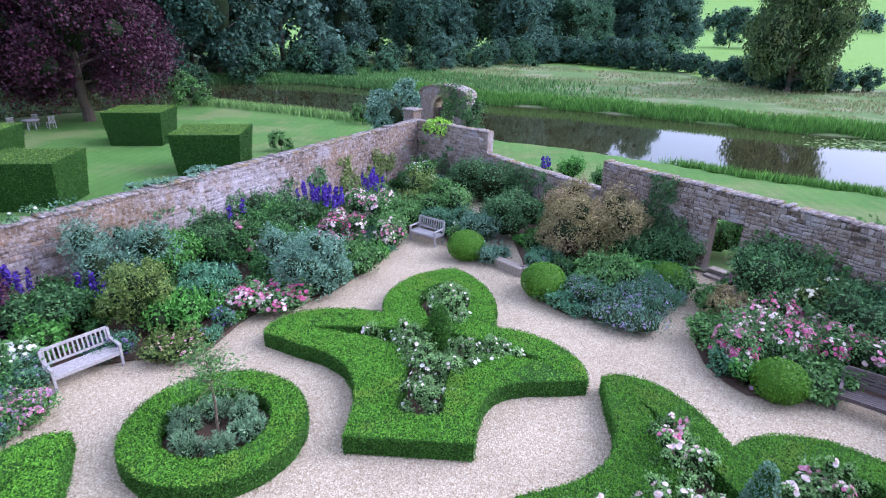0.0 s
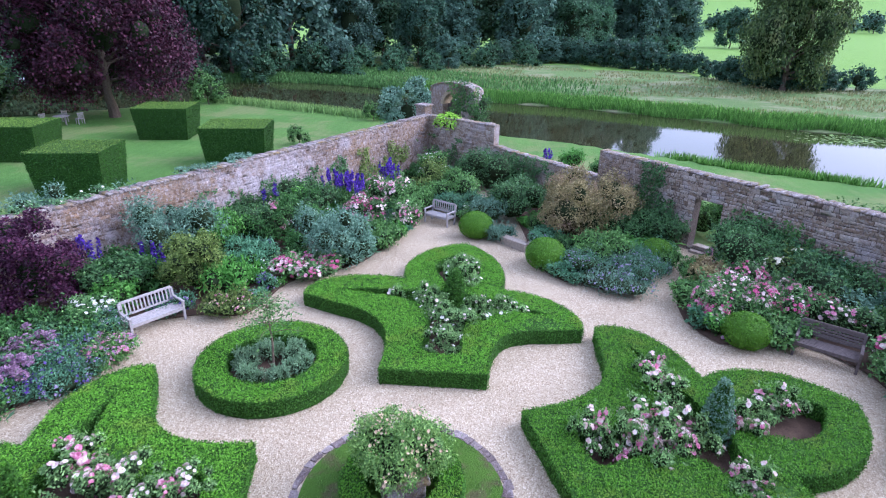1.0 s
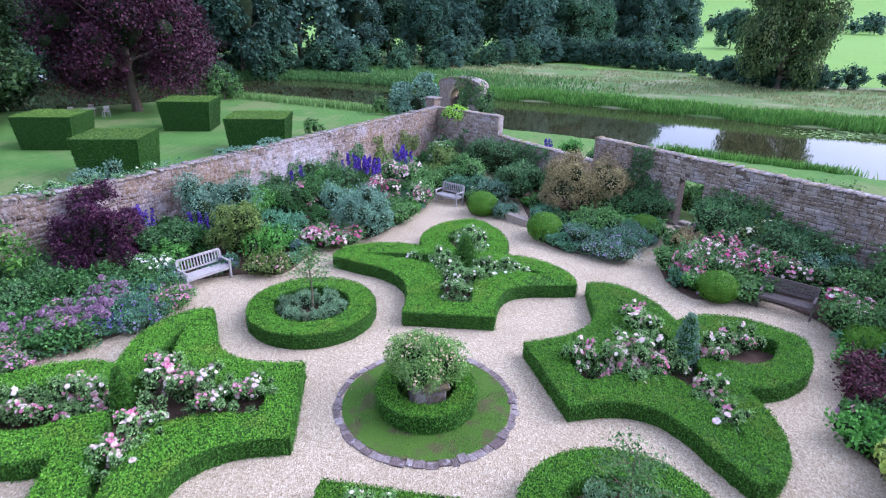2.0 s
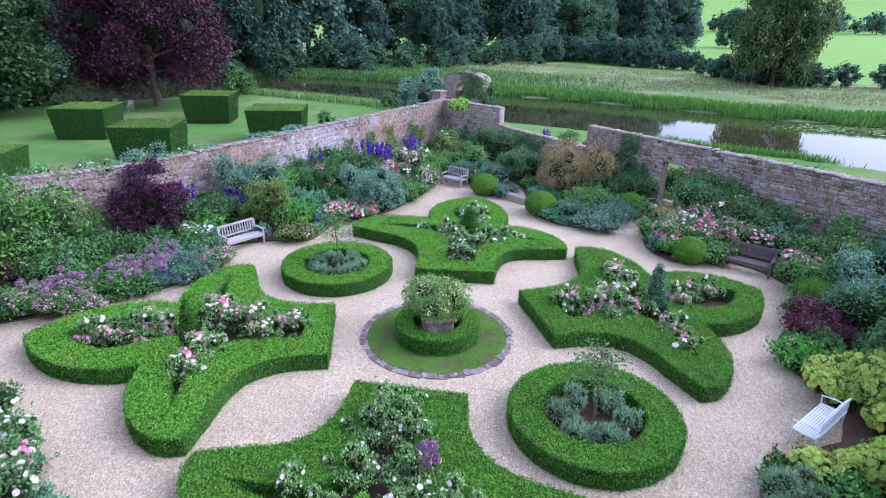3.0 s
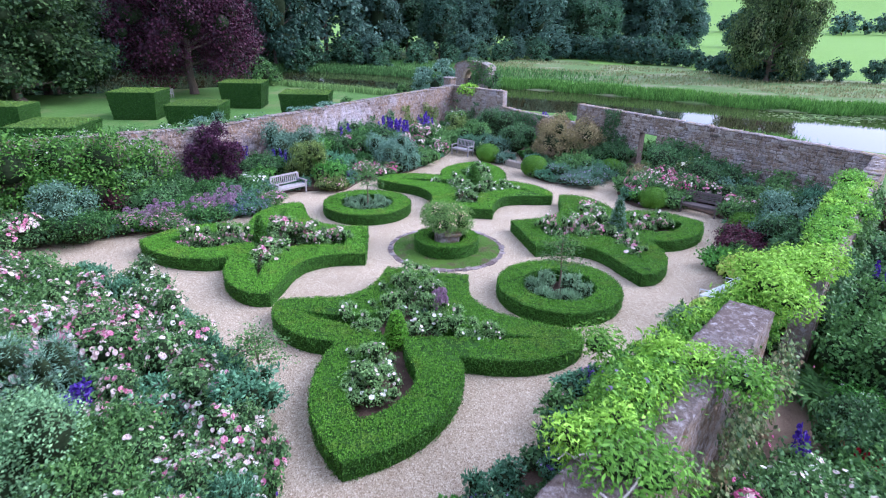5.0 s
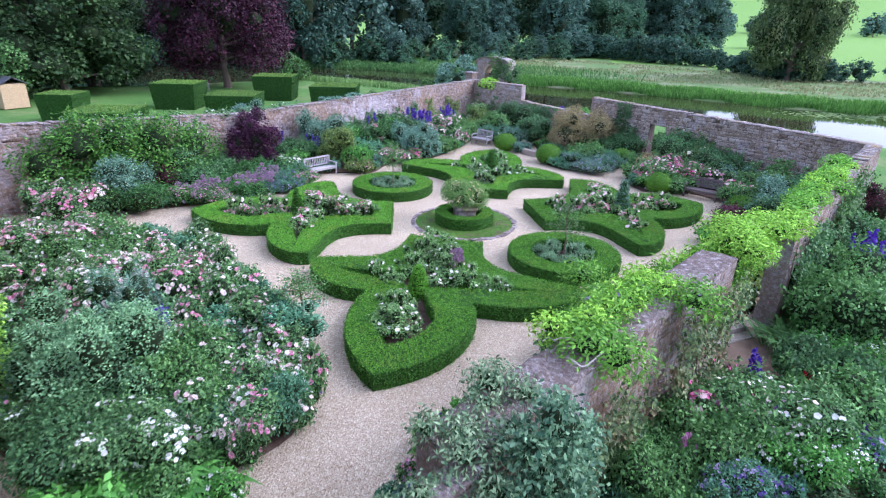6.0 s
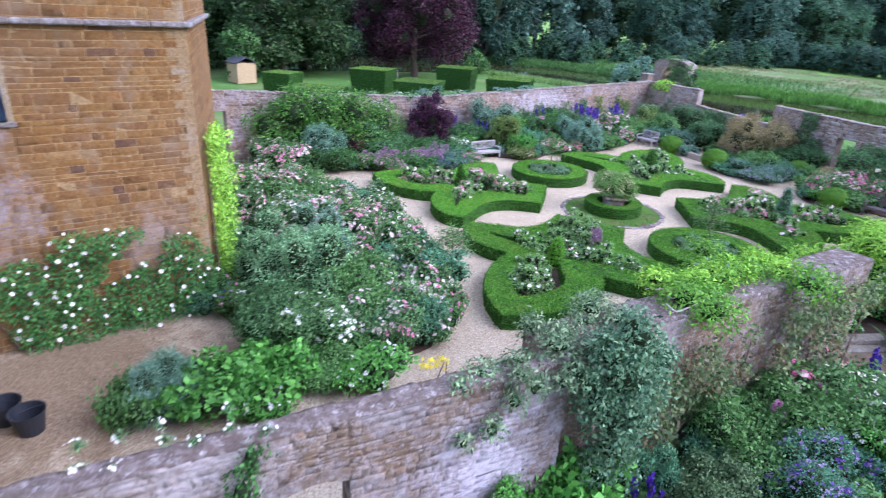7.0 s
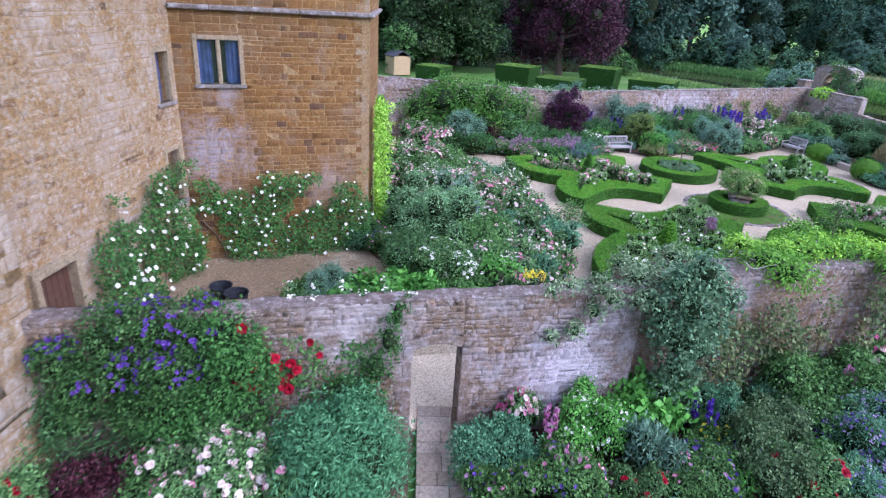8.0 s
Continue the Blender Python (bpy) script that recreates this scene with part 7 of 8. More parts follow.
# places in each bed: across, along, width, height
BED_SPOTS = (
    ("fleur_pale", ((-0.1, 1.3, 1.1, 1.0), (0.3, 2.2, 1.3, 1.0), (-0.3, 2.9, 1.2, 0.9), (0.9, 3.2, 1.2, 0.9), (1.7, 3.75, 1.1, 0.85), (2.3, 3.85, 0.7, 0.7), (-0.7, 3.7, 1.0, 0.9), (-1.7, 3.95, 0.6, 0.6), (0.25, 5.4, 1.1, 0.9), (0.1, 6.4, 1.3, 0.9), (0.0, 7.1, 0.8, 0.8))),
    ("fleur_pink", ((-0.4, 1.1, 0.9, 1.2), (0.0, 1.7, 1.0, 1.0), (0.35, 2.5, 1.2, 1.0), (-0.5, 2.6, 1.2, 1.1), (-1.4, 3.5, 1.2, 1.2), (-2.2, 3.7, 0.9, 1.0), (0.2, 3.4, 1.1, 0.9), (1.7, 3.8, 0.9, 0.9), (2.6, 3.8, 0.8, 0.9), (0.0, 5.2, 0.9, 0.9), (-0.5, 6.2, 0.8, 0.8), (-0.4, 6.9, 0.9, 0.8))),
    ("fleur_pink", ((0.2, 1.1, 1.1, 1.1), (-0.2, 1.9, 1.0, 1.0), (0.4, 2.3, 1.2, 1.2), (0.4, 3.2, 1.2, 1.2), (1.2, 3.5, 0.9, 1.3), (-0.9, 3.4, 1.0, 1.0), (-1.8, 3.7, 0.9, 1.0), (0.1, 5.0, 1.0, 0.9), (0.2, 5.7, 1.1, 0.9), (0.1, 6.4, 1.1, 0.9), (0.0, 7.0, 0.9, 0.8))),
    ("fleur_pale", ((0.0, 0.9, 1.3, 1.1), (0.5, 1.6, 1.1, 1.0), (-0.5, 1.9, 1.0, 1.0), (-0.6, 2.7, 1.1, 1.0), (0.6, 2.8, 1.0, 0.9), (-1.4, 3.5, 1.1, 0.9), (-2.2, 3.7, 0.8, 0.7), (1.8, 3.5, 0.6, 0.9), (0.4, 5.6, 1.2, 0.9), (0.1, 6.5, 1.3, 0.9), (0.5, 6.3, 0.9, 0.8))),
)
CONES = ((1.0, 1.3, "box"), (0.85, 1.6, "silver"), (0.6, 1.3, "box"), (0.75, 1.0, "box_top"))
brng = random.Random(3)
for (x, y, form), (key, spots), (w, h, mat) in zip(FLEURS, BED_SPOTS, CONES):
    for u, v, pw, ph in spots:
        px, py = fleur_place(np.array([(u, v)]), *form)[0]
        plant(key, x + px, y + py, pw * brng.uniform(0.95, 1.15), ph * brng.uniform(0.9, 1.1), 0.03)
    px, py = fleur_place(np.array([(0.0, 4.15)]), *form)[0]
    box_cone(x + px, y + py, w, h, mat, 17 + int(10 * w))
plant("allium", -1.9, 0.15, 0.5, 1.0)
plant("fleur_pale", -3.73, -1.00, 0.9, 0.7, 0.03)
plant("fleur_pale", -2.46, -0.90, 0.8, 0.7, 0.03)
plant("fleur_pale", -2.18, -0.52, 0.8, 0.7, 0.03)
leafy_mass("honeysuckle", "honeysuckle mound with cream and pink flowers on the plinth", CEN, [(0, 0, 1.2, 0.66, 0.66, 0.5), (0.55, 0.1, 1.1, 0.45, 0.45, 0.42), (-0.55, 0.15, 1.15, 0.48, 0.48, 0.42), (0.1, 0.52, 1.15, 0.44, 0.44, 0.4), (-0.1, -0.5, 1.1, 0.45, 0.45, 0.38), (0.1, 0.0, 1.48, 0.36, 0.36, 0.28), (-0.45, 0.1, 1.42, 0.3, 0.3, 0.26)], "honey", 0.06, 11000, 68, flowers="f_peach", blooms=130, bloom=0.06, category="shrub", band=(0.9, 2.2))
for k, (x, y) in enumerate(RINGS):
    for a in range(6):
        plant("tuft", x + 0.72 * math.cos(a * 1.047 + k), y + 0.72 * math.sin(a * 1.047 + k), (0.75, 0.62, 0.68)[a % 3], 0.52, 0.03)


def small_tree(x, y, h, seed):
    """A young standard tree: thin stem, sparse airy head."""
    rng = np.random.default_rng(seed)
    root = empty("young_tree", x, y)
    tagged(root, "young slender tree with a sparse feathery head", "tree", "young trees in ring hedges")
    bm = bmesh.new()
    add_tube(bm, [(0, 0, 0), (0.03, 0.02, h * 0.4), (-0.02, 0.03, h * 0.75), (0, 0, h)], [0.035, 0.028, 0.02, 0.006], 7)
    pts = []
    for k in range(16):
        a, z = k * 2.4, h * (0.52 + 0.45 * k / 16)
        L = 0.75 * (1.15 - 0.6 * k / 16)
        tip = (L * math.cos(a), L * math.sin(a), z + 0.12)
        add_tube(bm, [(0, 0, z), (tip[0] * 0.55, tip[1] * 0.55, z + 0.14), tip], [0.011, 0.008, 0.003], 4)
        t = rng.random((75, 1)) * 0.85 + 0.15
        pts.append(np.array([[0, 0, z]]) * (1 - t) + np.array([tip]) * t + 0.09 * rng.normal(size=(75, 3)))
    part("stem", bm, M["twig"], root)
    P = np.concatenate(pts)
    N = unit(rng.normal(size=P.shape) * 0.5 + (0, 0, 1))
    link_mesh("crown", poly_mesh("crown", leaf_quads(P, N, 0.085, rng, 0.4, 0.2, 0.2), 4), M["green"], root)
    return root


small_tree(*RINGS[0], 2.3, 1)
small_tree(*RINGS[1], 2.1, 2)
small_tree(-5.6, -3.6, 1.5, 3)

# clipped balls
for k, (x, y, d, h) in enumerate(((-1.85, 20.9, 1.45, 1.1), (0.95, 18.0, 1.5, 1.15), (5.35, 19.3, 1.2, 0.9), (6.5, 13.1, 1.3, 1.0), (9.6, 10.0, 1.25, 0.95), (6.75, 17.6, 1.0, 0.7))):
    box_ball(x, y, d, h, 90 + k)

# ---------------------------------------------------------------- climbers and wall-top growth
LIME_VINE = "wisteria heaped along the wall's top in bright leaf"
wall_top_vine("wisteria", LIME_VINE, (12.5, 7.9), (7.6, -0.1), 3.15, 0.9, 1.3, "wisteria", 0.11, 1, side=-1)
wall_top_vine("wisteria", LIME_VINE, (7.5, -0.4), (4.9, -3.6), 3.1, 1.3, 0.7, "lime", 0.11, 2, side=-1)
wall_top_vine("wisteria", LIME_VINE, (4.3, -3.9), (1.5, -8.0), 2.6, 0.8, 1.4, "wisteria", 0.11, 36, side=-1, lobes_per_m=2.4)
wall_top_vine("wisteria", LIME_VINE, (3.05, -5.9), (1.3, -8.5), 3.12, 1.3, 0.9, "wisteria", 0.10, 3, flowers="f_lilac", side=-1, lobes_per_m=3.2)
wall_top_vine("vine", "pale grey-green leafy vine heaped over the wall's top", (0.75, -9.75), (-0.5, -11.6), 3.15, 0.95, 0.6, "variegated", 0.085, 37, side=-1, lobes_per_m=2.8)
wall_top_vine("wisteria", "young yellow-green wisteria shoots on the wall", (3.2, -5.8), (1.2, -8.85), 3.25, 1.15, 0.25, "lime", 0.10, 33, side=-1, lobes_per_m=2.2, bulge=0.8)
wall_top_vine("wisteria", "young yellow-green wisteria shoots on the wall", (11.6, 6.4), (7.6, 0.0), 3.25, 1.0, 0.3, "lime", 0.10, 34, side=-1, lobes_per_m=1.0, bulge=0.7)
wall_top_vine("vine", "grey-green vine trailing over the wall's top", (-0.5, -11.9), (-1.4, -13.1), 3.1, 0.6, 0.9, "variegated", 0.085, 4, side=1)
climber("climbing_shrub", "sparse bronze-green climber on the outer wall face", (2.6, -7.2), (0.6, -10.2), 1, 0.3, 2.6, "bronze_green", 0.09, 6, depth=0.35, gap=0.12)
climber("climbing_rose", "rose climbing the outer wall face", (5.0, -3.9), (2.8, -7.0), 1, 0.0, 3.0, "bronze_green", 0.095, 7, "f_hot", 1.5, 0.08, depth=0.4, gap=-0.05)
climber("wisteria", "wisteria hanging on the outer wall face", (10.0, 3.6), (7.4, -0.4), 1, 0.3, 3.1, "dark", 0.12, 8, depth=0.4)
climber("climbing_shrub", "dark green climber hanging on the wall", (12.8, 8.3), (10.2, 4.0), 1, 0.0, 3.0, "green", 0.12, 9, depth=0.5, gap=-0.4)
climber("ivy", "dark ivy trailing up beside the doorway", (-3.1, -15.2), (-4.2, -16.7), 1, 1.2, 2.4, "ivy_green", 0.07, 10, gap=0.1, depth=0.12, off=0.37)
spill = []
for k, (x, y, z) in enumerate(((5.9, -1.5, 2.5), (5.3, -2.1, 2.4), (4.7, -2.7, 2.4), (4.2, -3.3, 2.5), (3.7, -3.9, 2.4), (3.2, -4.6, 2.5), (2.7, -5.3, 2.6), (2.2, -6.0, 2.6))):
    r = (0.55, 0.7, 0.6)[k % 3]
    spill += [(x - 4.0, y + 3.6, z, r, r, r * 0.9), (x - 4.35, y + 3.85, z - 0.9, r * 0.8, r * 0.8, r)]
leafy_mass("wisteria", "fresh green wisteria spilling down the wall", (4.15, -3.65), [(l[0], l[1], l[2], l[3] * 0.82, l[4] * 0.82, l[5] * 0.85) for l in spill], "wisteria", 0.12, 15000, 51, aspect=0.3)
leafy_mass("wisteria", "lime-green young shoots of wisteria", (4.1, -3.55), [(l[0], l[1], l[2] + 0.25, 0.4, 0.4, 0.35) for l in spill[::4]], "lime", 0.12, 3500, 52, aspect=0.3)


def on_south(s, out, z, r, rz=None):
    """A lobe placed along the south wall's outer face, from the wall's middle stretch."""
    return (-0.597 * (s - 8) + 0.802 * out, -0.802 * (s - 8) - 0.597 * out, z, r, r, rz or r)


SOUTH = (-0.3 - 0.597 * 8, -11.6 - 0.802 * 8)
leafy_mass("clematis", "violet clematis mounded over the wall", SOUTH, [on_south(9.5, 0.25, 2.25, 0.5), on_south(8.9, 0.25, 2.65, 0.5), on_south(8.2, 0.25, 2.7, 0.52), on_south(7.6, 0.25, 2.65, 0.5), on_south(8.8, 0.4, 2.1, 0.5), on_south(8.0, 0.45, 2.1, 0.52), on_south(9.4, 0.4, 1.7, 0.45), on_south(8.5, 0.4, 1.5, 0.5)], "clematis_leaf", 0.065, 24000, 11, flowers="f_violet", blooms=330, bloom=0.085, band=(1.9, 3.3))
leafy_mass("climbing_rose", "leafy green rose heaped against the wall", SOUTH, [on_south(7.1, 0.3, 2.6, 0.5), on_south(6.9, 0.42, 2.15, 0.5), on_south(7.3, 0.45, 1.7, 0.5), on_south(7.9, 0.5, 1.3, 0.5), on_south(6.9, 0.45, 1.2, 0.5), on_south(7.4, 0.5, 0.6, 0.55)], "ivy_green", 0.075, 19000, 41)
leafy_mass("cut_leaved_shrub", "dark blue-green shrub with finely cut leaves", (-6.1, -19.1), [(0.0, 0.0, 0.9, 0.9, 0.9, 0.75), (0.7, 0.6, 0.8, 0.75, 0.75, 0.7), (-0.6, -0.7, 0.8, 0.75, 0.75, 0.7), (0.2, -0.5, 1.2, 0.5, 0.5, 0.5)], "dark", 0.11, 15000, 42, aspect=0.2, category="shrub")
leafy_mass("cut_leaved_shrub", "large grey-green shrub with finely cut leaves beside the path", (-2.35, -16.75), [(0.0, 0.0, 0.75, 1.05, 1.05, 0.8), (0.35, 0.3, 1.0, 0.6, 0.6, 0.55), (-0.4, -0.2, 1.0, 0.6, 0.6, 0.55), (0.35, -0.55, 0.8, 0.6, 0.6, 0.6)], "cutleaf", 0.10, 20000, 43, aspect=0.22, category="shrub")
tall = [(0.6 * a, 0.8 * a, z, r, r, r * k) for a, z, r, k in ((-0.5, 3.35, 0.3, 1.0), (-0.1, 3.6, 0.36, 1.0), (0.22, 3.3, 0.28, 1.2), (-0.15, 2.85, 0.46, 1.0), (0.3, 2.6, 0.3, 1.2), (-0.6, 2.55, 0.3, 1.1), (-0.25, 2.15, 0.44, 1.0), (0.2, 1.95, 0.3, 1.2), (-0.1, 1.5, 0.36, 1.1), (-0.35, 1.0, 0.3, 1.2), (0.15, 0.7, 0.3, 1.2), (0.62, 2.9, 0.2, 1.0), (-0.85, 2.9, 0.2, 1.0))]
leafy_mass("climbing_shrub", "tall dark blue-green shrub against the wall", (1.05, -10.95), tall, "rose_grey", 0.085, 8500, 44, category="shrub")
wall_top_vine("vine", "pale variegated vine trailing down the wall", (0.6, -10.6), (-0.7, -12.6), 3.15, 0.55, 1.0, "variegated", 0.085, 45, side=1, lobes_per_m=2.6)
leafy_mass("ivy", "dark ivy trailing from the wall's top to the ground", SOUTH, [on_south(5.0, 0.42, 0.5, 0.35, 0.6), on_south(4.85, 0.42, 1.2, 0.3, 0.5), on_south(4.65, 0.4, 1.8, 0.24, 0.4), on_south(4.45, 0.38, 2.4, 0.18, 0.35), on_south(4.3, 0.36, 2.9, 0.13, 0.3), on_south(5.3, 0.4, 1.5, 0.22)], "ivy_green", 0.065, 4200, 46)
climber("climbing_rose", "deep red rose climbing the outer wall face", (-3.7, -15.9), (-4.8, -17.4), 1, 1.5, 3.1, "green", 0.075, 31, "f_red", 7, 0.17, depth=0.3, gap=0.1, off=0.37)
climber("climbing_rose", "white climbing rose on the ironstone wall", H_I, H_T, -1, 0.0, 2.7, "ivy_green", 0.08, 12, "f_white", 6, 0.095, depth=0.6, off=0.05, gap=-0.12, scale=0.9)
climber("climbing_rose", "white climbing rose on the house front", (-12.6, -14.05), (-10.0, -17.7), 1, 0.0, 3.3, "ivy_green", 0.085, 13, "f_white", 5, 0.11, depth=0.6, off=0.05, gap=-0.05, scale=0.9)
climber("golden_vine", "yellow-green vine on the house corner", (-10.4, -8.8), (-12.7, -6.55), -1, 0.3, 4.6, "lime", 0.11, 14, depth=0.6, off=0.06, gap=-0.5)
climber("ivy", "ivy on the wall beside the doorway", (5.2, 23.1), (6.6, 21.6), -1, 1.2, 3.3, "dark", 0.11, 15, depth=0.2)
climber("ivy", "dark green ivy massed beside the doorway", (8.3, 19.8), (10.6, 17.4), -1, 0.0, 2.3, "green", 0.12, 16, depth=0.45, gap=-0.3)
climber("climbing_rose", "climbing rose on the far wall", (10.5, 17.5), (14.6, 13.2), -1, 0.0, 1.8, "green", 0.11, 17, "f_cream", 3, depth=0.5, gap=0.22)
climber("climber", "green climber thinly covering the wall", (-6.3, 31.7), (-9.2, 26.0), 1, 0.3, 2.3, "olive", 0.11, 18, gap=0.1)
climber("climber", "green climber low on the wall", (-9.2, 26.0), (-13.2, 18.0), 1, 0.2, 2.2, "dark", 0.11, 19, gap=0.05)
climber("climber", "dark climber in the wall's corner", (-5.4, 32.8), (-1.6, 30.2), -1, 0.0, 2.2, "dark", 0.11, 20, gap=0.0)
climber("climber", "climber over the low wall", (-1.2, 30.0), (3.5, 24.8), -1, 0.2, 2.1, "dark", 0.11, 21, gap=0.0)
climber("climbing_rose", "rose growing over the corner gateway", (-4.1, 35.6), (-2.2, 34.4), -1, 0.5, 5.3, "green", 0.13, 22, "f_white", 2, off=0.5, gap=-0.4, depth=0.6)
leafy_mass("climbing_rose", "dark leafy rose heaped on the corner gateway", (-2.6, 34.3), [(-1.0, 0.5, 4.5, 0.55, 0.55, 0.5), (-0.5, 0.2, 4.0, 0.65, 0.65, 0.7), (-0.2, 0.1, 3.0, 0.7, 0.7, 0.8), (0.1, 0.0, 2.0, 0.75, 0.75, 0.8), (0.2, 0.0, 1.0, 0.8, 0.8, 0.9), (0.3, 0.1, 3.7, 0.4, 0.4, 0.5)], "dark", 0.13, 5200, 53, flowers="f_white", blooms=30, bloom=0.12)
wall_top_vine("golden_vine", "yellow-green leafy vine on the corner wall", (-5.0, 32.7), (-3.6, 31.8), 3.25, 0.8, 0.5, "lime", 0.16, 23, side=-1)
wall_top_vine("wall_plant", "grey plants rooted on the wall's top", (-11.6, 21.0), (-13.2, 17.8), 3.05, 0.7, 0.0, "silver", 0.1, 24, side=-1)
wall_top_vine("white_climber", "white-flowered climber along the wall's top", (-14.2, 15.6), (-18.6, 7.0), 2.95, 0.6, 0.4, "pale_rose", 0.12, 25, flowers="f_white", side=-1)
wall_top_vine("wall_plant", "small white-flowered plants on the wall's top", (-2.6, -14.75), (-4.0, -16.6), 3.12, 0.24, 0.05, "pale_rose", 0.045, 26, flowers="f_white", side=-1, blooms=30, bloom=0.045)
plant("bright", 9.3, 22.4, 1.8, 2.0)
plant("green", 8.2, 22.9, 1.6, 1.6)
plant("green", -21.0, 4.6, 1.8, 1.6)
plant("white_low", -2.0, -13.2, 0.7, 0.4, 3.1)
climber("flag_climber", "yellow stonecrop on the wall's top", (-1.5, -13.0), (-1.25, -12.7), 1, 3.12, 3.3, "f_yellow", 0.06, 27, off=0.0, depth=0.2, gap=-1.0)

# ---------------------------------------------------------------- border planting
fine_shrub("silver", -12.9, 15.9, 3.4, 2.7, 9000, 0.11, 61)
fine_shrub("olive", -10.75, 13.8, 2.2, 2.3, 9000, 0.075, 62)
plant("bright", -11.85, 17.08, 2.52, 1.7)
plant("teal", -9.80, 16.06, 1.77, 1.0)
plant("bright", -9.80, 14.21, 1.65, 0.9)
fine_shrub("silver", -7.1, 17.5, 2.8, 2.2, 9500, 0.105, 63)
plant("silver", -6.39, 17.16, 1.86, 1.2)
plant("green", -5.53, 19.27, 1.64, 0.9)
plant("rose_hot", -7.60, 16.00, 2.50, 0.7)
plant("rose_hot", -10.41, 19.84, 1.90, 1.4)
plant("deep", -9.93, 20.93, 2.51, 1.5)
plant("deep", -10.41, 18.91, 2.37, 1.3)
plant("dark", -11.22, 19.28, 2.46, 1.5)
plant("bright", -9.99, 22.30, 1.78, 1.5)
plant("delphinium", -8.51, 23.20, 1.63, 2.1)
plant("delphinium", -7.70, 23.04, 1.31, 2.0)
plant("delphinium", -6.58, 25.84, 1.27, 2.0)
plant("delphinium", -14.48, 13.70, 1.09, 1.9)
plant("delphinium", -12.44, 14.38, 0.70, 1.7)
plant("delphinium", -10.77, 20.50, 0.69, 1.9)
plant("rose_pink", -6.25, 24.13, 2.40, 1.3)
plant("rose_hot", -7.06, 21.67, 2.23, 1.1)
plant("green", -5.05, 23.57, 2.34, 1.2)
plant("rose_pink", -4.98, 21.54, 1.64, 0.9)
plant("white_shrub", -4.78, 28.88, 2.07, 1.7)
plant("green", -3.17, 25.28, 3.07, 1.5)
plant("olive", -4.30, 26.35, 2.24, 1.4)
plant("dark", -1.49, 28.76, 3.76, 1.9)
plant("dark", -0.24, 23.57, 2.60, 1.9)
plant("teal", -2.88, 23.66, 2.04, 1.1)
plant("silver", -1.51, 23.01, 1.85, 1.0)
plant("white_shrub", -2.01, 22.59, 1.40, 0.8)
plant("silver", -0.88, 20.74, 1.18, 0.55)
plant("rose_white", -12.5, 11.3, 1.5, 0.95)
plant("bright", -12.6, 12.3, 1.5, 0.95)
plant("dark", -13.19, 9.37, 2.6, 0.7)
plant("deep", -13.28, 14.02, 2.36, 1.2)
plant("dark", -13.18, 13.13, 2.05, 1.2)
plant("catmint", -11.95, 8.52, 2.46, 0.5)
plant("catmint", -11.75, 9.27, 2.12, 0.5)
plant("pink_border", -11.24, 9.80, 1.83, 0.55)
plant("veronica", -12.2, 9.3, 1.8, 0.6)
plant("catmint", -11.01, 12.60, 1.28, 0.5)
plant("rose_peach", -9.10, 12.87, 1.75, 0.5)
plant("dark", -10.17, 21.32, 3.65, 1.6)
plant("teal", -12.58, 16.98, 1.87, 1.6)
plant("deep", -8.53, 19.73, 1.58, 1.2)
fine_shrub("tan", 2.75, 21.9, 4.4, 2.8, 27000, 0.085, 65)
plant("nepeta", 3.37, 17.27, 3.49, 0.6)
plant("lavender", 2.30, 17.76, 2.12, 0.7)
plant("lavender", 4.30, 17.41, 2.12, 0.6)
plant("green", 3.09, 19.04, 2.23, 0.9)
plant("fern", 4.98, 20.94, 2.44, 0.9)
plant("fern", 3.54, 19.87, 2.06, 0.8)
plant("dark", 4.66, 21.86, 2.51, 1.2)
plant("dark", 6.02, 20.92, 1.92, 1.2)
plant("fern", 8.63, 24.43, 1.57, 1.0)
plant("cream_shrub", 8.42, 18.08, 2.16, 1.3)
plant("dark", 8.32, 18.16, 2.81, 1.8)
plant("dark", 8.81, 17.64, 3.64, 1.9)
plant("green", 12.66, 20.04, 3.19, 1.9)
plant("dark", 10.28, 16.10, 3.06, 1.6)
plant("rose_hot", 7.77, 15.28, 2.72, 1.1)
plant("rose_pink", 6.61, 15.22, 2.00, 1.0)
plant("rose_hot", 9.01, 15.27, 1.86, 0.9)
plant("rose_pink", 7.00, 14.50, 1.52, 0.8)
plant("teal", 10.13, 16.25, 2.74, 1.3)
plant("lavender", 10.90, 15.44, 2.69, 1.1)
plant("teal", 9.53, 16.97, 2.24, 1.2)
plant("green", 7.61, 13.52, 1.90, 0.8)
plant("rose_pink", 9.36, 12.17, 2.29, 1.1)
plant("green", 6.50, 17.49, 1.70, 0.8)
plant("green", 5.63, 15.41, 1.44, 0.7)
plant("tan", 6.43, 16.63, 1.35, 0.99)
fine_shrub("silver", 10.9, 9.0, 2.9, 1.8, 9000, 0.11, 67)
plant("green", 11.51, 12.74, 3.14, 1.5)
plant("dark", 10.93, 7.99, 2.89, 1.5)
plant("green", 9.99, 10.97, 2.11, 1.1)
plant("teal", 13.48, 12.71, 2.71, 1.3)
plant("redleaf", 8.79, 7.72, 2.41, 0.7)
plant("bright", 7.53, 5.94, 1.36, 0.5)
plant("green", 8.72, 4.12, 1.79, 1.1)
plant("bright", 3.61, -0.70, 0.70, 0.35)
plant("dark", 9.71, 5.53, 1.93, 1.2)
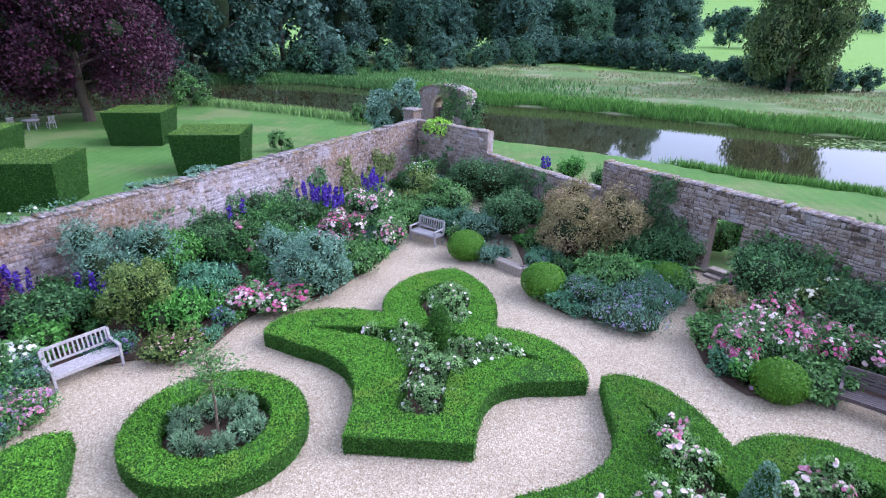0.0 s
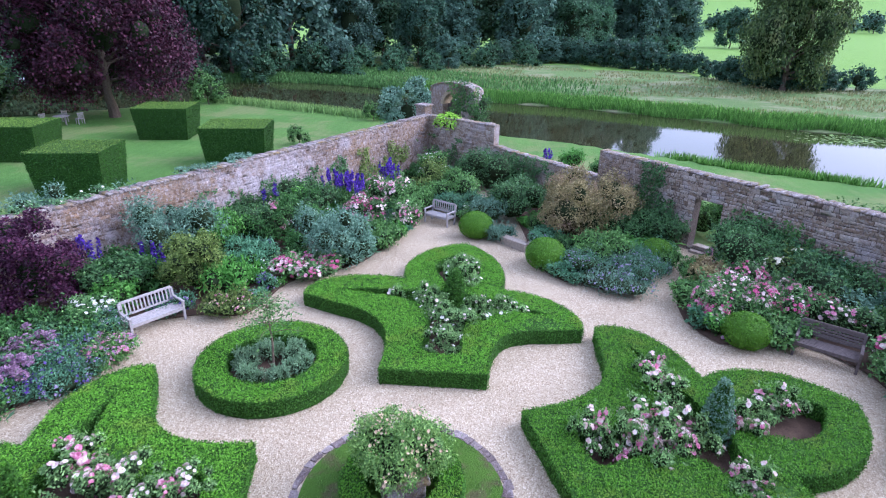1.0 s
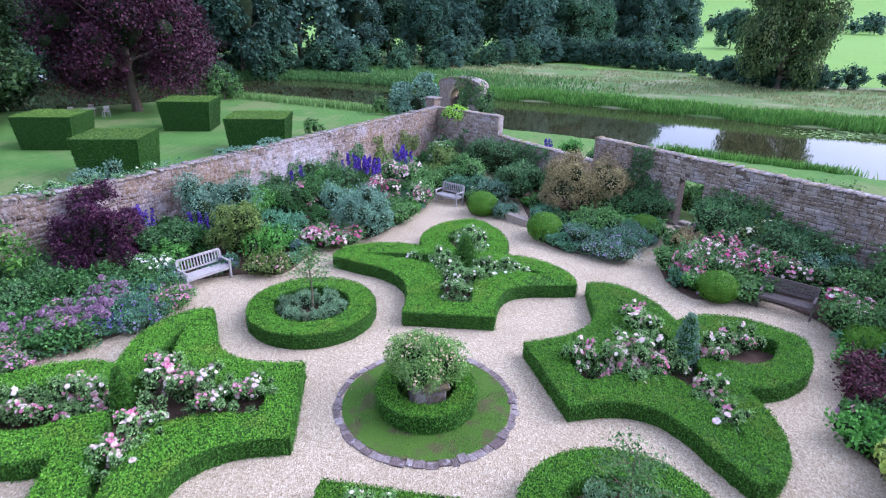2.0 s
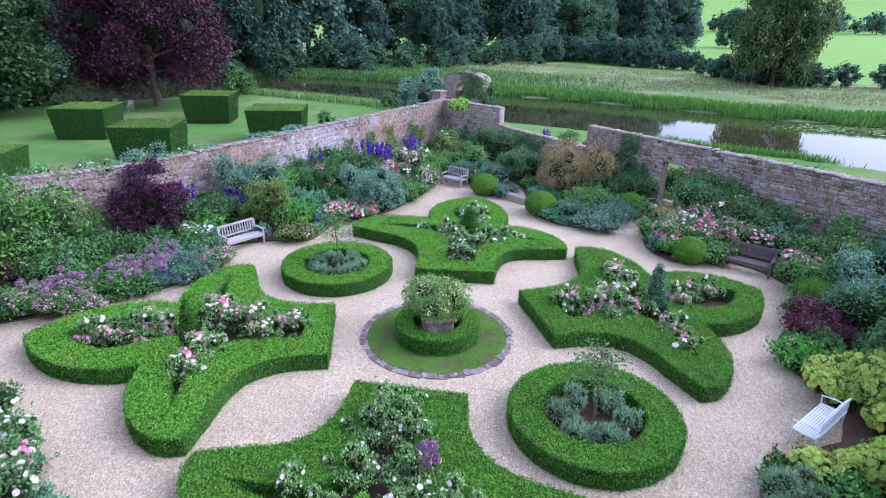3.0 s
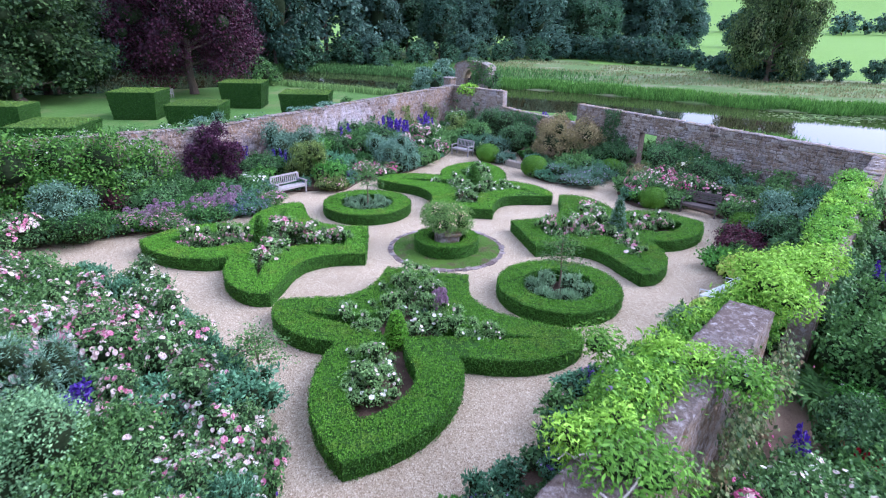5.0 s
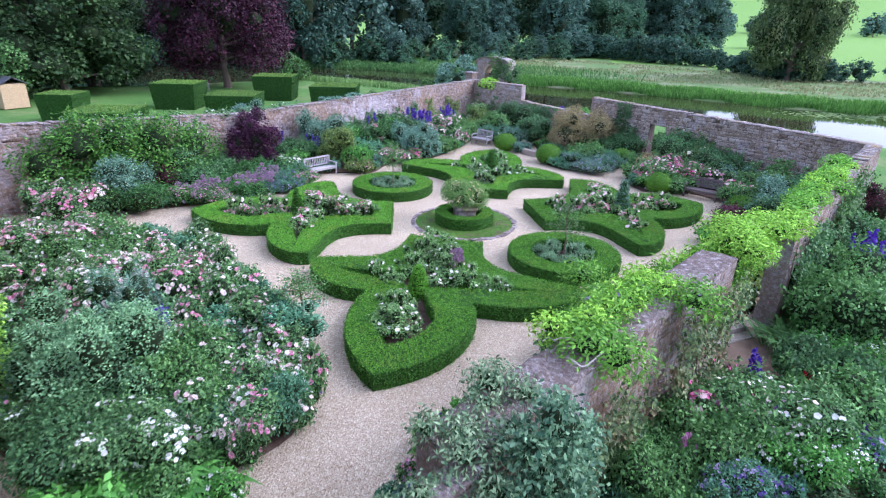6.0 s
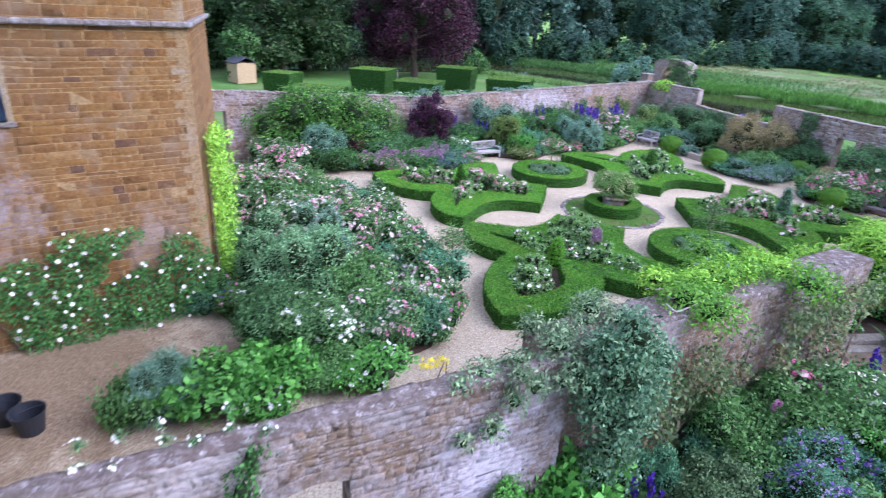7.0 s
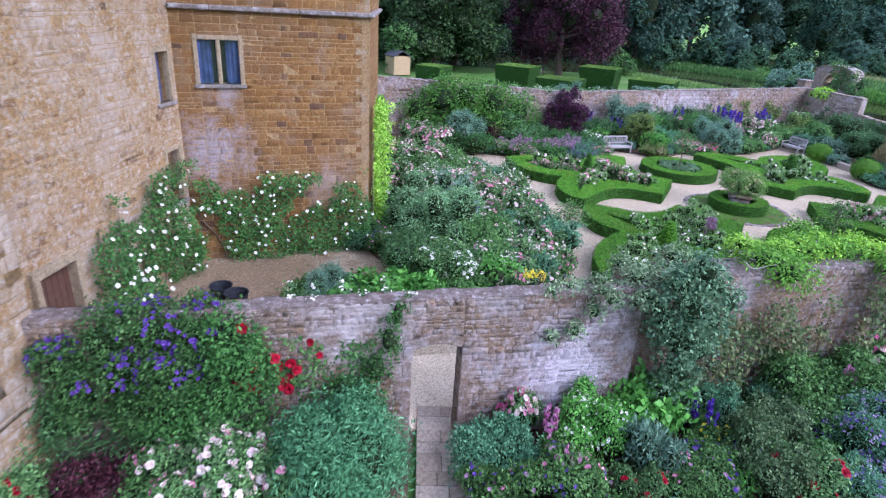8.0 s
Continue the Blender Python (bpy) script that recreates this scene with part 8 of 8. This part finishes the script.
leafy_mass("evergreen_shrub", "large glossy green shrub banked against the wall", (-18.2, 5.8), [(1.9, 2.8, 1.9, 1.0, 1.0, 0.9), (1.0, 1.4, 2.5, 1.15, 1.15, 1.0), (0.1, 0.0, 2.75, 1.2, 1.2, 1.0), (-0.8, -1.3, 2.6, 1.2, 1.2, 1.0), (-1.6, -2.4, 1.9, 0.95, 0.95, 0.95), (1.7, 2.0, 0.9, 1.1, 1.1, 0.9), (0.8, 0.5, 1.2, 1.2, 1.2, 1.0), (-0.2, -0.9, 1.2, 1.2, 1.2, 1.0), (-1.1, -2.2, 0.9, 1.0, 1.0, 0.9)], "laurel", 0.17, 13000, 69, aspect=0.42, flowers="f_white", blooms=60, bloom=0.07, category="shrub", band=(2.6, 4.5))
STANDING.append((-18.2, 5.8, 5.0))
plant("white_shrub", -16.6, 12.9, 1.9, 3.45)
plant("white_shrub", -17.6, 11.1, 2.0, 3.3)
plant("white_shrub", -18.5, 9.3, 1.9, 3.4)
plant("silver", -16.4, 14.6, 1.8, 3.6)
plant("deep", -16.24, 9.15, 2.6, 0.9)
plant("dark", -15.93, 9.74, 2.2, 1.0)
fine_shrub("silver", -17.0, 4.5, 2.3, 2.1, 7000, 0.11, 66)
plant("hazel", -16.7, 7.9, 2.4, 1.7)
plant("deep", -16.2, 4.0, 2.4, 1.1)
plant("redleaf", -17.17, 7.61, 1.91, 1.0)

plant("dark", -15.71, 7.74, 2.79, 1.1)
plant("dark", -14.70, 3.81, 2.70, 1.8)
plant("redleaf", -16.85, 7.04, 2.12, 1.0)
plant("allium", -13.09, 7.69, 2.22, 0.8)
plant("deep", -14.34, 7.75, 2.03, 0.8)
plant("allium", -14.75, 6.50, 1.98, 0.7)
plant("pink_border", -14.21, 6.60, 2.45, 0.5)
plant("catmint", -12.09, 8.55, 1.99, 0.5)
plant("pink_border", -11.25, 9.53, 1.26, 0.45)
plant("deep", -13.3, 10.3, 2.3, 0.8)
plant("lavender", -12.1, 10.7, 1.4, 0.75)
plant("deep", -14.37, 9.40, 2.2, 0.85)
plant("rose_pink", -18.21, 2.44, 3.13, 1.3)
plant("dark", -17.54, 3.42, 2.30, 1.0)
plant("pink_border", -13.78, 5.86, 1.99, 0.7)
plant("deep", -12.77, 7.33, 2.04, 0.7)
plant("greybush", -7.74, -8.10, 2.89, 2.2)
plant("greybush", -9.19, -7.67, 2.40, 2.2)
plant("rose_blush", -5.34, -6.96, 2.29, 1.2)
plant("rose_blush", -8.23, -3.33, 2.30, 1.3)
plant("rose_blush", -6.59, -4.50, 1.91, 1.2)
plant("rose_blush", -9.71, -1.77, 2.17, 1.2)
plant("rose_pink", -9.37, -3.55, 2.18, 1.3)
plant("rose_blush", -11.41, -2.59, 2.42, 1.3)
plant("green", -13.73, -1.33, 2.94, 1.2)
plant("rose_blush", -12.21, -3.87, 2.37, 1.4)
plant("rose_pink", -15.11, -1.29, 2.83, 1.3)
plant("wispy", -9.42, -5.54, 1.66, 1.9)
plant("delphinium", -8.15, -5.90, 0.86, 1.5)
plant("teal", -7.03, -5.36, 1.40, 1.1)
plant("rose_pink", -7.35, -5.73, 1.54, 1.2)
plant("rose_blush", -5.26, -5.92, 1.57, 1.1)
plant("green", -6.23, -8.31, 2.21, 1.3)
plant("rose_blush", -5.23, -8.36, 2.00, 1.2)
plant("teal", -4.76, -7.86, 1.77, 1.0)
plant("green", -6.98, -7.04, 1.99, 1.4)
plant("rose_blush", -10.61, -5.64, 2.09, 1.5)
plant("rose_pink", -14.30, -4.47, 1.45, 1.3)
plant("rose_blush", -10.55, -4.23, 2.82, 1.4)
plant("rose_blush", -15.28, -1.33, 2.98, 1.2)
plant("dark", -7.14, -9.38, 3.17, 1.2)
plant("hosta", -6.24, -11.19, 2.28, 0.7)
plant("hosta", -6.90, -12.30, 1.97, 0.7)
plant("fern", -5.40, -9.86, 1.61, 0.8)
plant("green", -5.54, -10.51, 1.71, 0.7)
plant("wispy", -7.51, -12.76, 1.71, 0.8)
plant("white_low", -4.58, -10.13, 1.27, 0.5)
plant("white_low", -5.69, -11.96, 1.08, 0.5)
plant("green", -7.83, -13.32, 1.57, 0.6)
plant("rose_white", -6.46, -9.57, 1.98, 1.2)
plant("green", -1.52, -12.16, 1.20, 0.8)
plant("green", 9.10, 0.18, 3.51, 1.8)
plant("green", 8.68, -1.45, 2.48, 1.7)
plant("redleaf", 15.67, 10.60, 2.98, 1.5)
plant("strap", 7.56, -2.19, 1.99, 0.8)
plant("dark", 7.14, -1.64, 2.00, 1.6)
plant("white_low", 8.76, -2.14, 2.81, 0.7)
plant("green", 9.69, -0.88, 2.21, 1.3)
plant("delphinium", 11.33, 2.76, 1.20, 1.9)
plant("rose_dot", 5.83, -6.06, 2.54, 1.3)
plant("mixed", 4.80, -6.47, 2.01, 1.2)
plant("green", 6.89, -5.75, 1.94, 1.1)
plant("veronica", 6.87, -6.43, 1.44, 1.0)
plant("delphinium", 5.42, -5.25, 0.43, 1.6)
plant("dark", 11.56, 4.08, 3.54, 1.6)
plant("green", 12.47, 5.49, 3.23, 1.5)
plant("dark", 7.29, -4.20, 2.12, 1.0)
plant("green", 3.91, -7.27, 1.99, 1.4)
plant("green", 6.80, -5.49, 2.31, 1.2)
plant("rose_dot", 5.19, -6.71, 2.23, 1.3)
plant("white_low", 5.82, -7.18, 2.07, 1.0)
plant("rose_hot", 4.36, -6.47, 1.48, 1.4)

fine_shrub("smoke", -14.6, 11.7, 3.1, 3.3, 15000, 0.08, 64)
plant("euphorbia", 7.9, 4.5, 1.7, 1.0)
plant("euphorbia", 8.8, 4.9, 1.5, 1.0)
plant("euphorbia", 8.3, 3.4, 1.3, 0.8)
plant("euphorbia", 7.5, 1.4, 1.6, 0.9)
plant("euphorbia", 6.0, 1.3, 1.2, 0.8)
plant("tuft", 5.1, 0.45, 1.3, 0.8)
plant("tuft", 4.6, -0.2, 1.1, 0.7)
plant("bright", 5.8, 0.2, 1.3, 0.8)
plant("rose_white", -13.9, -1.2, 2.2, 1.1)
plant("sedum", -0.82, -14.28, 1.60, 0.80)
plant("rose_hot", -1.19, -13.24, 0.90, 1.00)
plant("white_low", 0.13, -12.77, 1.60, 1.20)
plant("hosta", 0.55, -11.35, 2.10, 0.95)
plant("teal", 1.78, -10.29, 0.90, 0.90)
plant("bronze", 2.49, -10.24, 1.60, 1.10)
plant("green", 3.07, -8.37, 2.20, 1.20)
plant("veronica", 4.15, -9.18, 1.70, 1.15)
plant("artichoke", 1.28, -12.50, 1.00, 1.00)
plant("mixed", 0.44, -13.86, 1.30, 0.80)
plant("mixed", 2.06, -12.20, 1.60, 0.70)
plant("catmint", 2.50, -10.98, 1.00, 0.60)
plant("yellow", 2.10, -11.17, 0.70, 0.60)
plant("bright", 2.57, -11.75, 0.90, 0.50)
plant("bronze", 2.91, -11.24, 1.60, 1.00)
plant("rose_red", 3.42, -11.12, 1.40, 0.90)
plant("catmint", 4.11, -10.53, 1.20, 0.70)
plant("rose_red", 1.42, -13.37, 0.90, 0.70)
plant("rose_big", -4.37, -18.29, 1.70, 1.10)
plant("rose_big", -3.45, -17.65, 1.80, 1.20)
plant("rose_big", -4.58, -17.51, 1.20, 1.10)
plant("rose_red", -6.38, -20.20, 1.30, 1.30)
plant("redleaf", -4.70, -19.57, 1.70, 0.70)
plant("green", -4.12, -18.86, 1.40, 0.80)
plant("mixed", -0.08, -14.59, 0.90, 0.70)
plant("mixed", -0.41, -15.26, 0.90, 0.60)
plant("rose_hot", 6.0, 14.6, 1.6, 1.1)
plant("rose_hot", 7.4, 15.0, 1.8, 1.1)
plant("rose_hot", 8.8, 14.9, 1.7, 1.2)
plant("rose_hot", 10.1, 12.2, 1.5, 1.1)
plant("rose_pink", 10.3, 11.1, 1.3, 1.0)
plant("cream_shrub", 8.9, 16.6, 1.5, 1.7)
plant("rose_pink", 9.6, 14.0, 1.4, 1.1)
plant("silver", 10.6, 14.6, 1.5, 1.1)
plant("rose_big", -3.3, -18.5, 1.6, 1.2)
plant("rose_big", -2.75, -17.9, 1.3, 1.0)
plant("rose_red", -5.3, -20.6, 1.2, 1.2)
for x, y, h in ((-0.27, -13.5, 1.2), (0.19, -10.3, 1.5), (0.39, -14.12, 1.0), (3.6, -7.9, 1.3), (4.3, -6.9, 1.3)):
    plant("foxglove", x, y, 0.4, h)
for x, y in ((6.6, -4.85), (6.75, -5.2)):
    plant("lupin", x, y, 0.45, 1.0)
plant("delphinium", 1.67, -10.86, 0.5, 0.9)
# beyond the low wall
plant("bright", 3.4, 33.8, 1.7, 1.1)
plant("white_low", 0.7, 32.6, 2.0, 0.7)
plant("cream_shrub", -0.2, 33.4, 1.8, 0.8)
plant("delphinium", 1.9, 33.5, 0.7, 1.4)
plant("green", 5.2, 32.4, 1.8, 0.9)
plant("white_low", 6.6, 31.0, 1.6, 0.6)

for k, (x, y) in enumerate(((-15.1, 5.6), (-14.4, 6.4), (-13.6, 6.7), (-13.1, 7.6), (-12.6, 8.3), (-14.6, 7.3), (-13.8, 8.0), (-12.9, 9.3), (-12.3, 9.9))):
    plant(("pink_border", "allium", "deep")[k % 3], x, y, 1.35, (0.65, 0.85, 0.7)[k % 3])

# ---------------------------------------------------------------- low growth between the larger plants
LOW = ["green", "dark", "mixed", "teal", "bright", "white_low", "catmint", "pink_border", "green", "dark"]
WEST_LOW = ["deep", "dark", "mixed", "deep", "deep", "white_low", "veronica", "deep", "dark"]
fill_bed(np.concatenate([west_edge, [(-19.6, 3.6), (-15.2, 12.9), (-5.6, 32.2), (-3.6, 31.0)]]), WEST_LOW, 1.05, 1)
fill_bed(np.concatenate([north_edge, [(6.3, 21.0), (3.7, 24.1), (-1.0, 29.3), (0.4, 21.5)]]), ["green", "dark", "teal", "fern", "lavender"], 1.05, 2)
fill_bed(np.concatenate([east_edge, [(-1.0, -12.2), (-0.9, -11.6), (4.4, -3.7), (6.6, -0.3), (14.6, 12.2), (8.6, 18.8)]]), LOW, 1.05, 3)
fill_bed(np.concatenate([south_edge, [(-10.6, -8.3), (-17.3, -4.6)]]), ["rose_blush", "green", "hazel", "rose_white", "teal", "mixed", "rose_blush", "rose_white"], 1.0, 4, (0.9, 1.5), (0.7, 1.2))
fill_bed(np.array([(-4.2, -14.8), (-4.6, -13.4), (-5.9, -14.4), (-7.7, -17.1), (-7.3, -18.0), (-5.2, -16.0)]), ["bright", "hosta", "white_low", "green"], 0.8, 5)
fill_bed(np.array([(-1.2, -13.6), (11.5, 2.5), (14.0, 1.0), (6.0, -14), (1.2, -16.5), (-0.5, -15.1)]), ["mixed", "green", "rose_dot", "deep", "teal", "veronica", "rose_dot", "bronze", "dark", "catmint", "rose_red"], 0.75, 6, (0.6, 1.0), (0.4, 0.8))
fill_bed(np.array([(-3.6, -16.0), (-2.9, -16.8), (-2.9, -20.5), (-5.0, -22.5), (-6.9, -21.2)]), ["rose_big", "green", "deep", "rose_red", "dark"], 0.8, 7, (0.7, 1.1), (0.5, 0.9))
EDGE = ["green", "mixed", "teal", "pink_border", "catmint", "white_low", "bright", "lavender"]
edge_planting(west_edge[::-1], EDGE, 0.7, 11)
edge_planting(north_edge, ["lavender", "teal", "green", "nepeta"], 0.65, 12)
edge_planting(east_edge, ["green", "teal", "mixed", "bright", "dark", "pink_border"], 0.7, 13)
edge_planting(south_edge[::-1], ["rose_blush", "green", "rose_pink", "mixed", "teal"], 0.75, 14, 0.16, (0.8, 1.3), (0.5, 0.9))
